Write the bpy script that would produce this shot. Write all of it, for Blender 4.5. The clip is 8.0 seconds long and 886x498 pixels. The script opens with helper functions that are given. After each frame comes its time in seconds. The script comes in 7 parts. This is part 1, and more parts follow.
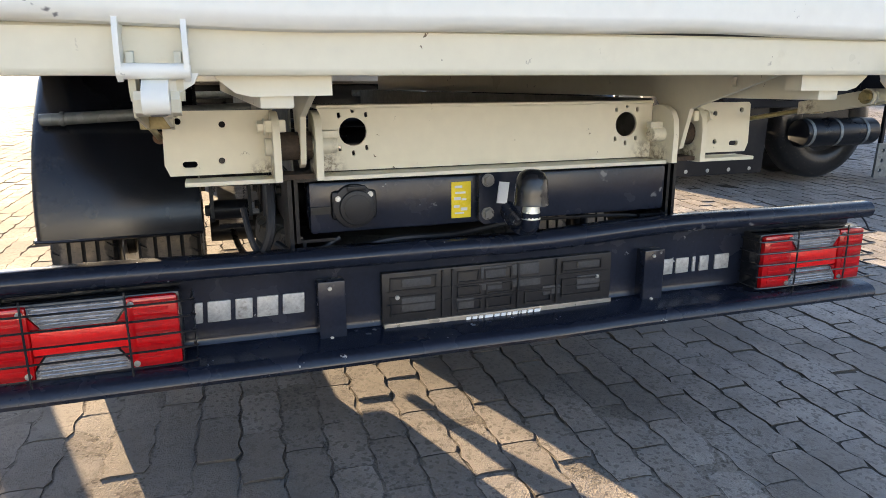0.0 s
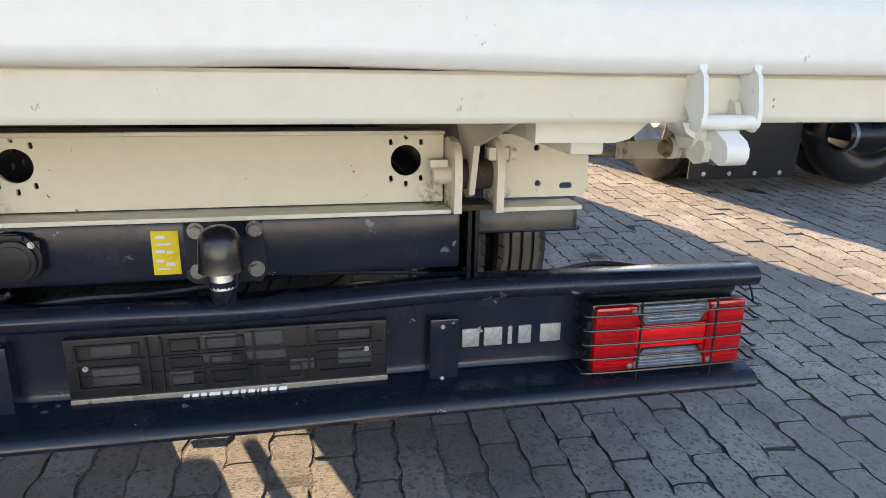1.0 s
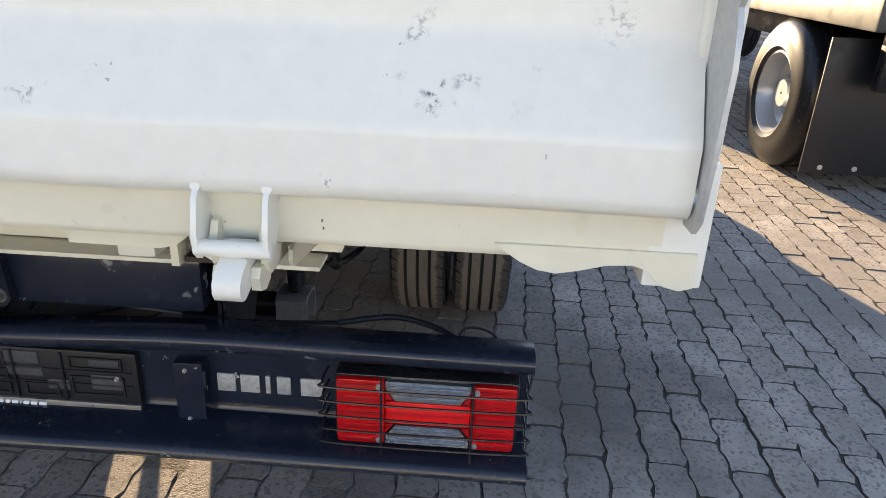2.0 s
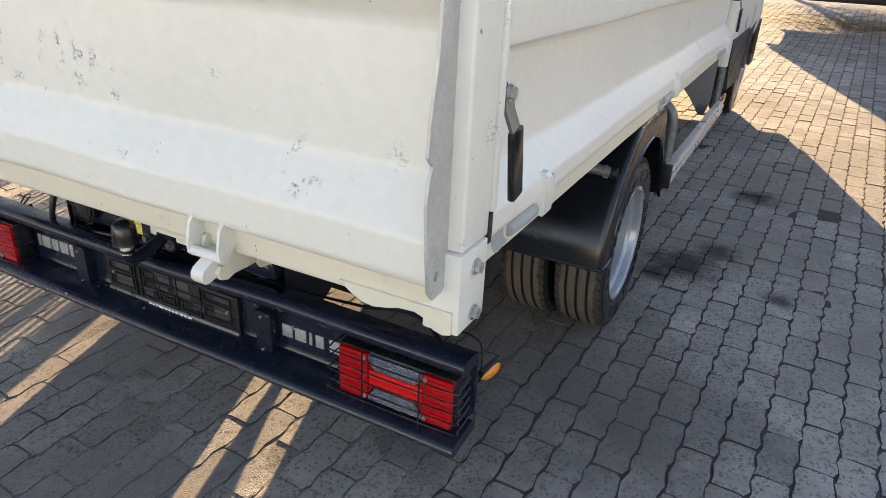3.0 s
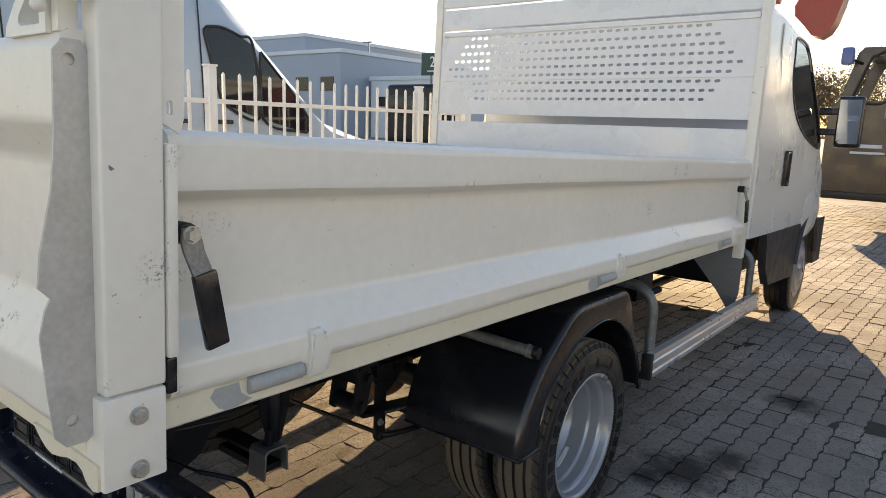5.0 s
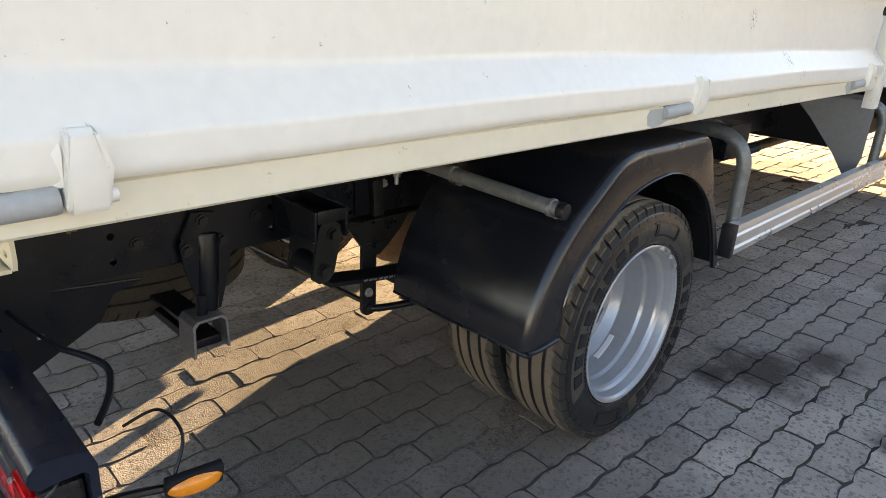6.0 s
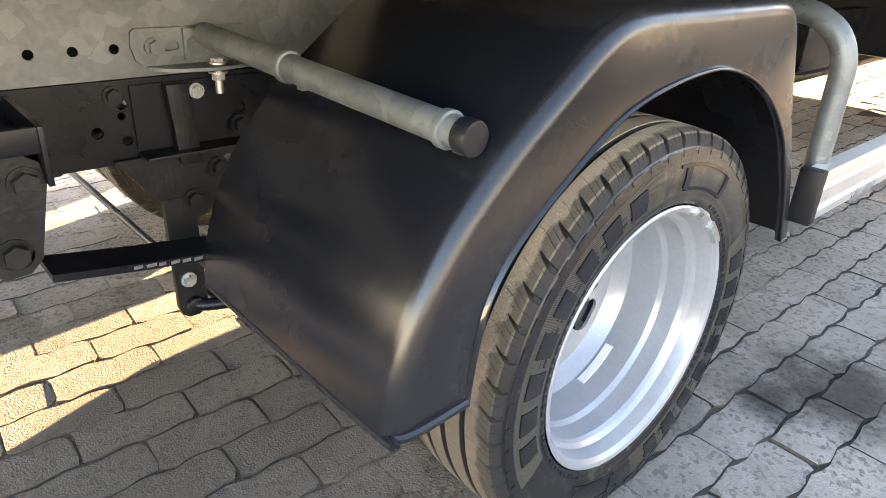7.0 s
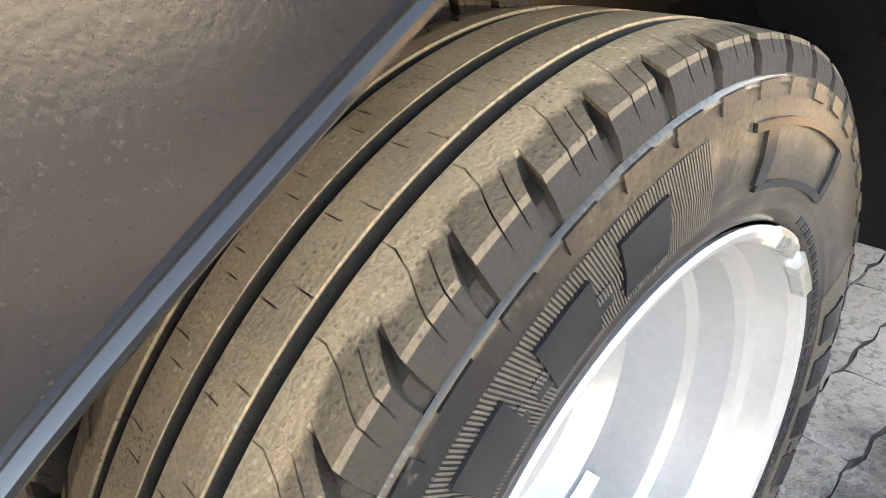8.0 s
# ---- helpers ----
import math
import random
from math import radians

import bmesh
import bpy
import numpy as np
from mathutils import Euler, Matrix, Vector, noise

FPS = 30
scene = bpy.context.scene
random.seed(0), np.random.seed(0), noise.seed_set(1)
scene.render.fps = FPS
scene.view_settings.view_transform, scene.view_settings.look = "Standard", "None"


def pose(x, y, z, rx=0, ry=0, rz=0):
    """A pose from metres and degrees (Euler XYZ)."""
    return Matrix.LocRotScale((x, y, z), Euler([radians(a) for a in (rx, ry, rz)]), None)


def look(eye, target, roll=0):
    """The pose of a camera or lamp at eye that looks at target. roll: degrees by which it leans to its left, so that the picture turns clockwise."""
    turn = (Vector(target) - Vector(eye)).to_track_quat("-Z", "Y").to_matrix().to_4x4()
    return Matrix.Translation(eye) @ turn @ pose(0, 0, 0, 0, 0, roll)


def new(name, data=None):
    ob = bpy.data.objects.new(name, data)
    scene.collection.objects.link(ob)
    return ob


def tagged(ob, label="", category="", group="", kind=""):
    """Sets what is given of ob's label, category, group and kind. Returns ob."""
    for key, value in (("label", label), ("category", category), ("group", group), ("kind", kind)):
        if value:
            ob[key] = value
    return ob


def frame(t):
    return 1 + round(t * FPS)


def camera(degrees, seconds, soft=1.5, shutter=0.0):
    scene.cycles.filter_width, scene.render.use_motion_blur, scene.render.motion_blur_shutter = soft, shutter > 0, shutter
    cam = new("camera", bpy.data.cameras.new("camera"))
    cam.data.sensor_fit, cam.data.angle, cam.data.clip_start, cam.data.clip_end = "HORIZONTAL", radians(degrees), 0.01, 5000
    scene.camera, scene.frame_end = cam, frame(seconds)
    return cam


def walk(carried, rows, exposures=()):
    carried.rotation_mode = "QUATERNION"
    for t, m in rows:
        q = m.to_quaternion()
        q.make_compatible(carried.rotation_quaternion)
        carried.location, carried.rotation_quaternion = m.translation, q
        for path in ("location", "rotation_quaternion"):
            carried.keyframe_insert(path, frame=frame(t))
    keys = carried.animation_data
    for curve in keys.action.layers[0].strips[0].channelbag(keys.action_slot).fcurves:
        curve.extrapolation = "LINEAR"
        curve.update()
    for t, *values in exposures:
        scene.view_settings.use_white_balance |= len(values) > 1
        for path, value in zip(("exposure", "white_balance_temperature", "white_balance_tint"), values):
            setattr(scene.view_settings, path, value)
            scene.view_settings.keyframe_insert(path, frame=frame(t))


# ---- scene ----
cam = camera(67.2, 8.0, soft=0.4)
PATH = [
    (0, (-0.562, -1.221, 1.026), (0.063, 0.597, 0.477), 0.43),
    (0.5, (-0.228, -1.137, 1.072), (0.413, 0.667, 0.497), 1.05),
    (1, (0.119, -1.072, 1.104), (0.539, 0.783, 0.483), 1.5),
    (1.5, (0.502, -0.992, 1.204), (0.694, 0.858, 0.472), 1.64),
    (1.7, (0.644, -0.97, 1.243), (0.757, 0.874, 0.477), 1.94),
    (2.8, (1.379, -1.024, 1.475), (0.656, 0.608, 0.572), 1.83),
    (3, (1.471, -1.1, 1.556), (0.647, 0.487, 0.661), 1.7),
    (3.5, (1.673, -1.193, 1.664), (0.625, 0.401, 1.062), 1.66),
    (4, (1.892, -1.141, 1.661), (0.725, 0.453, 1.349), 1.7),
    (4.2, (1.951, -1.091, 1.642), (0.768, 0.496, 1.358), 1.89),
    (5.3, (1.966, -0.527, 1.437), (0.761, 0.989, 0.938), 1.61),
    (5.5, (1.966, -0.397, 1.4), (0.752, 1.07, 0.789), 1.66),
    (6, (1.8, -0.144, 1.268), (0.496, 1.175, 0.519), 1.77),
    (6.5, (1.549, 0.201, 1.055), (0.172, 1.421, 0.271), 1.65),
    (7, (1.461, 0.594, 1.001), (0.138, 1.788, 0.093), 1.11),
    (7.5, (1.271, 0.991, 0.875), (-0.024, 2.191, -0.063), 0.32),
    (8, (1.147, 1.113, 0.78), (-0.163, 2.318, -0.133), -1.18),
]
EXPOSURE = [(0, 2.43, 7550, 24), (1.0, 2.48, 7650, 24), (1.7, 2.38, 7650, 24), (2.8, 2.28, 8400, 24), (3.5, 2.18, 7800, 24), (4.0, 1.33, 7200, 24), (4.2, 1.23, 7200, 24), (5.3, 2.03, 8850, 24), (6.0, 2.74, 8800, 24), (6.5, 3.52, 7850, 24), (7.0, 4.34, 9250, 24), (7.5, 5.09, 10300, 24), (8.0, 4.86, 10900, 24)]
walk(cam, [(t, look(eye, target, roll)) for t, eye, target, roll in PATH], EXPOSURE)
# ---- light ----
SUN_DIR = Vector((-0.318, 0.933, 0.172)).normalized()   # towards the sun
world = bpy.data.worlds.new("sky")
scene.world = world
world.use_nodes = True
wn = world.node_tree.nodes
sky = wn.new("ShaderNodeTexSky")
sky.sky_type = 'NISHITA'
sky.sun_disc = False
sky.sun_elevation = math.asin(SUN_DIR.z)
sky.sun_rotation = math.atan2(SUN_DIR.x, SUN_DIR.y)
sky.air_density, sky.dust_density, sky.ozone_density = 1.0, 0.15, 2.5
wn["Background"].inputs["Strength"].default_value = 0.115
world.node_tree.links.new(sky.outputs[0], wn["Background"].inputs["Color"])
sun_data = bpy.data.lights.new("sun", 'SUN')
sun_data.energy, sun_data.angle, sun_data.color = 5.0, radians(0.2), (1.0, 0.89, 0.60)
sun = new("sun", sun_data)
sun.matrix_world = look(SUN_DIR * 40, (0, 0, 0))


# ---- materials ----
def mat(name, col, rough=0.5, metal=0.0, var=0.15, scale=6.0, fine=60.0, bump=0.15, dist=0.002,
        dirt=None, dirt_amount=0.0, dirt_scale=3.0, spec=0.5, rough_var=0.12, coat=0.0, rnd=0.0, island=False, ground=False):
    """Two scales of colour variation, blotches of dirt, and fine relief, in object space."""
    m = bpy.data.materials.new(name)
    m.use_nodes = True
    n, l = m.node_tree.nodes, m.node_tree.links
    b = n["Principled BSDF"]
    tc = n.new("ShaderNodeTexCoord")
    big = n.new("ShaderNodeTexNoise")
    big.inputs["Scale"].default_value, big.inputs["Detail"].default_value = scale, 5
    small = n.new("ShaderNodeTexNoise")
    small.inputs["Scale"].default_value, small.inputs["Detail"].default_value = fine, 4
    where = n.new("ShaderNodeNewGeometry").outputs["Position"] if ground else tc.outputs["Object"]
    for t in (big, small):
        l.new(where, t.inputs["Vector"])
    mix = n.new("ShaderNodeMath")
    mix.operation = 'ADD'
    l.new(big.outputs["Fac"], mix.inputs[0])
    l.new(small.outputs["Fac"], mix.inputs[1])
    span = n.new("ShaderNodeMapRange")
    span.inputs["From Min"].default_value, span.inputs["From Max"].default_value = 0.6, 1.4
    span.inputs["To Min"].default_value, span.inputs["To Max"].default_value = 1 - var, 1 + var
    l.new(mix.outputs[0], span.inputs["Value"])
    value = span.outputs[0]
    if rnd > 0:
        src = n.new("ShaderNodeNewGeometry").outputs["Random Per Island"] if island else n.new("ShaderNodeObjectInfo").outputs["Random"]
        r = n.new("ShaderNodeMapRange")
        r.inputs["To Min"].default_value, r.inputs["To Max"].default_value = 1 - rnd, 1 + rnd
        l.new(src, r.inputs["Value"])
        mul = n.new("ShaderNodeMath")
        mul.operation = 'MULTIPLY'
        l.new(value, mul.inputs[0])
        l.new(r.outputs[0], mul.inputs[1])
        value = mul.outputs[0]
    tint = n.new("ShaderNodeMix")
    tint.data_type, tint.blend_type = 'RGBA', 'MULTIPLY'
    tint.inputs["Factor"].default_value = 1.0
    tint.inputs["A"].default_value = (*col, 1)
    l.new(value, tint.inputs["B"])
    colour = tint.outputs["Result"]
    if dirt:
        dn = n.new("ShaderNodeTexNoise")
        dn.inputs["Scale"].default_value, dn.inputs["Detail"].default_value, dn.inputs["Roughness"].default_value = dirt_scale, 8, 0.65
        l.new(where, dn.inputs["Vector"])
        dr = n.new("ShaderNodeMapRange")
        dr.inputs["From Min"].default_value, dr.inputs["From Max"].default_value = 0.62 - 0.25 * dirt_amount, 0.74 - 0.2 * dirt_amount
        dr.inputs["To Max"].default_value = min(1.0, 0.35 + dirt_amount)
        l.new(dn.outputs["Fac"], dr.inputs["Value"])
        dm = n.new("ShaderNodeMix")
        dm.data_type = 'RGBA'
        l.new(dr.outputs[0], dm.inputs["Factor"])
        l.new(colour, dm.inputs["A"])
        dm.inputs["B"].default_value = (*dirt, 1)
        colour = dm.outputs["Result"]
    l.new(colour, b.inputs["Base Color"])
    rr = n.new("ShaderNodeMapRange")
    rr.inputs["From Min"].default_value, rr.inputs["From Max"].default_value = 0.3, 0.7
    rr.inputs["To Min"].default_value, rr.inputs["To Max"].default_value = max(0.03, rough - rough_var), min(1, rough + rough_var)
    l.new(big.outputs["Fac"], rr.inputs["Value"])
    l.new(rr.outputs[0], b.inputs["Roughness"])
    b.inputs["Metallic"].default_value = metal
    b.inputs["Specular IOR Level"].default_value = spec
    b.inputs["Coat Weight"].default_value = coat
    b.inputs["Coat Roughness"].default_value = 0.2
    if bump > 0:
        bp = n.new("ShaderNodeBump")
        bp.inputs["Strength"].default_value, bp.inputs["Distance"].default_value = bump, dist
        l.new(small.outputs["Fac"], bp.inputs["Height"])
        l.new(bp.outputs[0], b.inputs["Normal"])
    return m


WHITE = mat("body_white_paint", (0.80, 0.775, 0.70), 0.36, var=0.045, scale=2.5, fine=40, bump=0.04, rough_var=0.05, coat=0.08)
CREAM = mat("cream_frame_paint", (0.74, 0.69, 0.55), 0.38, var=0.05, scale=4, fine=40, bump=0.15, dirt=(0.48, 0.41, 0.27), dirt_amount=-0.02, dirt_scale=9)
BLACK = mat("black_chassis_paint", (0.0055, 0.0065, 0.009), 0.34, var=0.35, scale=7, fine=120, bump=0.3, dist=0.001, dirt=(0.030, 0.028, 0.026), dirt_amount=0.08, dirt_scale=18, spec=0.32)
BUMPER = mat("bumper_black_paint", (0.012, 0.016, 0.028), 0.22, var=0.3, scale=9, fine=140, bump=0.22, dist=0.0008, dirt=(0.13, 0.125, 0.12), dirt_amount=-0.08, dirt_scale=26, spec=0.38)
GUARD = mat("mudguard_black_plastic", (0.0065, 0.0075, 0.0105), 0.25, var=0.3, scale=5, fine=480, bump=0.22, dist=0.0004, dirt=(0.045, 0.041, 0.036), dirt_amount=0.02, dirt_scale=4, rough_var=0.06, spec=0.55)
BRASSY = mat("yellow_zinc_steel", (0.36, 0.29, 0.15), 0.4, metal=0.6, var=0.35, scale=40, fine=150, bump=0.2)
BEAD = mat("polished_black_edge", (0.010, 0.010, 0.011), 0.10, var=0.1, scale=10, fine=60, bump=0.0, rough_var=0.04, spec=0.6)
GALV = mat("galvanised_steel", (0.150, 0.165, 0.165), 0.46, metal=0.4, var=0.22, scale=14, fine=90, bump=0.10, dirt=(0.12, 0.118, 0.108), dirt_amount=0.16, dirt_scale=7)
CAPSTEEL = mat("dull_galvanised_plate", (0.50, 0.50, 0.48), 0.42, metal=0.25, var=0.16, scale=22, fine=110, bump=0.1, dirt=(0.30, 0.29, 0.27), dirt_amount=0.05, dirt_scale=14)
PRIMER = mat("grey_primer_paint", (0.37, 0.39, 0.385), 0.55, var=0.10, scale=18, fine=120, bump=0.2)
DARKGLASS = mat("dark_window_glass", (0.012, 0.014, 0.016), 0.04, var=0.05, bump=0, rough_var=0.01)
ZINC = mat("zinc_bolt", (0.55, 0.55, 0.52), 0.35, metal=0.85, var=0.2, scale=60, fine=200, bump=0.1)
DULLSTRIP = mat("dull_metal_strip", (0.24, 0.23, 0.215), 0.32, metal=0.6, var=0.2, scale=20, fine=150, bump=0.1)
ALU = mat("aluminium_profile", (0.70, 0.70, 0.68), 0.35, metal=0.7, var=0.12, scale=12, fine=150, bump=0.15, dirt=(0.30, 0.28, 0.25), dirt_amount=0.05, dirt_scale=12)
RIM = mat("silver_wheel_paint", (0.345, 0.365, 0.39), 0.28, metal=0.35, var=0.07, scale=40, fine=160, bump=0.06, dirt=(0.17, 0.16, 0.15), dirt_amount=-0.06, dirt_scale=70, rough_var=0.0, coat=0.15)
RUBBER = mat("tyre_rubber", (0.013, 0.013, 0.014), 0.28, var=0.3, scale=60, fine=350, bump=0.12, dist=0.0005, dirt=(0.15, 0.13, 0.10), dirt_amount=0.16, dirt_scale=45, rough_var=0.0, spec=0.4)
TREAD = mat("dusty_tread_rubber", (0.425, 0.318, 0.212), 0.62, var=0.34, scale=18, fine=420, bump=0.8, dist=0.0014, dirt=(0.56, 0.425, 0.285), dirt_amount=0.20, dirt_scale=26, rough_var=0.03, spec=0.5)
WORNSTEEL = mat("worn_bare_steel", (0.22, 0.215, 0.205), 0.5, metal=0.5, var=0.35, scale=25, fine=150, bump=0.35, dirt=(0.07, 0.055, 0.04), dirt_amount=0.15, dirt_scale=15)
MUDDY = mat("muddy_rubber", (0.055, 0.044, 0.032), 0.85, var=0.4, scale=9, fine=200, bump=0.6, dist=0.001, dirt=(0.10, 0.08, 0.055), dirt_amount=0.2, dirt_scale=8)
SIDEWALL_MARK = mat("glossy_black_rubber", (0.010, 0.010, 0.011), 0.22, var=0.2, scale=40, fine=300, bump=0.0, rough_var=0.0)
HATCHED = mat("hatched_grey_rubber", (0.075, 0.067, 0.056), 0.36, var=0.3, scale=60, fine=300, bump=0.0, rough_var=0.0)
GLOSS_BLACK = mat("black_plastic", (0.015, 0.015, 0.017), 0.22, var=0.15, scale=10, fine=100, bump=0.05)
PLASTIC = mat("textured_black_plastic", (0.012, 0.012, 0.014), 0.42, var=0.2, scale=30, fine=400, bump=0.25, dist=0.0006, spec=0.35)
REDLENS = mat("red_lamp_lens", (0.55, 0.004, 0.006), 0.12, var=0.2, scale=30, fine=200, bump=0.1, rough_var=0.04, coat=0.3)
REDCORE = mat("bright_red_reflector", (0.88, 0.012, 0.012), 0.15, var=0.15, scale=90, fine=400, bump=0.35, dist=0.001, coat=0.3)
CLEAR = mat("clear_ribbed_lens", (0.42, 0.42, 0.43), 0.10, metal=0.8, var=0.3, scale=60, fine=200, bump=0.3, coat=0.6)
AMBER = mat("amber_lens", (0.85, 0.26, 0.015), 0.15, var=0.15, scale=60, fine=300, bump=0.2, coat=0.5)
SILVERTXT = mat("worn_silver_sticker", (0.40, 0.40, 0.39), 0.42, metal=0.3, var=0.3, scale=50, fine=200, bump=0.05, dirt=(0.10, 0.085, 0.06), dirt_amount=0.22, dirt_scale=60)
WHITETXT = mat("white_print", (0.85, 0.85, 0.85), 0.5, var=0.03, bump=0)
YELLOW = mat("yellow_warning_sticker", (0.85, 0.62, 0.02), 0.35, var=0.06, scale=40, fine=200, bump=0.05)
PADGREY = mat("worn_grey_plastic", (0.045, 0.045, 0.047), 0.6, var=0.5, scale=40, fine=220, bump=0.2, dirt=(0.02, 0.02, 0.02), dirt_amount=0.2, dirt_scale=60)
PAPER = mat("white_label", (0.75, 0.75, 0.75), 0.5, var=0.06, scale=60, fine=300, bump=0.05)
BUSHRUST = mat("old_dark_rust", (0.055, 0.036, 0.024), 0.85, var=0.5, scale=30, fine=160, bump=0.6)
RUST = mat("rusty_steel", (0.16, 0.09, 0.05), 0.8, var=0.45, scale=25, fine=150, bump=0.6)
DARKSTEEL = mat("dark_oily_steel", (0.0125, 0.013, 0.0135), 0.45, metal=0.3, var=0.45, scale=18, fine=120, bump=0.4, dirt=(0.045, 0.040, 0.033), dirt_amount=0.1, dirt_scale=10)
BEDFLOOR = mat("dark_bed_floor", (0.045, 0.05, 0.055), 0.6, var=0.3, scale=4, fine=60, bump=0.3)
CABWHITE = mat("cab_white_paint", (0.79, 0.77, 0.70), 0.30, var=0.02, scale=2, fine=12, bump=0.0, coat=0.15)
GREYPLASTIC = mat("grey_plastic", (0.16, 0.17, 0.175), 0.45)
CABGREY = mat("dark_grey_cladding", (0.045, 0.042, 0.040), 0.5, var=0.15, scale=8, fine=300, bump=0.3)
VANWHITE = mat("van_grey_white_paint", (0.35, 0.445, 0.545), 0.2, var=0.02, scale=2, fine=12, bump=0.03, coat=0.4)
FENCE = mat("white_fence_paint", (0.80, 0.80, 0.77), 0.4, var=0.04, scale=5, fine=60, bump=0.1)
HEADBOARD = mat("headboard_light_grey_paint", (0.74, 0.76, 0.77), 0.32, var=0.04, scale=3, fine=30, bump=0.12, dirt=(0.50, 0.50, 0.50), dirt_amount=0.0, dirt_scale=8)
CLAD = mat("grey_blue_cladding", (0.30, 0.35, 0.42), 0.5, var=0.06, scale=0.4, fine=4, bump=0.05)
CLADLIGHT = mat("pale_cladding", (0.55, 0.60, 0.66), 0.5, var=0.06, scale=0.4, fine=4, bump=0.05)
SIGNGREEN = mat("dark_green_sign", (0.02, 0.06, 0.05), 0.4, var=0.05, bump=0)
REDPAINT = mat("red_crane_paint", (0.28, 0.03, 0.016), 0.4, var=0.12, scale=3, fine=30, bump=0.1)
BLUEPAINT = mat("blue_vehicle_paint", (0.05, 0.10, 0.28), 0.3, var=0.08, bump=0.05)
DARKCAB = mat("dark_cab_paint", (0.016, 0.015, 0.017), 0.3, var=0.1, scale=3, fine=40, bump=0.05)
LEAF = mat("autumn_leaf", (0.12, 0.085, 0.040), 0.7, var=0.4, scale=3, fine=20, bump=0, rnd=0.5, island=True)
BARK = mat("bark", (0.10, 0.075, 0.05), 0.9, var=0.3, scale=8, fine=60, bump=0.6)
STONE_ARGS = dict(rough=0.85, var=0.32, scale=11, fine=210, bump=1.0, dist=0.0045, dirt=(0.115, 0.098, 0.078), dirt_amount=0.22, dirt_scale=1.9, rnd=0.20, spec=0.06, ground=True)
STONE = mat("concrete_paver", (0.400, 0.352, 0.314), **STONE_ARGS)
STONE_FAR = mat("concrete_paver_field", (0.400, 0.352, 0.314), island=True, **STONE_ARGS)
SAND = mat("joint_sand", (0.085, 0.075, 0.064), 0.95, var=0.55, scale=9, fine=200, bump=1.0, dist=0.006, spec=0.0, ground=True)


def overlay(m, mask, colour, rough=None):
    """Lays a second coat over material m where mask(nodes, links) gives 1."""
    n, l = m.node_tree.nodes, m.node_tree.links
    b = n["Principled BSDF"]
    src = b.inputs["Base Color"].links[0].from_socket
    fac = mask(n, l)
    mx = n.new("ShaderNodeMix")
    mx.data_type = 'RGBA'
    l.new(fac, mx.inputs["Factor"])
    l.new(src, mx.inputs["A"])
    mx.inputs["B"].default_value = (*colour, 1)
    l.new(mx.outputs["Result"], b.inputs["Base Color"])
    if rough is not None:
        rs = b.inputs["Roughness"].links[0].from_socket
        rm = n.new("ShaderNodeMix")
        rm.data_type = 'FLOAT'
        l.new(fac, rm.inputs["Factor"])
        l.new(rs, rm.inputs["A"])
        rm.inputs["B"].default_value = rough
        l.new(rm.outputs["Result"], b.inputs["Roughness"])
    return m


def calc(n, l, op, a, b=None, clamp=False):
    """One math node; a and b are sockets or numbers."""
    q = n.new("ShaderNodeMath")
    q.operation, q.use_clamp = op, clamp
    for k, v in ((0, a), (1, b)):
        if v is None:
            continue
        if isinstance(v, (int, float)):
            q.inputs[k].default_value = v
        else:
            l.new(v, q.inputs[k])
    return q.outputs[0]


def ramp(n, l, v, lo, hi, to=1.0):
    """Smooth step from 0 at lo to the value to at hi, also where hi lies below lo."""
    r = n.new("ShaderNodeMapRange")
    r.interpolation_type = 'SMOOTHSTEP'
    r.inputs["From Min"].default_value, r.inputs["From Max"].default_value = min(lo, hi), max(lo, hi)
    r.inputs["To Min"].default_value, r.inputs["To Max"].default_value = (0.0, to) if lo < hi else (to, 0.0)
    l.new(v, r.inputs["Value"])
    return r.outputs[0]


def tex(n, l, vec, scale, detail=6, rough=0.6):
    t = n.new("ShaderNodeTexNoise")
    t.inputs["Scale"].default_value, t.inputs["Detail"].default_value, t.inputs["Roughness"].default_value = scale, detail, rough
    l.new(vec, t.inputs["Vector"])
    return t.outputs["Fac"]


def dark_grooves_bare_edge(n, l):
    """Near black in the grooves, and bare rubber along the shoulder's outer edge, where no dust clings."""
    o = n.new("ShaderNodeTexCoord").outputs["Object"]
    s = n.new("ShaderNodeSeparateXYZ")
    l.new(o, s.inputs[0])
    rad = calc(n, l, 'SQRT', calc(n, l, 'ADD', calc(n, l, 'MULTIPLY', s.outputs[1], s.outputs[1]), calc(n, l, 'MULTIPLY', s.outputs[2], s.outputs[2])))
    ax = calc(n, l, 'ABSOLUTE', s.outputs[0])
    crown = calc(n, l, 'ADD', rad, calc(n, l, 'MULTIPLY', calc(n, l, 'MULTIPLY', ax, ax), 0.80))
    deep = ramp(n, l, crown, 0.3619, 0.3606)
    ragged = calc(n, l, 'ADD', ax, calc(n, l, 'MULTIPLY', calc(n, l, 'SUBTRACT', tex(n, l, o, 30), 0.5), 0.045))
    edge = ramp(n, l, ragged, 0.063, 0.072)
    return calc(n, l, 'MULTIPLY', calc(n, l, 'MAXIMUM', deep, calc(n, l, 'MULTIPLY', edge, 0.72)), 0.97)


def darker_below(n, l):
    """Dark grey over the lower part of the tread, fading in unevenly from above."""
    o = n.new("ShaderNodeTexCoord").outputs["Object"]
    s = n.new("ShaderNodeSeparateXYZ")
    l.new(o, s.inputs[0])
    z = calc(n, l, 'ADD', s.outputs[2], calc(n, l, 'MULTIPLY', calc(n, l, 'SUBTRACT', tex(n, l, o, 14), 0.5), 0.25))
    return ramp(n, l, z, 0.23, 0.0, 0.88)



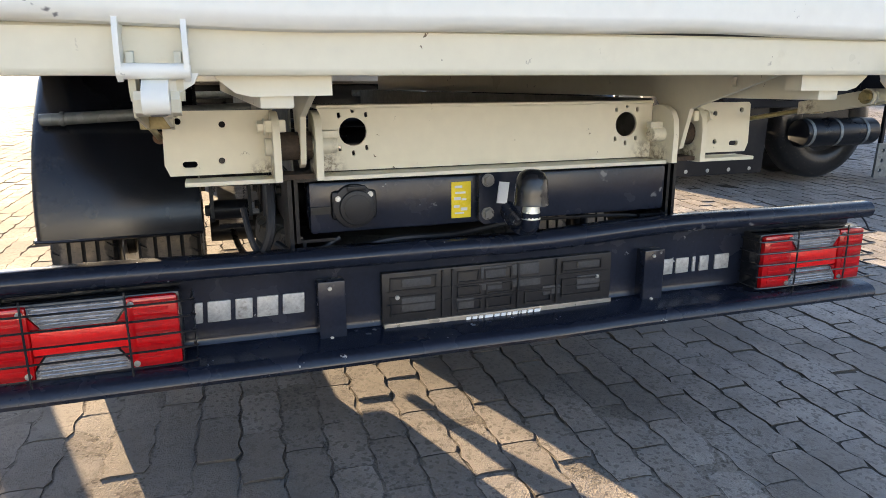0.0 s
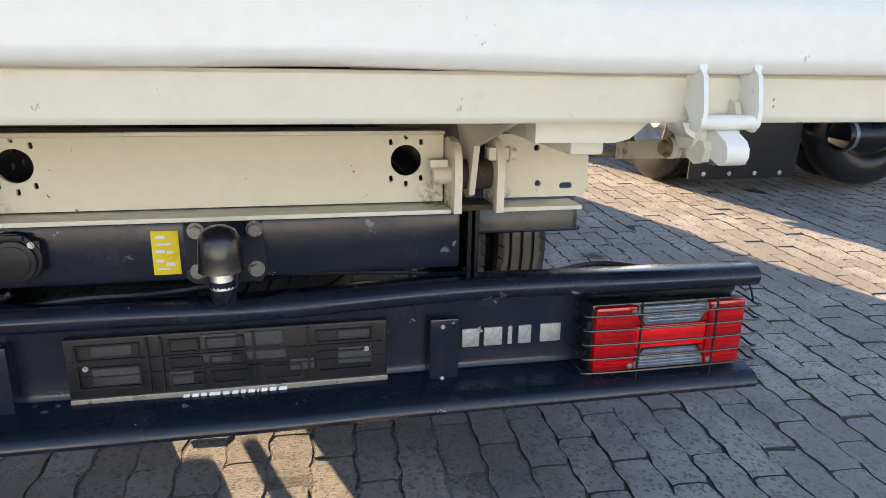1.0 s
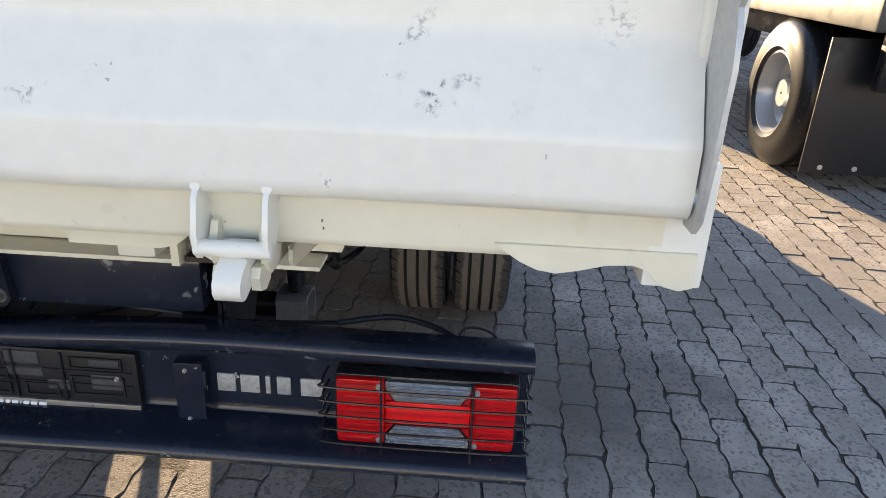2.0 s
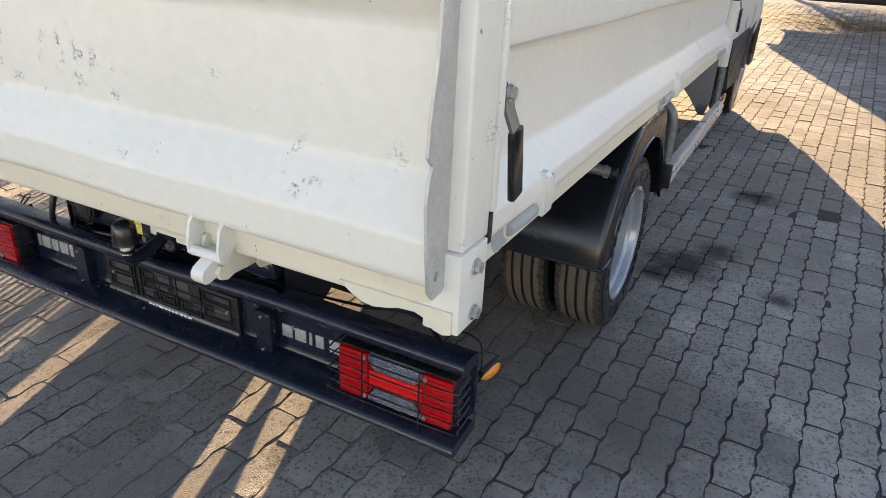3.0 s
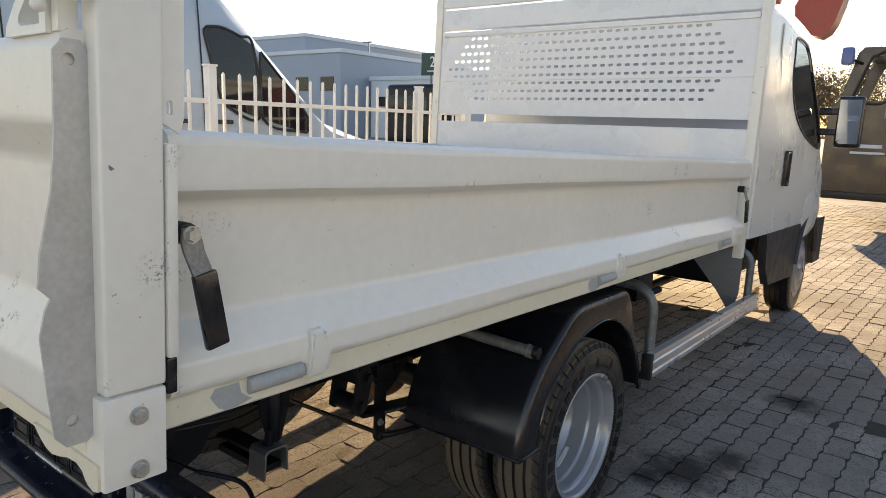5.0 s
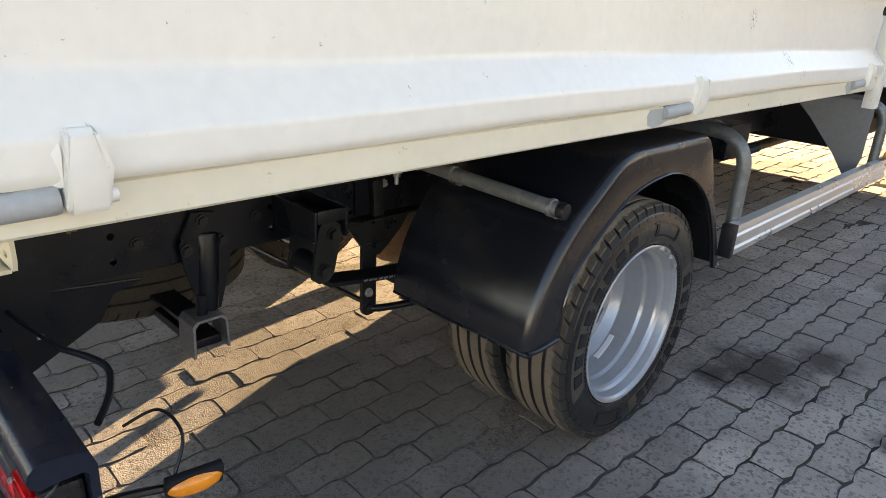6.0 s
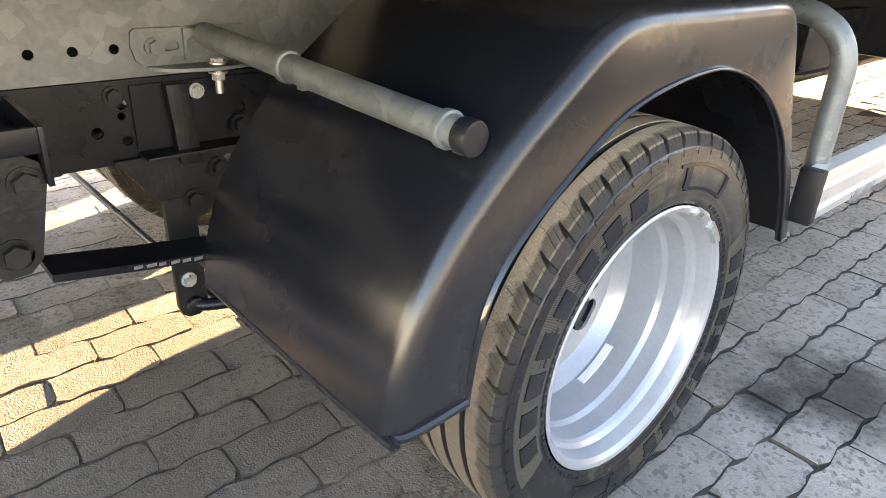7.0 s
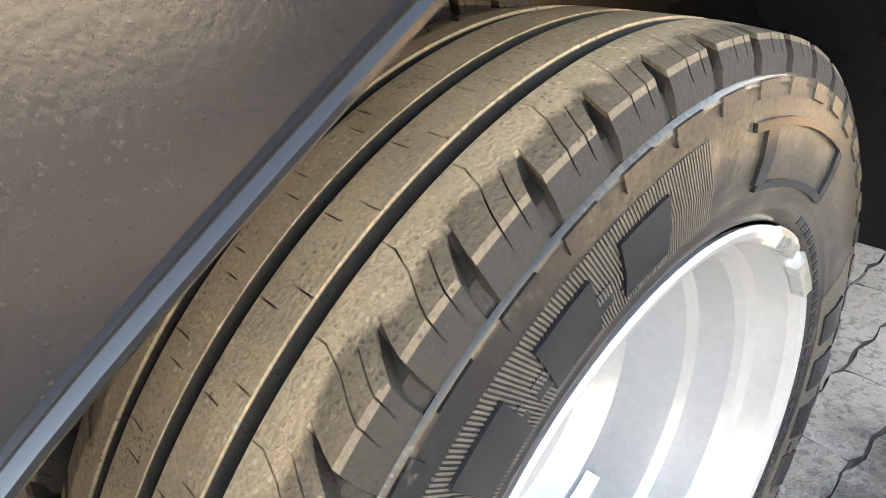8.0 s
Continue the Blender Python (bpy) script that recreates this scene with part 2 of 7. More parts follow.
def grains(scale, share, size, strength):
    """Loose grains of sand that stick to a surface, a share of the cells holding one."""
    def mask(n, l):
        o = n.new("ShaderNodeTexCoord").outputs["Object"]
        v = n.new("ShaderNodeTexVoronoi")
        v.inputs["Scale"].default_value = scale
        l.new(o, v.inputs["Vector"])
        s = n.new("ShaderNodeSeparateColor")
        l.new(v.outputs["Color"], s.inputs[0])
        some = ramp(n, l, s.outputs[0], 1 - share, 1 - share + 0.03)
        group = ramp(n, l, tex(n, l, o, scale * 0.06, 4), 0.42, 0.62)
        return calc(n, l, 'MULTIPLY', calc(n, l, 'MULTIPLY', ramp(n, l, v.outputs["Distance"], size, size * 0.6), some), calc(n, l, 'MULTIPLY', group, strength))
    return mask


overlay(TREAD, grains(330, 0.35, 0.45, 0.75), (0.10, 0.085, 0.065))
overlay(TREAD, grains(260, 0.30, 0.42, 0.9), (0.62, 0.52, 0.39))


def dust_and_sheen(n, l):
    """Dust that settled on what faces up; the road spray outside also paints in a sheen."""
    o = n.new("ShaderNodeTexCoord").outputs["Object"]
    s = n.new("ShaderNodeSeparateXYZ")
    l.new(o, s.inputs[0])
    up = n.new("ShaderNodeSeparateXYZ")
    l.new(n.new("ShaderNodeNewGeometry").outputs["Normal"], up.inputs[0])
    lying = ramp(n, l, up.outputs[2], 0.80, 1.0, 0.7)
    ragged = calc(n, l, 'ADD', calc(n, l, 'ABSOLUTE', s.outputs[0]), calc(n, l, 'MULTIPLY', calc(n, l, 'SUBTRACT', tex(n, l, o, 9, 8, 0.7), 0.5), 0.22))
    # pale outer side, partly a reflection put into the colour
    spray = ramp(n, l, ragged, 0.92, 1.14, 0.4)
    cloud = ramp(n, l, tex(n, l, o, 700, 2, 0.6), 0.1, 0.8)
    return calc(n, l, 'MULTIPLY', calc(n, l, 'MAXIMUM', lying, spray), calc(n, l, 'MULTIPLY', cloud, 0.6))


def spangle(n, l):
    """Zinc crystals of a hot-dip coat: uneven pale patches with ragged edges."""
    o = n.new("ShaderNodeTexCoord").outputs["Object"]
    bent = n.new("ShaderNodeTexNoise")
    bent.inputs["Scale"].default_value, bent.inputs["Detail"].default_value = 30, 4
    l.new(o, bent.inputs["Vector"])
    shift = n.new("ShaderNodeVectorMath")
    shift.operation = 'MULTIPLY_ADD'
    l.new(bent.outputs["Color"], shift.inputs[0])
    shift.inputs[1].default_value = (0.035, 0.035, 0.035)
    l.new(o, shift.inputs[2])
    v = n.new("ShaderNodeTexVoronoi")
    v.inputs["Scale"].default_value = 38
    l.new(shift.outputs[0], v.inputs["Vector"])
    s = n.new("ShaderNodeSeparateColor")
    l.new(v.outputs["Color"], s.inputs[0])
    return ramp(n, l, s.outputs[1], 0.45, 0.95, 0.6)


overlay(GUARD, dust_and_sheen, (0.070, 0.060, 0.049), 0.42)
overlay(GUARD, grains(700, 0.16, 0.40, 0.05), (0.24, 0.22, 0.19))
overlay(GALV, spangle, (0.225, 0.245, 0.24), 0.42)
overlay(RUBBER, grains(300, 0.10, 0.36, 0.25), (0.20, 0.18, 0.15))


def wall_sheen(n, l):
    """Tan sheen painted into the colour of the upper tyre wall, thinning downwards."""
    o = n.new("ShaderNodeTexCoord").outputs["Object"]
    s = n.new("ShaderNodeSeparateXYZ")
    l.new(o, s.inputs[0])
    high = calc(n, l, 'ADD', s.outputs[2], calc(n, l, 'MULTIPLY', s.outputs[1], 0.45))
    ragged = calc(n, l, 'ADD', high, calc(n, l, 'MULTIPLY', calc(n, l, 'SUBTRACT', tex(n, l, o, 22, 7, 0.7), 0.5), 0.30))
    return calc(n, l, 'MULTIPLY', ramp(n, l, ragged, 0.16, 0.40, 0.48), ramp(n, l, tex(n, l, o, 260, 4, 0.7), 0.25, 0.7))


WALLRUBBER = RUBBER.copy()
WALLRUBBER.name = "dusty_tyre_wall"
# tan colour stands in for the sheen on glossy rubber
overlay(WALLRUBBER, wall_sheen, (0.215, 0.182, 0.132))
overlay(TREAD, darker_below, (0.062, 0.057, 0.052))
overlay(TREAD, dark_grooves_bare_edge, (0.009, 0.009, 0.009), 0.8)


def chips(scale, lo, hi, rare=0.5):
    """Scattered specks in clusters; the higher rare is, the fewer."""
    def mask(n, l):
        o = n.new("ShaderNodeTexCoord").outputs["Object"]
        v = n.new("ShaderNodeTexVoronoi")
        v.inputs["Scale"].default_value = scale
        wob = n.new("ShaderNodeVectorMath")
        wob.operation = 'ADD'
        t = n.new("ShaderNodeTexNoise")
        t.inputs["Scale"].default_value = scale * 4
        l.new(o, t.inputs["Vector"])
        sc = n.new("ShaderNodeVectorMath")
        sc.operation = 'SCALE'
        sc.inputs["Scale"].default_value = 0.9 / scale
        l.new(t.outputs["Color"], sc.inputs[0])
        l.new(o, wob.inputs[0])
        l.new(sc.outputs[0], wob.inputs[1])
        l.new(wob.outputs[0], v.inputs["Vector"])
        spot = ramp(n, l, v.outputs["Distance"], hi, lo)
        some = ramp(n, l, tex(n, l, o, scale * 0.22, 3), rare, rare + 0.08)
        return calc(n, l, 'MULTIPLY', spot, some)
    return mask


def scuffs(n, l):
    """Small grey scuff marks in loose groups, as loads and chains leave them."""
    o = n.new("ShaderNodeTexCoord").outputs["Object"]
    v = n.new("ShaderNodeTexVoronoi")
    v.inputs["Scale"].default_value = 6.5
    l.new(o, v.inputs["Vector"])
    spot = ramp(n, l, v.outputs["Distance"], 0.26, 0.10)
    group = ramp(n, l, tex(n, l, o, 1.6, 3), 0.50, 0.58)
    grain = ramp(n, l, tex(n, l, o, 120, 6, 0.75), 0.535, 0.585)
    return calc(n, l, 'MULTIPLY', calc(n, l, 'MULTIPLY', spot, group), grain)


def aggregate(n, l):
    """Pale and dark grains of the worn concrete."""
    p = n.new("ShaderNodeNewGeometry").outputs["Position"]
    v = n.new("ShaderNodeTexVoronoi")
    v.inputs["Scale"].default_value = 140
    l.new(p, v.inputs["Vector"])
    s = n.new("ShaderNodeSeparateColor")
    l.new(v.outputs["Color"], s.inputs[0])
    return ramp(n, l, s.outputs[0], 0.62, 0.9, 0.55)


def dark_grains(n, l):
    p = n.new("ShaderNodeNewGeometry").outputs["Position"]
    v = n.new("ShaderNodeTexVoronoi")
    v.inputs["Scale"].default_value = 105
    l.new(p, v.inputs["Vector"])
    s = n.new("ShaderNodeSeparateColor")
    l.new(v.outputs["Color"], s.inputs[0])
    return ramp(n, l, s.outputs[1], 0.66, 0.95, 0.6)


def sand_film(n, l):
    """Trodden dirt that lies over stones and joints alike, patchy at two sizes."""
    p = n.new("ShaderNodeNewGeometry").outputs["Position"]
    fine_part = ramp(n, l, tex(n, l, p, 5.5, 9, 0.72), 0.44, 0.64, 0.6)
    broad = ramp(n, l, tex(n, l, p, 0.9, 6, 0.62), 0.42, 0.60, 0.75)
    return calc(n, l, 'MAXIMUM', fine_part, broad)


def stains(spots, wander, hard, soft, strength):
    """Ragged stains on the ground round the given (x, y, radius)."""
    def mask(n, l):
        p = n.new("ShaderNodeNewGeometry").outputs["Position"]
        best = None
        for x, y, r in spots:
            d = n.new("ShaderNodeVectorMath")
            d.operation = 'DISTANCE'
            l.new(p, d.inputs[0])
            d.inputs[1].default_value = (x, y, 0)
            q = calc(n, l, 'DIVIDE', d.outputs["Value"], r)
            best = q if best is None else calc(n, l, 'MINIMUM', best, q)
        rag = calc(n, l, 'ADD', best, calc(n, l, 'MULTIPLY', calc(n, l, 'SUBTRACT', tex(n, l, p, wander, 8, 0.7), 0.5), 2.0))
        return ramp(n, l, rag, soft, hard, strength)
    return mask


# old drips of oil beside the wheels, and trodden soil behind and under the tail
oil = stains(((1.17, 2.15, 0.20), (1.30, 2.38, 0.13), (1.06, 1.98, 0.09), (1.41, 3.33, 0.15), (1.62, 2.0, 0.08)), 9, 0.2, 1.35, 0.8)
mud = stains(((-0.8, -0.9, 1.0), (-0.4, 0.3, 0.9), (0.3, 0.6, 0.7), (-1.6, -0.3, 0.9), (0.2, -0.8, 0.6)), 2.2, 0.4, 1.3, 0.42)
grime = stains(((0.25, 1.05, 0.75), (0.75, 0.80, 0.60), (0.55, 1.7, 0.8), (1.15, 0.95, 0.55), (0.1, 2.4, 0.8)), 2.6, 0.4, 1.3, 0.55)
for m in (STONE, STONE_FAR):
    overlay(m, aggregate, (0.40, 0.38, 0.34))
    overlay(m, dark_grains, (0.085, 0.078, 0.070))
    overlay(m, sand_film, (0.262, 0.228, 0.198), 0.95)
    overlay(m, mud, (0.105, 0.090, 0.080))
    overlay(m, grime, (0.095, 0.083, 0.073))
    overlay(m, oil, (0.035, 0.031, 0.028))
overlay(SAND, sand_film, (0.125, 0.110, 0.094), 0.95)
SOIL = mat("packed_soil", (0.275, 0.243, 0.208), 0.95, var=0.4, scale=5, fine=170, bump=1.0, dist=0.005, dirt=(0.15, 0.12, 0.10), dirt_amount=0.25, dirt_scale=4, spec=0.0, ground=True)
overlay(SOIL, aggregate, (0.38, 0.33, 0.29))
overlay(SOIL, dark_grains, (0.085, 0.073, 0.062))
overlay(SOIL, mud, (0.105, 0.090, 0.080))
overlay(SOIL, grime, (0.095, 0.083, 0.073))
overlay(SAND, mud, (0.095, 0.082, 0.072))
overlay(SAND, oil, (0.020, 0.019, 0.018))
overlay(WHITE, scuffs, (0.20, 0.205, 0.22), 0.5)
overlay(WHITE, chips(11, 0.055, 0.10, 0.54), (0.17, 0.16, 0.15), 0.5)
overlay(WHITE, chips(26, 0.06, 0.11, 0.58), (0.32, 0.31, 0.29), 0.5)
overlay(WHITE, chips(60, 0.07, 0.14, 0.60), (0.25, 0.24, 0.22), 0.5)


def tail_marks(n, l):
    """Dark scrapes in clusters on the hollow of the tailgate, where loads have struck it."""
    p = n.new("ShaderNodeTexCoord").outputs["Object"]
    near = None
    for x, z, r in ((-0.26, 1.16, 0.10), (-0.10, 1.16, 0.10), (0.08, 1.15, 0.12), (0.27, 1.18, 0.12), (0.45, 1.13, 0.09), (0.62, 1.20, 0.06), (0.85, 1.13, 0.07), (0.73, 1.39, 0.05)):
        d = n.new("ShaderNodeVectorMath")
        d.operation = 'DISTANCE'
        l.new(p, d.inputs[0])
        d.inputs[1].default_value = (x, -0.36, z)
        q = ramp(n, l, calc(n, l, 'DIVIDE', d.outputs["Value"], r), 1.15, 0.75)
        near = q if near is None else calc(n, l, 'MAXIMUM', near, q)
    v = n.new("ShaderNodeTexVoronoi")
    v.inputs["Scale"].default_value = 21
    bent = n.new("ShaderNodeTexNoise")
    bent.inputs["Scale"].default_value, bent.inputs["Detail"].default_value = 30, 3
    l.new(p, bent.inputs["Vector"])
    shift = n.new("ShaderNodeVectorMath")
    shift.operation = 'MULTIPLY_ADD'
    l.new(bent.outputs["Color"], shift.inputs[0])
    shift.inputs[1].default_value = (0.07, 0.07, 0.10)
    l.new(p, shift.inputs[2])
    l.new(shift.outputs[0], v.inputs["Vector"])
    s = n.new("ShaderNodeSeparateColor")
    l.new(v.outputs["Color"], s.inputs[0])
    some = ramp(n, l, s.outputs[0], 0.40, 0.65)
    spot = ramp(n, l, v.outputs["Distance"], 0.38, 0.10)
    grain = ramp(n, l, tex(n, l, p, 140, 6, 0.8), 0.47, 0.58)
    return calc(n, l, 'MULTIPLY', calc(n, l, 'MULTIPLY', spot, some), calc(n, l, 'MULTIPLY', grain, near))


TAILWHITE = WHITE.copy()
TAILWHITE.name = "scraped_white_paint"
overlay(TAILWHITE, tail_marks, (0.10, 0.10, 0.11), 0.55)
overlay(BUMPER, chips(7, 0.07, 0.13), (0.20, 0.20, 0.20), 0.5)


def weld_rust(n, l):
    """Rusty dirt in the welds round the tipping pivots and along the lower flange."""
    p = n.new("ShaderNodeTexCoord").outputs["Object"]
    s = n.new("ShaderNodeSeparateXYZ")
    l.new(p, s.inputs[0])
    side = n.new("ShaderNodeCombineXYZ")
    l.new(calc(n, l, 'ABSOLUTE', s.outputs[0]), side.inputs[0])
    l.new(s.outputs[1], side.inputs[1])
    l.new(s.outputs[2], side.inputs[2])
    near = None
    for x, y, z, r in ((0.39, 0.0, 0.765, 0.035), (0.452, 0.0, 0.768, 0.035), (0.44, 0.02, 0.86, 0.03), (0.345, 0.0, 0.81, 0.025), (0.362, 0.03, 0.765, 0.04), (0.475, 0.03, 0.762, 0.028), (0.63, -0.16, 0.87, 0.03)):
        d = n.new("ShaderNodeVectorMath")
        d.operation = 'DISTANCE'
        l.new(side.outputs[0], d.inputs[0])
        d.inputs[1].default_value = (x, y, z)
        q = ramp(n, l, calc(n, l, 'DIVIDE', d.outputs["Value"], r), 1.3, 0.3)
        near = q if near is None else calc(n, l, 'MAXIMUM', near, q)
    rag = calc(n, l, 'MULTIPLY', near, ramp(n, l, tex(n, l, p, 70, 8, 0.75), 0.42, 0.62))
    return calc(n, l, 'MULTIPLY', rag, 0.85)


overlay(CREAM, weld_rust, (0.13, 0.085, 0.045), 0.8)
overlay(CREAM, chips(24, 0.06, 0.12), (0.12, 0.085, 0.05), 0.7)
overlay(BUMPER, chips(22, 0.05, 0.11), (0.33, 0.33, 0.33), 0.5)


MIRROR = mat("mirror_glass", (0.45, 0.50, 0.55), 0.03, metal=1.0, var=0.01, bump=0, rough_var=0.01)


# ---- mesh helpers ----
def part(name, bm, material, parent, label="", smooth=38):
    """Links a bmesh as one mesh object under a thing or a part."""
    me = bpy.data.meshes.new(name)
    bmesh.ops.recalc_face_normals(bm, faces=bm.faces)
    bm.to_mesh(me)
    bm.free()
    me.materials.append(material)
    if smooth:
        me.polygons.foreach_set("use_smooth", [True] * len(me.polygons))
        me.set_sharp_from_angle(angle=radians(smooth))
    ob = new(name, me)
    ob.parent = parent
    return tagged(ob, label) if label else ob


def repeat(ob, parent, m=None):
    """Another object on the same mesh, as a part of parent."""
    o = new(ob.name.split(".")[0], ob.data)
    o.parent = parent
    if m is not None:
        o.matrix_basis = m
    for key in ("label", "kind"):
        if key in ob:
            o[key] = ob[key]
    return o


def bolts(name, points, axis, r, h, material, parent):
    for p in points:
        part(name, bolt(B(), p, axis, r, h), material, parent)


def bars(name, boxes, material, parent, label="", bev=0.0):
    for b in boxes:
        part(name, box(B(), *b, bev), material, parent, label)


def thing(name, label, category, group="", kind="", at=(0, 0, 0)):
    ob = new(name)
    ob.empty_display_size = 0.1
    ob.location = at
    return tagged(ob, label, category, group, kind)


def box(bm, x0, x1, y0, y1, z0, z1, bev=0.0, m=None, seg=2):
    r = bmesh.ops.create_cube(bm, size=1.0, matrix=Matrix.LocRotScale(((x0 + x1) / 2, (y0 + y1) / 2, (z0 + z1) / 2), None, (abs(x1 - x0), abs(y1 - y0), abs(z1 - z0))))
    vs = r["verts"]
    if m is not None:
        bmesh.ops.transform(bm, matrix=m, verts=vs)
    if bev > 0:
        es = list({e for v in vs for e in v.link_edges})
        bmesh.ops.bevel(bm, geom=es, offset=bev, segments=seg, affect='EDGES', profile=0.6)
    return bm


def rod(bm, a, b, r, seg=16, r2=None, bev=0.0):
    a, b = Vector(a), Vector(b)
    d = b - a
    m = Matrix.Translation((a + b) / 2) @ d.to_track_quat('Z', 'Y').to_matrix().to_4x4()
    res = bmesh.ops.create_cone(bm, cap_ends=True, segments=seg, radius1=r, radius2=r if r2 is None else r2, depth=d.length, matrix=m)
    if bev > 0:
        caps = [e for v in res["verts"] for e in v.link_edges if len(e.link_faces) == 2 and any(len(f.verts) > 4 for f in e.link_faces)]
        bmesh.ops.bevel(bm, geom=list(set(caps)), offset=bev, segments=2, affect='EDGES', profile=0.6)
    return bm


def sweep(bm, pts, r, seg=12, cap=True):
    """A round tube along points, rounded by a spline through them."""
    pts = [Vector(p) for p in pts]
    fine = []
    for i in range(len(pts) - 1):
        p0, p1, p2, p3 = pts[max(i - 1, 0)], pts[i], pts[i + 1], pts[min(i + 2, len(pts) - 1)]
        for k in range(6):
            t = k / 6
            fine.append(0.5 * ((2 * p1) + (p2 - p0) * t + (2 * p0 - 5 * p1 + 4 * p2 - p3) * t * t + (3 * p1 - p0 - 3 * p2 + p3) * t ** 3))
    fine.append(pts[-1])
    rings, up = [], None
    for i, p in enumerate(fine):
        d = (fine[min(i + 1, len(fine) - 1)] - fine[max(i - 1, 0)]).normalized()
        if up is None:
            up = d.orthogonal().normalized()
        up = (up - d * up.dot(d)).normalized()
        side = d.cross(up)
        rings.append([bm.verts.new(p + r * (math.cos(2 * math.pi * k / seg) * up + math.sin(2 * math.pi * k / seg) * side)) for k in range(seg)])
    for a, b in zip(rings, rings[1:]):
        for k in range(seg):
            bm.faces.new((a[k], a[(k + 1) % seg], b[(k + 1) % seg], b[k]))
    if cap:
        bm.faces.new(rings[0])
        bm.faces.new(rings[-1])
    return bm


def grid_loop(bm, rows, close_u=True, cap=True):
    """Faces between successive closed loops of points."""
    vs = [[bm.verts.new(p) for p in row] for row in rows]
    for a, b in zip(vs, vs[1:]):
        n = len(a)
        for k in range(n if close_u else n - 1):
            bm.faces.new((a[k], a[(k + 1) % n], b[(k + 1) % n], b[k]))
    if cap:
        bm.faces.new(vs[0])
        bm.faces.new(vs[-1])
    return bm


def plate(bm, outline, thick, to3, holes=()):
    """A flat plate with holes: outline and holes in the plane (u, v), to3(u, v, w) gives its place."""
    edges = []
    for loop in (outline, *holes):
        vs = [bm.verts.new((u, v, 0)) for u, v in loop]
        edges += [bm.edges.new((vs[i], vs[(i + 1) % len(vs)])) for i in range(len(vs))]
    faces = [g for g in bmesh.ops.triangle_fill(bm, use_beauty=True, edges=edges)["geom"] if isinstance(g, bmesh.types.BMFace)]
    ext = bmesh.ops.extrude_face_region(bm, geom=faces)
    top = [v for v in ext["geom"] if isinstance(v, bmesh.types.BMVert)]
    bottom = list({v for f in faces if f.is_valid for v in f.verts} | {v for e in edges if e.is_valid for v in e.verts})
    for v in top:
        v.co.z = thick
    for v in set(top) | set(bottom):
        v.co = to3(v.co.x, v.co.y, v.co.z)
    return bm


def circle(cx, cy, r, n=20, ph=0.0):
    return [(cx + r * math.cos(2 * math.pi * k / n + ph), cy + r * math.sin(2 * math.pi * k / n + ph)) for k in range(n)]


def oval(cx, cy, a, b, turn=0.0, n=16):
    """A slot: length 2a, width 2b, turned by turn radians."""
    pts = []
    for k in range(n):
        t = 2 * math.pi * k / n
        u, v = b * math.cos(t) + (a - b) * (1 if math.cos(t) > 0 else -1), b * math.sin(t)
        pts.append((cx + u * math.cos(turn) - v * math.sin(turn), cy + u * math.sin(turn) + v * math.cos(turn)))
    return pts


def B():
    return bmesh.new()


def bolt(bm, p, axis, r=0.011, h=0.009):
    """A hexagon head with a washer, standing on p along axis."""
    p, axis = Vector(p), Vector(axis).normalized()
    rod(bm, p, p + axis * 0.003, r * 1.35, 16)
    rod(bm, p + axis * 0.003, p + axis * (0.003 + h), r, 6)
    return bm


def revolve(bm, profile, centre, n=96, closed=False):
    """Profile of (x, r) turned round the x axis through centre."""
    cx, cy, cz = centre
    rows = [[(cx + x, cy + r * math.cos(2 * math.pi * k / n), cz + r * math.sin(2 * math.pi * k / n)) for k in range(n)] for x, r in profile]
    if closed:
        rows.append(rows[0])
    return grid_loop(bm, rows, True, False)


def slant(bm, x0, x1, y0, y1, z0, z1, bev, lean):
    """A box whose top is shifted back along y by lean."""
    box(bm, x0, x1, y0, y1, z0, z1, bev)
    for v in bm.verts:
        v.co.y -= lean * (v.co.z - z0) / (z1 - z0)
    return bm


def wobble(x, y, z, f, a):
    return a * noise.noise(Vector((x * f, y * f, z * f)))


# ---- the tipper truck: forward is +y, its rear bumper stands at y = 0 ----
truck = thing("tipper_truck", "white flatbed tipper truck with black chassis, parked on paving", "truck")
# unladen, it stands nose down by two degrees on its high rear springs; its parts are built in its own frame
TILT = math.atan(0.038)
truck.matrix_basis = Matrix.Translation((0, 1.45, 0)) @ Matrix.Rotation(-TILT, 4, 'X') @ Matrix.Translation((0, -1.45, 0))


def held(profile, d=0.0035):
    """The profile with points set close to each bend, so that the faces between stay flat."""
    out = []
    for a, b in zip(profile, profile[1:] + profile[:1]):
        out.append(a)
        ln = math.dist(a, b)
        if ln > 4 * d:
            out += [(a[0] + (b[0] - a[0]) * f, a[1] + (b[1] - a[1]) * f) for f in (d / ln, 0.5, 1 - d / ln)]
    return out


def pressed_panel(profile, u0, u1, steps, place, wave=0.002, sag=None):
    """A pressed sheet: a closed profile carried along u with slight dents."""
    bm = B()
    profile = held(profile)
    rows = []
    for i in range(steps + 1):
        u = u0 + (u1 - u0) * i / steps
        row = []
        for p, q in profile:
            d = wobble(u, p * 3, q * 2, 2.3, wave) + wobble(u, p, q * 3, 9.0, wave * 0.35)
            s = sag(u, q) if sag else 0.0
            row.append(place(u, p + d, q + s))
        rows.append(row)
    return grid_loop(bm, rows)


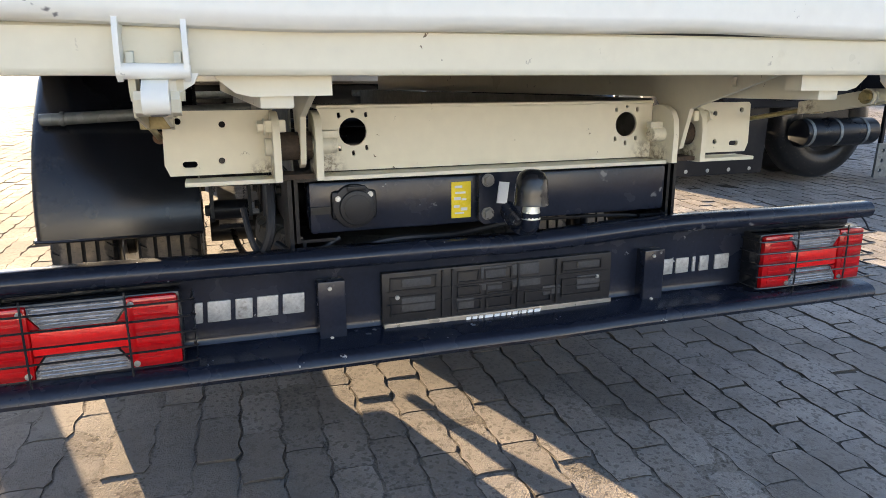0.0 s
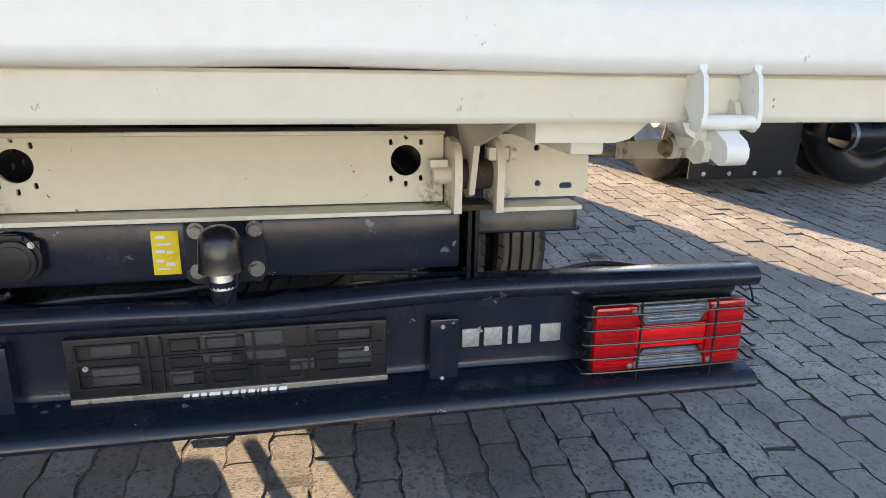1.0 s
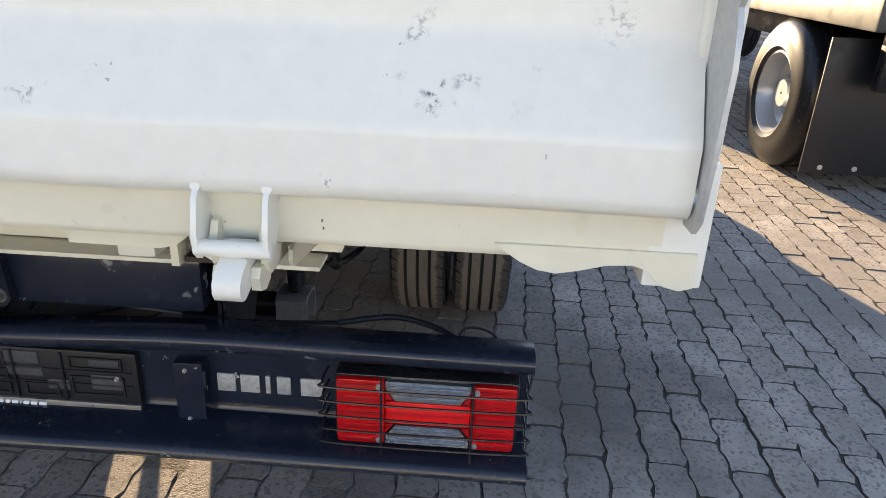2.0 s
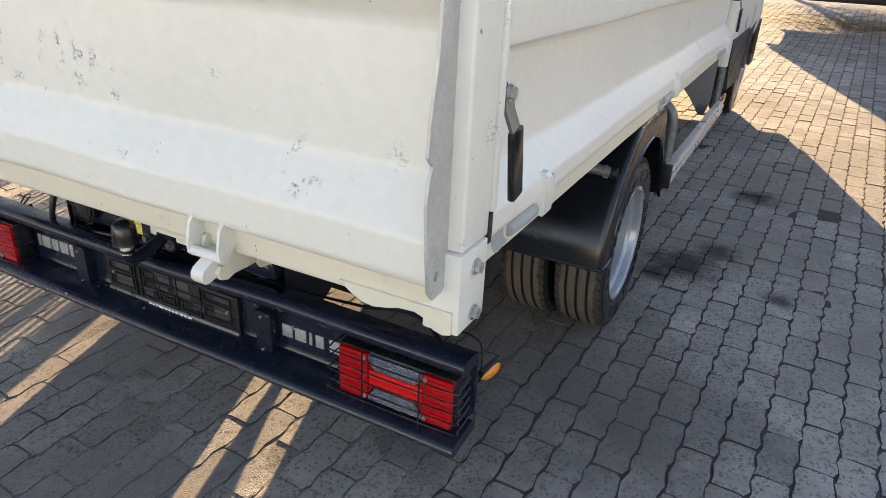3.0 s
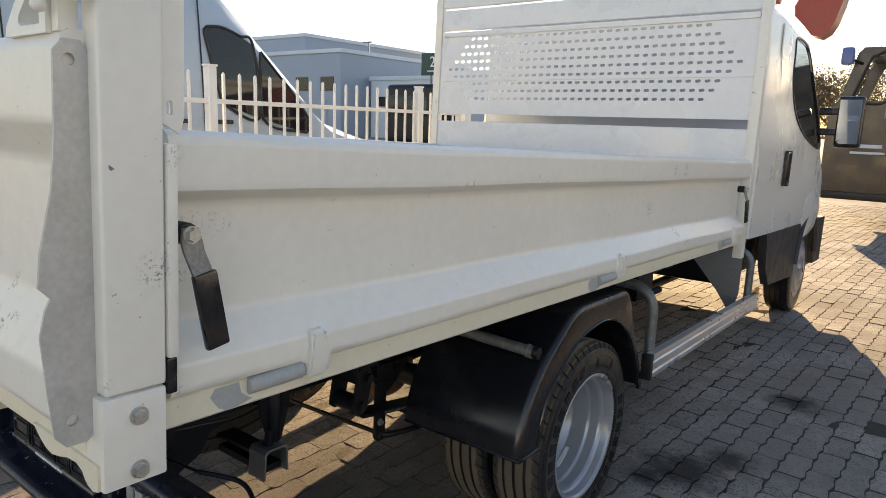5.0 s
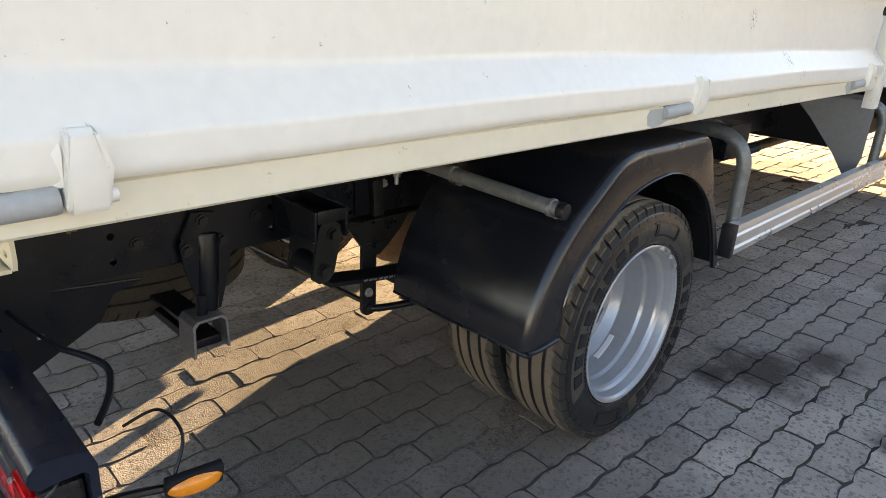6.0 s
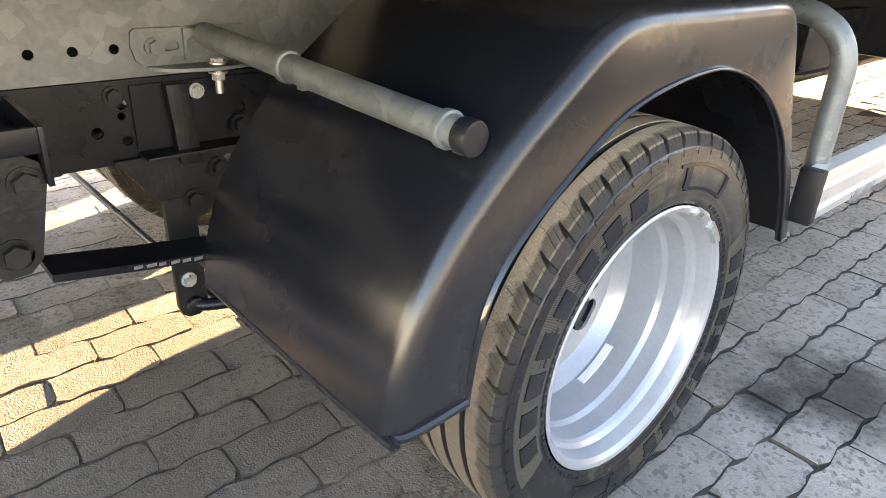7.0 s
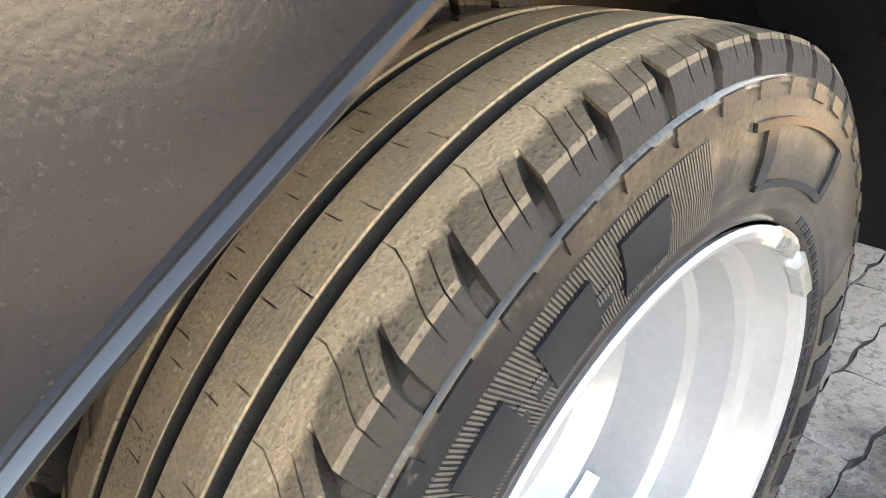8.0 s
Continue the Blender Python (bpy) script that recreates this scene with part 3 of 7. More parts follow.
# tailgate
TAIL = [(-0.374, 0.994), (-0.390, 0.996), (-0.397, 1.003), (-0.399, 1.012), (-0.399, 1.066), (-0.397, 1.073), (-0.3605, 1.146), (-0.357, 1.153),
        (-0.355, 1.163), (-0.355, 1.352), (-0.357, 1.361), (-0.3605, 1.368), (-0.3915, 1.408), (-0.394, 1.413), (-0.395, 1.42), (-0.395, 1.507), (-0.391, 1.520), (-0.380, 1.528),
        (-0.362, 1.528), (-0.352, 1.52), (-0.348, 1.49), (-0.345, 1.30), (-0.345, 1.05), (-0.352, 0.999)]


def tail_sag(x, z):
    low = max(0.0, (1.05 - z) / 0.05)
    return -0.006 * min(1, low) * math.exp(-((x + 0.45) / 0.2) ** 2) + 0.004 * noise.noise(Vector((x * 3.1, z, 4.0)))


tailgate = part("tailgate", pressed_panel(TAIL, -1.068, 1.068, 90, lambda u, p, q: (u, p, q), 0.004, tail_sag), TAILWHITE, truck, "dented white pressed steel tailgate, closed")
for s in (1, -1):
    # end cap with a bent rear edge and two holes
    cap = [(-0.362, 1.0), (-0.362, 1.50), (-0.372, 1.515), (-0.392, 1.515), (-0.405, 1.50), (-0.407, 1.40), (-0.412, 1.33), (-0.428, 1.25), (-0.432, 1.205),
           (-0.418, 1.19), (-0.425, 1.175), (-0.432, 1.14), (-0.425, 1.06), (-0.418, 1.0), (-0.405, 0.985), (-0.378, 0.985)]
    bm = plate(B(), cap, 0.005, lambda u, v, w, s=s: (s * (1.070 + w), u, v), [circle(-0.387, 1.490, 0.008, 12), circle(-0.396, 1.020, 0.008, 12)])
    part("end_cap", bm, CAPSTEEL, tailgate, "bent galvanised end plate")
    # dropping hinge: two ears with a pin, and the latch tongue behind them
    x = 0.620 * s
    for dx in (-0.036, 0.036):
        pts = [(-0.366, 0.999), (-0.396, 1.001), (-0.404, 0.992), (-0.412, 0.955), (-0.410, 0.936), (-0.402, 0.928), (-0.392, 0.930), (-0.378, 0.950), (-0.366, 0.962)]
        part("hinge_bracket", plate(B(), pts, 0.006, lambda u, v, w, c=x + dx - 0.003: (c + w, u, v)), WHITE, tailgate)
        part("weld_bead", sweep(B(), [(x + dx, -0.397, 1.003), (x + dx, -0.380, 1.0), (x + dx, -0.369, 0.985)], 0.0055, 8), WHITE, tailgate)
    part("hinge_pin", rod(B(), (x - 0.040, -0.402, 0.940), (x + 0.040, -0.402, 0.940), 0.009, 16, bev=0.002), WHITE, tailgate)
    tongue = [(-0.372, 0.940), (-0.402, 0.931), (-0.424, 0.920), (-0.430, 0.912), (-0.431, 0.902), (-0.426, 0.893), (-0.417, 0.891), (-0.396, 0.898), (-0.372, 0.908)]
    bm = plate(B(), tongue, 0.029, lambda u, v, w, c=x - 0.0145: (c + w, u, v))
    bmesh.ops.bevel(bm, geom=[e for e in bm.edges if e.calc_face_angle(0) > 1.2], offset=0.004, segments=2, affect='EDGES')
    part("latch_tongue", bm, WHITE, tailgate, "chipped white latch tongue", smooth=50)
    for a in (-0.020, 0.020):
        claw = [(-0.402, 0.908), (-0.396, 0.918), (-0.372, 0.918), (-0.362, 0.908), (-0.366, 0.894), (-0.382, 0.888), (-0.398, 0.893)]
        part("latch_claw", plate(B(), claw, 0.010, lambda u, v, w, c=x + a - 0.005: (c + w, u, v)), CREAM, tailgate, "dirty cream latch claw")
    part("latch_foot", box(B(), x - 0.010, x + 0.010, -0.398, -0.372, 0.888, 0.903, 0.004, seg=2), WORNSTEEL, tailgate, "worn steel latch foot")
    for a in (-0.030, 0.022):
        lug = [(-0.362, 0.965), (-0.380, 0.962), (-0.388, 0.945), (-0.386, 0.918), (-0.376, 0.906), (-0.355, 0.905), (-0.335, 0.925), (-0.335, 0.965)]
        part("latch_lug", plate(B(), lug, 0.008, lambda u, v, w, c=x + a: (c + w, u, v)), CREAM, tailgate)
# lock on top of the tailgate: a pierced bracket, a fork, and a round-headed pin held by a bent clip
for s in (1, -1):
    def arm_bm(pts, r, seg=10):
        return sweep(B(), [(s * x, y, z) for x, y, z in pts], r, seg)

    tri = [(0.915, 1.522), (1.040, 1.522), (1.040, 1.612), (1.036, 1.619), (1.008, 1.619), (0.998, 1.612), (0.935, 1.552), (0.918, 1.535)]
    hole = [(0.958, 1.540), (0.966, 1.534), (1.022, 1.534), (1.022, 1.588), (1.016, 1.592), (1.008, 1.589), (0.960, 1.548)]
    bm = plate(B(), tri, 0.026, lambda u, v, w, s=s: (s * u, -0.398 + w, v), [hole])
    bmesh.ops.bevel(bm, geom=[e for e in bm.edges if e.calc_face_angle(0) > 1.3], offset=0.0035, segments=2, affect='EDGES')
    bracket = part("lock_bracket", bm, WHITE, tailgate, "white pierced lock bracket", smooth=50)
    part("bracket_web", box(B(), s * 1.040, s * 1.060, -0.392, -0.366, 1.524, 1.600, 0.004), WHITE, bracket)
    for k, x in enumerate((1.050, 1.076)):
        part("lock_fork", arm_bm([(x, -0.405, 1.604), (x - 0.004, -0.408, 1.622), (x + 0.006, -0.404, 1.638), (x + 0.022, -0.396, 1.641), (x + 0.030, -0.384, 1.632)], 0.0075), WHITE, bracket)
    part("lock_body", box(B(), s * 1.046, s * 1.086, -0.412, -0.374, 1.586, 1.612, 0.006, seg=3), WHITE, bracket)
    part("lock_slot", box(B(), s * 1.078, s * 1.090, -0.414, -0.380, 1.596, 1.611, 0.003), DARKSTEEL, bracket)
    bm = B()
    bmesh.ops.create_uvsphere(bm, u_segments=20, v_segments=14, radius=1.0, matrix=Matrix.Translation((s * 1.098, -0.398, 1.598)) @ Matrix.Diagonal((0.013, 0.019, 0.020, 1)))
    part("pin_head", bm, WHITE, bracket, "domed white pin head")
    part("lock_clip", arm_bm([(1.104, -0.392, 1.636), (1.110, -0.392, 1.615), (1.110, -0.394, 1.585), (1.104, -0.398, 1.566), (1.088, -0.402, 1.563), (1.076, -0.404, 1.574)], 0.0055, 8), WHITE, bracket)
    bm = arm_bm([(1.066, -0.408, 1.592), (1.060, -0.413, 1.575), (1.057, -0.412, 1.558)], 0.006, 8)
    bmesh.ops.create_uvsphere(bm, u_segments=14, v_segments=10, radius=0.0095, matrix=Matrix.Translation((s * 1.0565, -0.412, 1.552)))
    part("lock_pin", bm, WHITE, bracket)
    part("lock_stud", rod(B(), (s * 1.040, -0.402, 1.578), (s * 1.056, -0.404, 1.578), 0.009, 14, bev=0.002), WHITE, bracket)
    if s > 0:
        part("lid_flap", box(B(), 1.026, 1.066, -0.396, -0.372, 1.628, 1.638, 0.003), BLUEPAINT, bracket, "small blue plastic flap")

# bed frame: floor, rear beam, side beams, corner pieces
bed = part("bed_floor", box(B(), -1.02, 1.02, -0.335, 3.06, 1.012, 1.102), BEDFLOOR, truck, "dark steel bed floor")
REARBEAM = [(-0.364, 0.936), (-0.368, 0.941), (-0.372, 0.990), (-0.368, 0.994), (-0.31, 0.994), (-0.31, 0.987), (-0.363, 0.986), (-0.360, 0.944), (-0.32, 0.944), (-0.32, 0.936)]
part("rear_beam", pressed_panel(REARBEAM, -1.055, 1.055, 40, lambda u, p, q: (u, p, q), 0.0015), CREAM, truck, "cream painted rear cross beam")
for s in (1, -1):
    scallop = [(0.885, 0.952), (1.092, 0.952), (1.092, 0.914), (1.078, 0.910), (1.062, 0.914), (1.052, 0.922), (1.046, 0.930), (1.028, 0.936), (1.000, 0.934), (0.975, 0.927), (0.950, 0.922), (0.930, 0.925), (0.912, 0.933), (0.898, 0.942)]
    part("corner_skirt", plate(B(), scallop, 0.006, lambda u, v, w, s=s: (s * u, -0.374 + w, v)), CREAM, truck)
    # flaps under the beam
    flap = [(0.405, 0.938), (0.556, 0.938), (0.552, 0.932), (0.530, 0.914), (0.510, 0.909), (0.405, 0.910)]
    part("beam_flap", plate(B(), flap, 0.035, lambda u, v, w, s=s: (s * u, -0.338 + w, v)), CREAM, truck)
    # side beam
    lip = [(1.000, 0.962), (1.062, 0.958), (1.066, 0.962), (1.066, 1.004), (1.060, 1.009), (1.000, 1.009)]
    part("side_beam", pressed_panel(lip, -0.30, 3.10, 60, lambda u, p, q, s=s: (s * p, u, q), 0.0015), CREAM, truck, "cream painted bed side beam")
    # socket and corner post
    bm = box(B(), s * 1.04, s * 1.102, -0.370, -0.278, 0.912, 1.046, 0.004)
    socket = part("post_socket", bm, WHITE, truck)
    bolts("socket_bolt", [(s * 1.102, -0.320, z) for z in (1.013, 0.933)], (s, 0, 0), 0.010, 0.008, ZINC, socket)
    post = part("corner_post", box(B(), s * 1.060, s * 1.100, -0.364, -0.276, 1.048, 1.662, 0.006, seg=3), WHITE, truck, "white box section corner post")
    strip = [(-0.275, 1.42), (-0.246, 1.405), (-0.240, 1.43), (-0.240, 1.625), (-0.252, 1.648), (-0.275, 1.652)]
    bm = plate(B(), strip, 0.008, lambda u, v, w, s=s: (s * (1.082 + w), u, v), [oval(-0.258, 1.595, 0.010, 0.005, math.pi / 2), oval(-0.262, 1.44, 0.010, 0.005, math.pi / 2)])
    part("post_strip", bm, WHITE, post)
    bm = box(B(), s * 1.062, s * 1.104, -0.274, -0.258, 1.085, 1.392, 0.004)
    part("side_end_channel", bm, WHITE, post)
    part("rubber_stop", box(B(), s * 1.065, s * 1.100, -0.275, -0.259, 1.030, 1.084, 0.003), GLOSS_BLACK, post)

# drop sides
SIDE = [(1.058, 1.009), (1.074, 1.011), (1.080, 1.018), (1.081, 1.026), (1.081, 1.056), (1.0795, 1.061), (1.0375, 1.115), (1.035, 1.120), (1.034, 1.127), (1.034, 1.292), (1.036, 1.300), (1.040, 1.304),
        (1.076, 1.319), (1.080, 1.322), (1.081, 1.330), (1.081, 1.390), (1.077, 1.402), (1.066, 1.409), (1.045, 1.409), (1.036, 1.402), (1.034, 1.37), (1.022, 1.28), (1.022, 1.13), (1.040, 1.02)]


def side_sag(y, z):
    return 0.004 * noise.noise(Vector((y * 1.7, z, 9.0)))


for s in (1, -1):
    side = part("drop_side", pressed_panel(SIDE, -0.258, 3.06, 110, lambda u, p, q, s=s: (s * p, u, q), 0.003, side_sag), WHITE, truck, "white pressed steel drop side, raised")
    for y in (0.021, 1.40, 2.86):
        shape = [(1.070, 1.068), (1.088, 1.069), (1.096, 1.062), (1.099, 1.03), (1.097, 0.990), (1.092, 0.983), (1.072, 0.986), (1.066, 1.00)]
        bm = plate(B(), shape, 0.042, lambda u, v, w, s=s, y=y: (s * u, y - 0.021 + w + (0.006 if v > 1.05 else 0.0) * (1 if w < 0.02 else -1), v))
        bmesh.ops.bevel(bm, geom=[e for e in bm.edges if e.calc_face_angle(0) > 0.9], offset=0.004, segments=2, affect='EDGES')
        hook = part("side_hook", bm, WHITE, side, "white welded side hinge")
        web = [(1.068, 1.060), (1.084, 1.062), (1.092, 1.045), (1.086, 1.01), (1.068, 1.0)]
        part("hook_web", plate(B(), web, 0.016, lambda u, v, w, s=s, y=y: (s * (u - (0.014 if w > 0.01 else 0.004)), y - 0.019 - w, v)), WHITE, hook)
        part("hook_pin", rod(B(), (s * 1.082, y + 0.015, 0.996), (s * 1.082, y + 0.031, 0.996), 0.008, 12, bev=0.002), WHITE, hook)
        bm = rod(B(), (s * 1.066, y - 0.135, 0.992), (s * 1.072, y - 0.022, 0.997), 0.0155, 20, r2=0.0165, bev=0.006)
        part("hinge_rod", bm, PRIMER, side, "grey primed hinge rod")
        daub = [(y - 0.190 + 0.01 * math.sin(3 * y), 0.968), (y - 0.172, 0.960), (y - 0.140, 0.964), (y - 0.110, 0.972), (y - 0.060, 0.974), (y - 0.030, 0.980), (y - 0.030, 1.003), (y - 0.196, 1.003), (y - 0.205, 0.990)]
        part("primer_daub", plate(B(), daub, 0.0012, lambda u, v, w, s=s: (s * (1.0655 + w), u, v)), PRIMER, side, "grey primer daubed over a weld")
    for y, lean in ((-0.236, 0.20), (2.93, 0.24)):
        lever = part("latch_lever", rod(B(), (s * 1.060, y, 1.262), (s * 1.092, y, 1.262), 0.017, 18, bev=0.003), DARKSTEEL, side, "black side latch lever")
        # a flat bar that kinks outwards, its lower two thirds in a black sleeve
        line = [(1.096, 0.0, 1.272, 0.012), (1.098, 0.001, 1.252, 0.0165), (1.099, 0.004, 1.238, 0.0165), (1.106, 0.010, 1.214, 0.0165), (1.110, 0.014, 1.200, 0.0165)]
        rows = [[(s * (x - 0.003), y + dy - w, z), (s * (x + 0.003), y + dy - w, z), (s * (x + 0.003), y + dy + w, z), (s * (x - 0.003), y + dy + w, z)] for x, dy, z, w in line]
        part("lever_neck", grid_loop(B(), rows), WORNSTEEL, lever, "bare steel neck")
        bm = box(B(), -0.0065, 0.0065, -0.0195, 0.0195, -0.060, 0.060, 0.005, Matrix.Translation((s * 1.109, y + 0.026, 1.148)) @ Matrix.Rotation(lean, 4, 'X'))
        part("lever_grip", bm, GLOSS_BLACK, lever, "black plastic sleeve")
        part("lever_bolt", bolt(B(), (s * 1.099, y, 1.262), (s, 0, 0), 0.010, 0.008), ZINC, lever)

# headboard
HB = 3.10
head = part("headboard_post", box(B(), 1.035, 1.085, HB - 0.03, HB + 0.03, 0.88, 2.70, 0.006), WHITE, truck)
bm = plate(B(), [(-1.13, 0.96), (-1.075, 0.96), (-1.075, 2.68), (-1.13, 2.68)], 0.05, lambda u, v, w: (u, HB - 0.025 + w, v),
           [circle(-1.10, z, 0.012, 10) for z in (2.56, 2.61, 2.65)])
part("headboard_post", bm, WHITE, truck)


def plank(x0, x1, z0, z1, y=HB, d=0.026):
    prof = [(y - d / 2, z0 + 0.006), (y - d / 2 + 0.006, z0), (y + d / 2, z0), (y + d / 2, z1), (y - d / 2 + 0.006, z1), (y - d / 2, z1 - 0.006)]
    return pressed_panel(prof, x0, x1, 30, lambda u, p, q: (u, p, q), 0.003)


rail_top = part("headboard_rail", plank(-1.08, 1.04, 2.346, 2.530), HEADBOARD, truck, "white upper headboard plank")
part("headboard_rail", plank(-1.08, 1.04, 2.192, 2.333), HEADBOARD, truck)
part("headboard_panel", plank(-1.08, 1.04, 1.33, 1.575), HEADBOARD, truck)
part("headboard_panel", plank(-1.08, 1.04, 1.005, 1.320), HEADBOARD, truck)
holes = []
for r in range(9):
    z = 1.731 + r * 0.050
    half = 0.985 - abs(r - 4) * 0.048
    n = int(2 * half / 0.0525)
    for k in range(n + 1):
        holes.append(oval(-0.02 + (k - n / 2) * 0.0525, z, 0.0165, 0.0095, 0, 8))
bm = plate(B(), [(-1.08, 1.625), (1.036, 1.625), (1.036, 2.16), (-1.08, 2.16)], 0.004, lambda u, v, w: (u, HB - 0.01 + w, v), holes)
part("perforated_panel", bm, HEADBOARD, truck, "white headboard panel perforated with rows of slots")
bm = B()
box(bm, -1.07, 1.03, HB - 0.016, HB - 0.008, 1.850, 1.858)
box(bm, -1.07, 1.03, HB - 0.020, HB + 0.01, 2.150, 2.182, 0.003)
part("headboard_seam", bm, HEADBOARD, truck)
bars("mark_bar", [(-0.24 + k * 0.05, -0.24 + k * 0.05 + w, HB - 0.018, HB - 0.0155, 2.425, 2.475) for k, w in enumerate((0.035, 0.03, 0.03, 0.03, 0.03, 0.02))], CLAD, rail_top, "grey plain bar on the headboard")

# cream pivot cross member under the bed
bm = B()
hs = []
for cx in (-0.306, 0.306):
    hs.append(circle(cx, 0.836, 0.027, 22))
    for deg in (50, 90, 130, 230, 270, 310):
        a = radians(deg)
        hs.append(oval(cx + 0.041 * math.cos(a), 0.836 + 0.041 * math.sin(a), 0.0055, 0.0036, math.pi / 2, 8))
plate(bm, [(-0.372, 0.762), (0.372, 0.762), (0.372, 0.880), (-0.372, 0.880)], 0.007, lambda u, v, w: (u, 0.030 + w, v), hs)
cross = part("pivot_cross_member", bm, CREAM, truck, "cream steel cross member with round cut-outs")
bars("cross_flange", [(-0.375, 0.375, -0.030, 0.036, 0.752, 0.760), (-0.375, 0.375, 0.030, 0.10, 0.880, 0.887)], CREAM, cross, bev=0.002)
for s in (1, -1):
    wing = [(0.455, 0.765), (0.640, 0.765), (0.648, 0.785), (0.645, 0.875), (0.640, 0.880), (0.455, 0.880)]
    whs = [circle(0.545, 0.855, 0.006, 10), circle(0.55, 0.790, 0.006, 10), oval(0.605, 0.785, 0.013, 0.006, 0, 10), circle(0.62, 0.862, 0.006, 10)]
    part("cross_wing", plate(B(), wing, 0.007, lambda u, v, w, s=s: (s * u, 0.030 + w, v), whs), CREAM, cross)
    part("wing_flange", box(B(), s * 0.455, s * 0.615, -0.028, 0.034, 0.752, 0.760, 0.002), CREAM, cross)
    # pivot lugs
    lug = [(-0.045, 0.755), (0.04, 0.755), (0.04, 0.872), (0.02, 0.878), (-0.008, 0.876), (-0.030, 0.866), (-0.042, 0.848), (-0.046, 0.82)]
    for x in (0.376, 0.450):
        part("pivot_lug", plate(B(), lug, 0.013, lambda u, v, w, s=s, x=x: (s * (x + w), u, v)), CREAM, cross)
    part("pivot_pin", rod(B(), (s * 0.345, -0.005, 0.815), (s * 0.475, -0.005, 0.815), 0.016, 14, bev=0.003), CREAM, cross)
    part("pin_keeper", box(B(), s * 0.340, s * 0.372, -0.012, 0.004, 0.828, 0.842, 0.002), CREAM, cross)
    bm = bolt(B(), (s * 0.474, -0.022, 0.852), (s, 0, 0), 0.011, 0.010)
    box(bm, s * 0.438, s * 0.474, -0.030, -0.012, 0.842, 0.864, 0.003)
    part("keeper_bolt", bm, CREAM, cross)
    part("rusty_bush", rod(B(), (s * 0.392, 0.0, 0.815), (s * 0.448, 0.0, 0.815), 0.026, 18), BUSHRUST, cross, "rusty pivot bush")
    part("rusty_plate", box(B(), s * 0.392, s * 0.448, -0.03, 0.03, 0.757, 0.766), BUSHRUST, cross)
    # bed arm that hangs on the pivot
    arm = [(-0.33, 0.95), (0.12, 0.95), (0.05, 0.875), (0.025, 0.79), (-0.005, 0.775), (-0.030, 0.785), (-0.055, 0.87)]
    part("bed_arm", plate(B(), arm, 0.010, lambda u, v, w, s=s: (s * (0.405 + w), u, v), [circle(-0.18, 0.925, 0.010, 10)]), CREAM, truck)
    # tailgate lock rod running out to the latch
    part("lock_rod", rod(B(), (s * 0.657, 0.124, 0.827), (s * 0.656, -0.145, 0.871), 0.0055, 10), BRASSY, truck, "yellow zinc lock rod")
    part("rod_tip", bolt(B(), (s * 0.657, 0.112, 0.829), (0, 1, -0.16), 0.009, 0.010), RUST, truck)
    for x in (0.616, 0.650):
        fork = [(-0.135, 0.858), (-0.135, 0.884), (-0.300, 0.911), (-0.312, 0.906), (-0.315, 0.893), (-0.308, 0.884)]
        part("rod_fork", plate(B(), fork, 0.005, lambda u, v, w, s=s, x=x: (s * (x + w), u, v)), CREAM, truck, "dirty cream rod fork")
    part("fork_block", box(B(), s * 0.620, s * 0.664, -0.160, -0.133, 0.860, 0.884, 0.003), BRASSY, truck)
    boss = rod(B(), (s * 0.617, -0.297, 0.897), (s * 0.609, -0.297, 0.897), 0.0155, 18, bev=0.002)
    part("fork_boss", boss, CREAM, truck)
    part("fork_bolt", bolt(B(), (s * 0.609, -0.297, 0.897), (-s, 0, 0), 0.010, 0.007), BRASSY, truck)
    part("lock_arm", box(B(), s * 0.622, s * 0.640, -0.385, -0.275, 0.888, 0.912, 0.005), CREAM, truck)
    arm2 = [(0.572, 0.938), (0.604, 0.938), (0.620, 0.931), (0.616, 0.914), (0.596, 0.915), (0.578, 0.926)]
    part("latch_arm", plate(B(), arm2, 0.040, lambda u, v, w, s=s: (s * u, -0.386 + w, v)), WHITE, truck, "chipped white latch arm")
    part("longitudinal_beam", box(B(), s * 0.455, s * 0.50, -0.33, 3.0, 0.893, 0.975, 0.004), CREAM, truck)

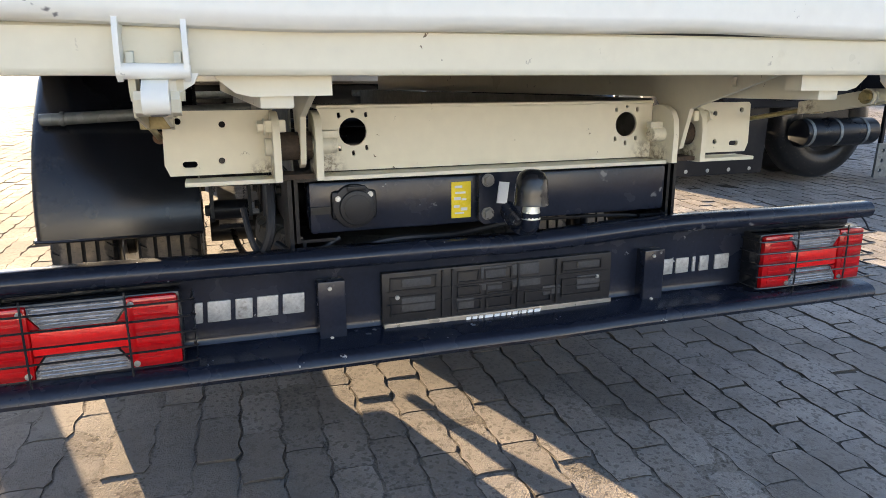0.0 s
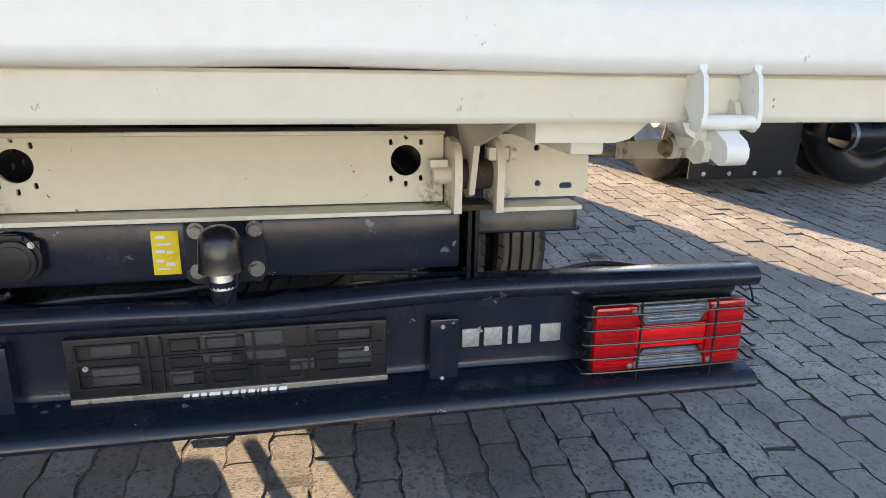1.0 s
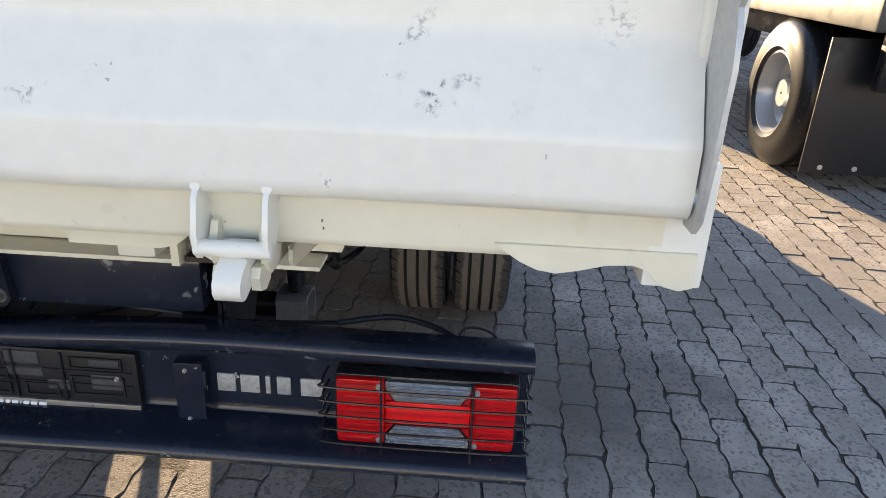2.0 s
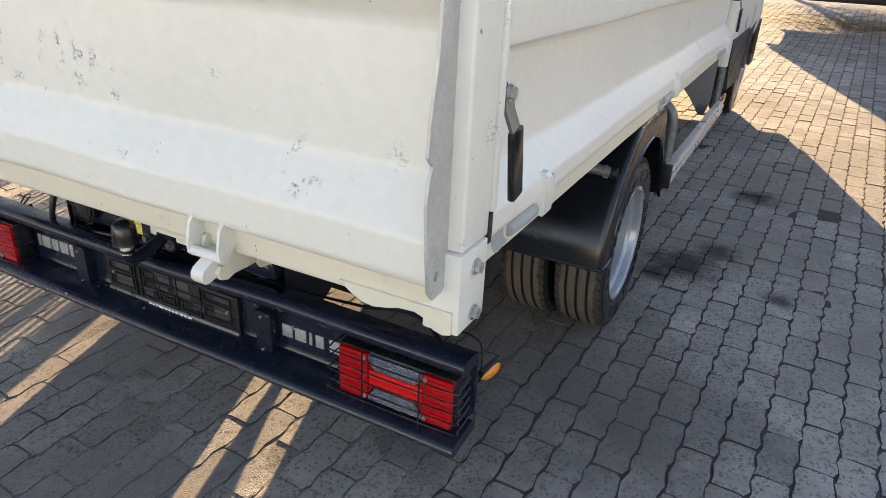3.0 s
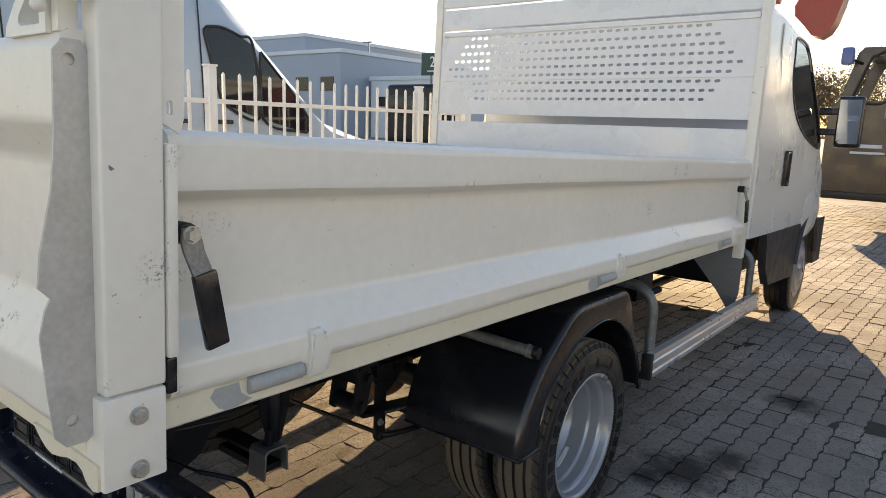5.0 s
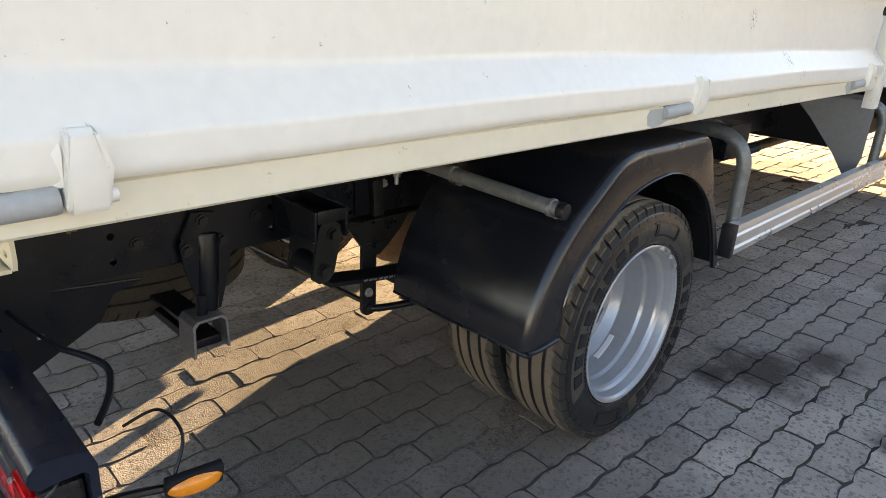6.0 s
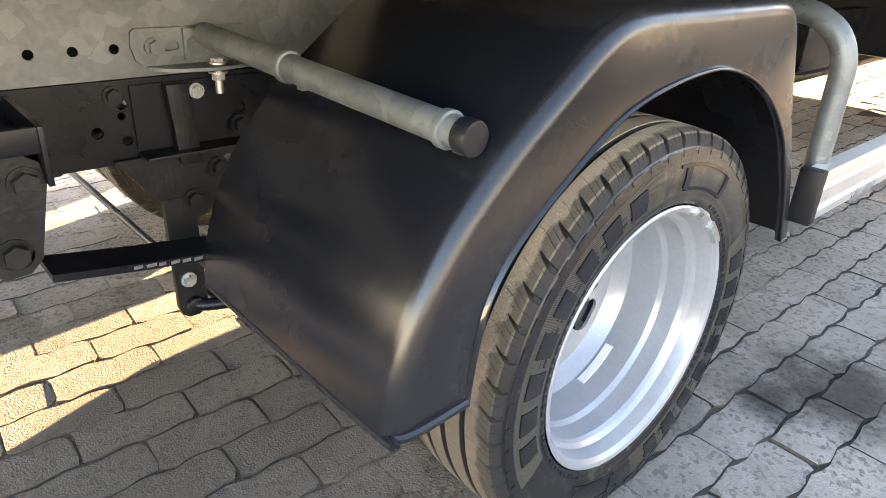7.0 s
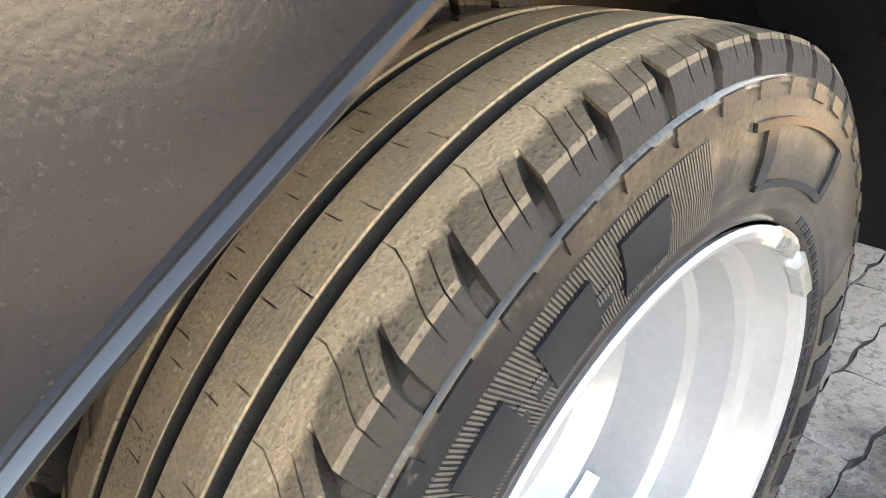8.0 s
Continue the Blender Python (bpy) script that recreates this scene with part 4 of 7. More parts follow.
# chassis rails and galvanised subframe
for s in (1, -1):
    rail_holes = [circle(0.345, 0.838, 0.026, 18)] + [circle(0.318 + 0.0545 * k, 0.793, 0.0075, 10) for k in range(12)] + [circle(y, 0.80, 0.012, 10) for y in (1.9, 2.0, 2.4, 2.5)]
    bm = plate(B(), [(0.10, 0.757), (3.35, 0.757), (3.35, 0.89), (0.10, 0.89)], 0.005, lambda u, v, w, s=s: (s * (0.420 - w), u, v), rail_holes)
    sub = part("subframe_rail", bm, GALV, truck, "galvanised subframe rail with punched holes")
    part("subframe_flange", box(B(), s * 0.36, s * 0.420, 0.10, 3.35, 0.751, 0.757), GALV, sub)
    bm = B()
    chs = [circle(y, z, 0.008, 10) for y in (0.25, 0.62, 0.86, 1.15, 1.7, 2.05, 2.3, 2.62) for z in (0.66, 0.715)] + [circle(0.857, 0.698, 0.006, 10), circle(0.820, 0.677, 0.009, 12)]
    plate(bm, [(0.02, 0.632), (6.2, 0.632), (6.2, 0.745), (0.02, 0.745)], 0.007, lambda u, v, w, s=s: (s * (0.425 - w), u, v), chs)
    rail = part("chassis_rail", bm, BLACK, truck, "black chassis rail")
    bars("rail_flange", [(s * 0.35, s * 0.425, 0.02, 6.2, z, z + 0.006) for z in (0.626, 0.744)], BLACK, rail)
    bolts("rail_bolt", [(s * 0.425, 0.849, 0.729), (s * 0.425, 0.58, 0.70), (s * 0.425, 0.30, 0.69)], (s, 0, 0), 0.011, 0.008, DARKSTEEL, rail)
    # bracket from rail down to the bumper
    brk = [(0.015, 0.75), (0.13, 0.75), (0.13, 0.64), (0.06, 0.50), (0.035, 0.44), (0.015, 0.44)]
    part("bumper_bracket", plate(B(), brk, 0.008, lambda u, v, w, s=s: (s * (0.430 + w), u, v)), BLACK, truck)
    part("bracket_foot", box(B(), s * 0.36, s * 0.43, 0.0, 0.10, 0.600, 0.607), DARKSTEEL, truck)
    # flat brace plate running forward from the bumper
    brace = [(0.014, 0.44), (0.07, 0.455), (0.215, 0.531), (0.245, 0.585), (0.303, 0.600), (0.303, 0.606), (0.10, 0.622), (0.014, 0.632)]
    part("brace_plate", plate(B(), brace, 0.006, lambda u, v, w, s=s: (s * (0.408 + w), u, v), [circle(0.10, 0.53, 0.008, 10)]), BLACK, truck)
    part("brace_lip", rod(B(), (s * 0.416, 0.03, 0.633), (s * 0.416, 0.303, 0.606), 0.004, 8), BLACK, truck)
for y, z in ((0.35, 0.67), (1.0, 0.66), (2.2, 0.67), (3.2, 0.67)):
    part("chassis_crossmember", rod(B(), (-0.42, y, z), (0.42, y, z), 0.045, 16), BLACK, truck)

# tow bar
bm = box(B(), -0.400, 0.400, 0.004, 0.085, 0.645, 0.745, 0.008)
tow = part("tow_bar", bm, BUMPER, truck, "black steel tow bar beam")
part("bar_slot", box(B(), -0.398, -0.352, -0.002, 0.01, 0.684, 0.698), DARKSTEEL, tow)
bm = B()
rod(bm, (-0.315, 0.004, 0.697), (-0.315, -0.011, 0.697), 0.043, 32, bev=0.004)
rod(bm, (-0.312, -0.010, 0.695), (-0.312, -0.019, 0.695), 0.034, 32, bev=0.004)
rod(bm, (-0.312, -0.018, 0.695), (-0.312, -0.021, 0.695), 0.026, 28, bev=0.0015)
box(bm, -0.330, -0.294, -0.016, -0.008, 0.727, 0.737, 0.002)
box(bm, -0.360, -0.272, -0.010, 0.004, 0.672, 0.728, 0.010)
socket7 = part("trailer_socket", bm, PLASTIC, tow, "black round trailer socket with closed lid")
bolts("socket_screw", [(-0.315 + dx, -0.011, 0.700 + dz) for dx, dz in ((-0.033, 0.014), (0.030, 0.020))], (0, -1, 0), 0.004, 0.003, ZINC, socket7)
part("warning_sticker", box(B(), -0.115, -0.073, 0.0015, 0.005, 0.658, 0.732, 0), YELLOW, tow, "yellow pictogram sticker")
bm = B()
for k, (x, z, w, h) in enumerate(((-0.100, 0.722, 0.016, 0.005), (-0.096, 0.710, 0.022, 0.004), (-0.102, 0.698, 0.014, 0.006), (-0.088, 0.696, 0.010, 0.004), (-0.104, 0.682, 0.012, 0.005), (-0.088, 0.676, 0.014, 0.006), (-0.098, 0.668, 0.020, 0.003))):
    box(bm, x - w / 2, x + w / 2, 0.0002, 0.002, z - h / 2, z + h / 2)
tagged(part("sticker_print", bm, PAPER, tow), kind="stuff")
bm = plate(B(), [(-0.062, 0.655), (-0.05, 0.645), (0.055, 0.645), (0.066, 0.66), (0.060, 0.745), (0.045, 0.757), (-0.04, 0.757), (-0.062, 0.745)], 0.018, lambda u, v, w: (u, -0.016 + w, v))
hitch = part("hitch_plate", bm, BUMPER, tow)
bolts("hitch_bolt", [(x, -0.016, z) for x in (-0.043, 0.048) for z in (0.667, 0.735)], (0, -1, 0), 0.010, 0.010, DULLSTRIP, hitch)
part("type_label", box(B(), -0.011, 0.011, -0.0195, -0.0165, -0.022, 0.022, 0, Matrix.Translation((-0.010, 0, 0.708)) @ Matrix.Rotation(0.12, 4, 'Y')), PAPER, hitch, "white printed type label")
bm = sweep(B(), [(0.004, -0.01, 0.672), (0.004, -0.05, 0.656), (0.004, -0.090, 0.651), (0.004, -0.116, 0.662), (0.004, -0.120, 0.685)], 0.019, 16)
part("ball_neck", bm, BUMPER, tow, "black swan neck")
bm = rod(B(), (0.004, -0.120, 0.672), (0.004, -0.120, 0.712), 0.019, 20, r2=0.014)
part("ball_stem", bm, ZINC, tow)
bm = B()
cap_prof = [(0.0, 0.768), (0.014, 0.766), (0.024, 0.760), (0.030, 0.748), (0.032, 0.72), (0.033, 0.705), (0.034, 0.700), (0.030, 0.700)]
grid_loop(bm, [[(0.004 + r * math.cos(2 * math.pi * k / 28), -0.120 + r * math.sin(2 * math.pi * k / 28), z) for k in range(28)] for r, z in ((max(r, 1e-4), z) for r, z in cap_prof)], True, False)
part("ball_cap", bm, GLOSS_BLACK, tow, "shiny black ball cover")

# rear bumper
bm = B()
BUMP = [(-0.040, 0.632), (-0.050, 0.630), (-0.058, 0.622), (-0.061, 0.611), (-0.057, 0.600), (-0.048, 0.594), (-0.030, 0.596), (0.004, 0.596), (0.010, 0.590), (0.0101, 0.583), (0.0119, 0.460), (0.012, 0.452), (0.008, 0.444), (-0.070, 0.436),
        (-0.086, 0.432), (-0.094, 0.424), (-0.096, 0.414), (-0.090, 0.405), (-0.080, 0.402), (0.020, 0.412), (0.022, 0.60), (0.014, 0.625), (-0.02, 0.632)]
rows = []
for i in range(81):
    x = -0.978 + 1.956 * i / 80
    dip = -0.010 * math.exp(-((x - 0.08) / 0.22) ** 2) + 0.004 * math.sin(x * 5)
    row = []
    for y, z in BUMP:
        up = dip if z > 0.58 else 0.3 * dip
        row.append((x, y + wobble(x, y, z, 4, 0.002), z + up + (0.006 * x if z > 0.58 else -0.004 * x)))
    rows.append(row)
bumper = part("rear_bumper", grid_loop(bm, rows), BUMPER, truck, "scuffed black steel rear under-run bumper")
for s in (1, -1):
    x = 0.369 * s
    bm = box(B(), x - 0.027, x + 0.027, -0.022, 0.012, 0.425, 0.556, 0.004)
    cover = part("mounting_cover", bm, BUMPER, bumper)
    bolts("cover_screw", [(x - 0.004, -0.022, z) for z in (0.542, 0.440)], (0, -1, 0), 0.003, 0.002, ZINC, cover)
# plate holder with recessed fields and a plain strip
holder = part("plate_holder", box(B(), -0.266, 0.266, -0.004, 0.012, 0.434, 0.556, 0.004), PLASTIC, bumper, "empty black number plate holder")
bm = B()
for x0, x1, z0, z1 in ((-0.250, -0.150, 0.515, 0.545), (-0.250, -0.150, 0.465, 0.505), (-0.105, -0.055, 0.520, 0.546), (-0.045, 0.020, 0.520, 0.546), (-0.105, -0.050, 0.490, 0.512), (-0.04, 0.022, 0.490, 0.512), (-0.105, -0.050, 0.458, 0.482), (-0.04, 0.022, 0.458, 0.482), (0.14, 0.24, 0.52, 0.545), (0.14, 0.24, 0.465, 0.505), (0.05, 0.115, 0.458, 0.485)):
    w = 0.0035
    box(bm, x0, x1, -0.008, -0.003, z0, z0 + w)
    box(bm, x0, x1, -0.008, -0.003, z1 - w, z1)
    box(bm, x0, x0 + w, -0.008, -0.003, z0 + w, z1 - w)
    box(bm, x1 - w, x1, -0.008, -0.003, z0 + w, z1 - w)
for x in (-0.140, -0.118, 0.032, 0.125):
    box(bm, x, x + 0.004, -0.009, -0.003, 0.452, 0.552)
for z in (0.486, 0.514):
    box(bm, -0.256, 0.256, -0.007, -0.003, z, z + 0.003)
tagged(part("holder_rib", bm, PLASTIC, holder), kind="stuff")
for x0, x1, z0, z1 in ((-0.224, -0.162, 0.524, 0.541), (-0.226, -0.152, 0.471, 0.501), (-0.107, -0.068, 0.463, 0.488), (-0.052, 0.006, 0.525, 0.551), (0.019, 0.084, 0.525, 0.55), (-0.055, -0.003, 0.499, 0.515), (0.019, 0.088, 0.499, 0.518), (0.094, 0.136, 0.473, 0.494), (0.178, 0.234, 0.527, 0.544), (0.178, 0.237, 0.478, 0.509)):
    part("holder_pad", box(B(), x0, x1, -0.0066, -0.0035, z0, z1, 0.0012), PADGREY, holder, "worn grey pad")
bolts("holder_screw", [(x, -0.006, 0.504) for x in (-0.235, 0.228)], (0, -1, 0), 0.0035, 0.003, ZINC, holder)
strip = part("dealer_strip", box(B(), -0.264, 0.266, -0.010, -0.002, 0.431, 0.450, 0.001), DULLSTRIP, holder, "bare metal strip with plain white bars")


def slant_bar(x0, x1, y0, y1, z0, z1, lean=0.0, bev=0.0):
    """An upright bar leaning to the right by lean."""
    bm = box(B(), x0, x1, y0, y1, z0, z1, bev)
    for v in bm.verts:
        v.co.x += lean * (v.co.z - z0)
    return bm


x = -0.088
for w in (0.013, 0.013, 0.012, 0.021, 0.014, 0.013, 0.011, 0.014, 0.005, 0.013, 0.014, 0.017):
    part("print_bar", slant_bar(x, x + w - 0.003, -0.0125, -0.0095, 0.4355, 0.4455, 0.2), WHITETXT, holder)
    x += w + 0.0015
for x0, w in ((-0.622, 0.014), (-0.600, 0.042), (-0.550, 0.032), (-0.510, 0.040), (-0.462, 0.042)):
    part("maker_bar", slant_bar(x0, x0 + w, 0.0070, 0.0125, 0.490, 0.531, 0.06, 0.0025), SILVERTXT, bumper, "worn silver plain bar")
for x0, w in ((0.409, 0.034), (0.452, 0.036), (0.499, 0.009), (0.520, 0.026), (0.564, 0.042)):
    part("model_bar", slant_bar(x0, x0 + w, 0.0075, 0.0125, 0.484, 0.521, 0.0, 0.002), SILVERTXT, bumper, "silver plain bar")


def tail_light(s):
    """A wide lamp of red and clear fields behind a wire guard."""
    x0, x1, z0, z1 = 0.640, 0.958, 0.440, 0.576
    body = part("tail_light", box(B(), s * x0, s * x1, -0.050, 0.008, z0, z1, 0.008), GLOSS_BLACK, truck, "red and clear tail light behind a wire guard")
    w = (x1 - x0)
    xa, xb = x0 + 0.28 * w, x0 + 0.74 * w
    bars("red_lens", [(s * a, s * b, -0.062, -0.045, z0 + 0.003, z1 - 0.003) for a, b in ((x0 + 0.004, xa), (xb, x1 - 0.004))], REDLENS, body, "glossy red lens", 0.008)
    bm = B()
    for k in range(10):
        for a, b in ((x0 + 0.02, xa - 0.014), (xb + 0.014, x1 - 0.02)):
            z = z0 + 0.018 + k * 0.0112
            box(bm, s * a, s * b, -0.0635, -0.061, z, z + 0.006, 0)
    tagged(part("lens_rib", bm, REDLENS, body), kind="stuff")
    part("centre_lens", box(B(), s * xa, s * xb, -0.058, -0.045, z0 + 0.046, z1 - 0.046, 0.003), REDCORE, body, "bright red reflector")
    for za, zb in ((z0 + 0.005, z0 + 0.043), (z1 - 0.005, z1 - 0.043)):
        trap = [(xa, za), (xb, za), (xb, za + 0.35 * (zb - za)), (xb - 0.018, zb), (xa + 0.018, zb), (xa, za + 0.35 * (zb - za))]
        part("clear_lens", plate(B(), trap, 0.014, lambda u, v, w: (s * u, -0.059 + w, v)), CLEAR, body, "clear ribbed lens")
        bm = B()
        for k in range(5):
            z = za + (zb - za) * (0.14 + 0.17 * k)
            inset = 0.008 + 0.016 * max(0, k - 1) / 3
            box(bm, s * (xa + inset), s * (xb - inset), -0.0612, -0.0585, z - 0.0014, z + 0.0014)
        tagged(part("clear_rib", bm, CLEAR, body), kind="stuff")
        part("lens_wedge", plate(B(), [(xa, za + 0.5 * (zb - za)), (xa + 0.014, zb), (xa, zb)], 0.010, lambda u, v, w: (s * u, -0.057 + w, v)), REDLENS, body)
        part("lens_wedge", plate(B(), [(xb, za + 0.5 * (zb - za)), (xb - 0.014, zb), (xb, zb)], 0.010, lambda u, v, w: (s * u, -0.057 + w, v)), REDLENS, body)
    bolts("lens_screw", [(s * x, -0.062, z) for x in (xa - 0.010, xb + 0.010) for z in (z0 + 0.014, z1 - 0.014)], (0, -1, 0), 0.004, 0.002, ZINC, body)
    bm = B()
    for k in range(5):
        z = z0 + 0.012 + k * (z1 - z0 - 0.024) / 4
        sweep(bm, [(s * (x0 - 0.018), -0.010, z), (s * (x0 - 0.018), -0.060, z), (s * (x0 + 0.01), -0.078, z), (s * (x1 - 0.01), -0.078, z), (s * (x1 + 0.014), -0.060, z), (s * (x1 + 0.014), -0.005, z + 0.004)], 0.0022, 6)
    for x in (xa - 0.004, xb + 0.004):
        sweep(bm, [(s * x, -0.078, z0 - 0.012), (s * x, -0.080, z0 + 0.03), (s * x, -0.080, z1 - 0.03), (s * x, -0.078, z1 + 0.012)], 0.0022, 6)
    sweep(bm, [(s * (x1 + 0.012), -0.06, z1 - 0.01), (s * (x1 + 0.018), -0.03, z1 + 0.016), (s * (x1 - 0.02), -0.02, z1 + 0.022)], 0.0022, 6)
    part("wire_guard", bm, GLOSS_BLACK, body, "thin black wire guard")
    return body


tail_light(1)
tail_light(-1)
for s in (1, -1):
    bm = sweep(B(), [(s * 0.93, 0.02, 0.50), (s * 0.935, 0.07, 0.495), (s * 0.94, 0.15, 0.475)], 0.007, 8)
    lamp = part("side_marker_bracket", bm, BLACK, truck)
    m = Matrix.Translation((s * 0.950, 0.160, 0.480)) @ Matrix.Rotation(-s * 0.15, 4, 'Z') @ Matrix.Rotation(s * 0.35, 4, 'Y')
    part("marker_base", box(B(), -0.012, 0.004, -0.045, 0.045, -0.022, 0.022, 0.004, m), PLASTIC, lamp)
    bm = B()
    bmesh.ops.create_uvsphere(bm, u_segments=20, v_segments=10, radius=1.0, matrix=m @ Matrix.Diagonal((0.018, 0.044, 0.021, 1)))
    part("side_marker", bm, AMBER, lamp, "amber oval side marker lamp")
    bm = sweep(B(), [(s * 0.94, 0.13, 0.49), (s * 0.92, 0.16, 0.55), (s * 0.86, 0.15, 0.57), (s * 0.84, 0.10, 0.55)], 0.0028, 6)
    part("marker_cable", bm, PLASTIC, lamp)
# loose cables behind the bumper
for pts, r in (([(-0.46, 0.06, 0.62), (-0.40, 0.0, 0.60), (-0.25, -0.005, 0.625), (-0.10, 0.03, 0.618), (0.05, 0.06, 0.63)], 0.007),
               ([(-0.52, 0.03, 0.70), (-0.50, 0.0, 0.62), (-0.44, 0.02, 0.585), (-0.34, 0.03, 0.63)], 0.006),
               ([(-0.47, 0.02, 0.74), (-0.475, -0.01, 0.66), (-0.50, 0.0, 0.60)], 0.009),
               ([(0.10, 0.06, 0.63), (0.30, 0.03, 0.632), (0.45, 0.05, 0.61), (0.62, 0.08, 0.602)], 0.004),
               ([(0.62, 0.08, 0.602), (0.72, 0.12, 0.60), (0.80, 0.10, 0.595), (0.86, 0.06, 0.585)], 0.006)):
    part("cable", sweep(B(), pts, r, 8), PLASTIC, truck, "black corrugated cable sleeve")


# ---- wheels ----
def tyre_meshes():
    """Tread with grooves, slots and sipes, and the sidewalls, round the x axis."""
    grooves = (-0.0425, -0.001, 0.041)
    xs = []
    for g in grooves:
        xs += [g - 0.0060, g - 0.0045, g + 0.0045, g + 0.0060, g + 0.014, g + 0.021, g + 0.028]
    xs = sorted(x for x in xs if x < 0.060) + [0.068, 0.074, 0.081, 0.0870]
    line = [(-0.0955, 0.328), (-0.0935, 0.338)] + [(x, None) for x in [-0.0870, -0.081, -0.074, -0.068] + [-0.058] + [x for x in xs if x > -0.05]] + [(0.0935, 0.338), (0.0955, 0.328)]
    fr = [0.0, 0.10, 0.125, 0.20, 0.255, 0.285, 0.440, 0.446, 0.456, 0.462, 0.50, 0.700, 0.706, 0.716, 0.722]
    slots = 49
    bm = B()
    rows = []
    for i in range(slots):
        for f in fr:
            row = []
            for x, fixed in line:
                ax = abs(x)
                r = fixed or 0.3525 - 0.95 * max(0, ax - 0.02) ** 2
                if any(abs(x - g) < 0.0050 for g in grooves):
                    r -= 0.0095
                cut = 0.0
                if 0.069 < ax < 0.092 and 0.12 < f < 0.28:
                    cut = 0.0100
                if ax > 0.092 and 0.12 < f < 0.26:
                    cut = 0.0055 if ax < 0.0945 else 0.0022
                sipe = 0.443 < f < 0.459 or 0.703 < f < 0.719
                if 0.072 < ax < 0.090 and sipe:
                    cut = 0.004
                if sipe and min(abs(x - q) for q in ((-0.0285, 0.027) if f < 0.5 else (-0.0215, 0.013, 0.055))) < 0.002:
                    cut = 0.003
                if fixed:
                    x = x - (1 if x > 0 else -1) * cut * 0.8
                    r -= cut * 0.4
                else:
                    r -= cut
                taper = 0.35 + 0.85 * min(1.0, max(0.0, (ax - 0.066) / 0.022))
                g = 0.19 + (f - 0.19) * taper if 0.09 < f < 0.29 else f
                th = 2 * math.pi * (i + g + 0.5) / slots + (1.9 * max(0, ax - 0.06) - 24.0 * max(0, ax - 0.076) ** 2) * (1 if x > 0 else -1)
                row.append((x, r * math.cos(th), r * math.sin(th)))
            rows.append(row)
    rows.append(rows[0])
    grid_loop(bm, rows, False, False)
    bmesh.ops.remove_doubles(bm, verts=bm.verts, dist=1e-6)
    side = [(0.0953, 0.3285), (0.0975, 0.3268), (0.0984, 0.3235), (0.0978, 0.3225), (0.0990, 0.315), (0.1010, 0.300), (0.1018, 0.285), (0.1005, 0.268), (0.0990, 0.262), (0.0996, 0.260), (0.0990, 0.257),
            (0.0970, 0.250), (0.0976, 0.248), (0.0968, 0.245), (0.0950, 0.2395), (0.0925, 0.2372), (0.0850, 0.2366), (0.0600, 0.2366)]
    sw = B()
    for s in (1, -1):
        revolve(sw, [(s * x, r) for x, r in side], (0, 0, 0), 120)
    wall_r, wall_x = [r for x, r in side][::-1], [x for x, r in side][::-1]
    wall = lambda r: float(np.interp(r, wall_r, wall_x))
    marks, hatch, hatch_b = B(), B(), B()

    def arc(to, r0, r1, a0, a1, h=0.0028, n=6):
        """A raised plain bar on the wall between two radii and two angles."""
        mid = (r0 + r1) / 2
        rows = []
        for k in range(n + 1):
            a = radians(a0 + (a1 - a0) * k / n)
            rows.append([(wall(r) + e, r * math.cos(a), r * math.sin(a)) for r, e in ((r0, -0.002), (mid, -0.002), (r1, -0.002), (r1, h), (mid, h), (r0, h))])
        grid_loop(to, rows)

    def slanted(to, r0, r1, a, w, lean):
        """A thin raised line across the wall, leaning by some degrees."""
        rows = []
        for k in range(3):
            r = r0 + (r1 - r0) * k / 2
            b = a + lean * k / 2
            rows.append([(wall(r) + e, r * math.cos(radians(b + d)), r * math.sin(radians(b + d))) for d, e in ((0, -0.002), (w, -0.002), (w, 0.0010), (0, 0.0010))])
        grid_loop(to, rows)

    for k in range(slots):
        a = 360 * (k + 0.62) / slots
        arc(sw, 0.3165, 0.3262, a, a + 4.1, 0.0017, 2)
    for base in (0, 180):
        for k in range(8):
            a = 198 - k * 12 + base
            arc(marks, 0.264, 0.299, a - 7.6, a)
        for k in range(235):
            a = 204 - k * 0.46 + base
            slanted(hatch_b if base else hatch, 0.256, 0.309, a, 0.24, 2.6)
        # open trapezoid outline and rings
        arc(marks, 0.262, 0.267, 58 + base, 86 + base)
        arc(marks, 0.300, 0.305, 60 + base, 90 + base)
        arc(marks, 0.267, 0.300, 58 + base, 60 + base, n=2)
        arc(marks, 0.267, 0.300, 84 + base, 87 + base, n=2)
        for k in range(13):
            a = -15 - k * 4.6 + base
            arc(marks, 0.270, 0.285, a - 3.2, a, 0.0008, 2)
        for k in range(30):
            a = 60 - k * 3.4 + base
            arc(marks, 0.243, 0.249, a - 2.1, a, 0.0008, 1)
    for m in (bm, sw, marks, hatch, hatch_b):
        bmesh.ops.scale(m, vec=(1, 1.027, 1.027), verts=m.verts)
    return bm, sw, marks, hatch, hatch_b


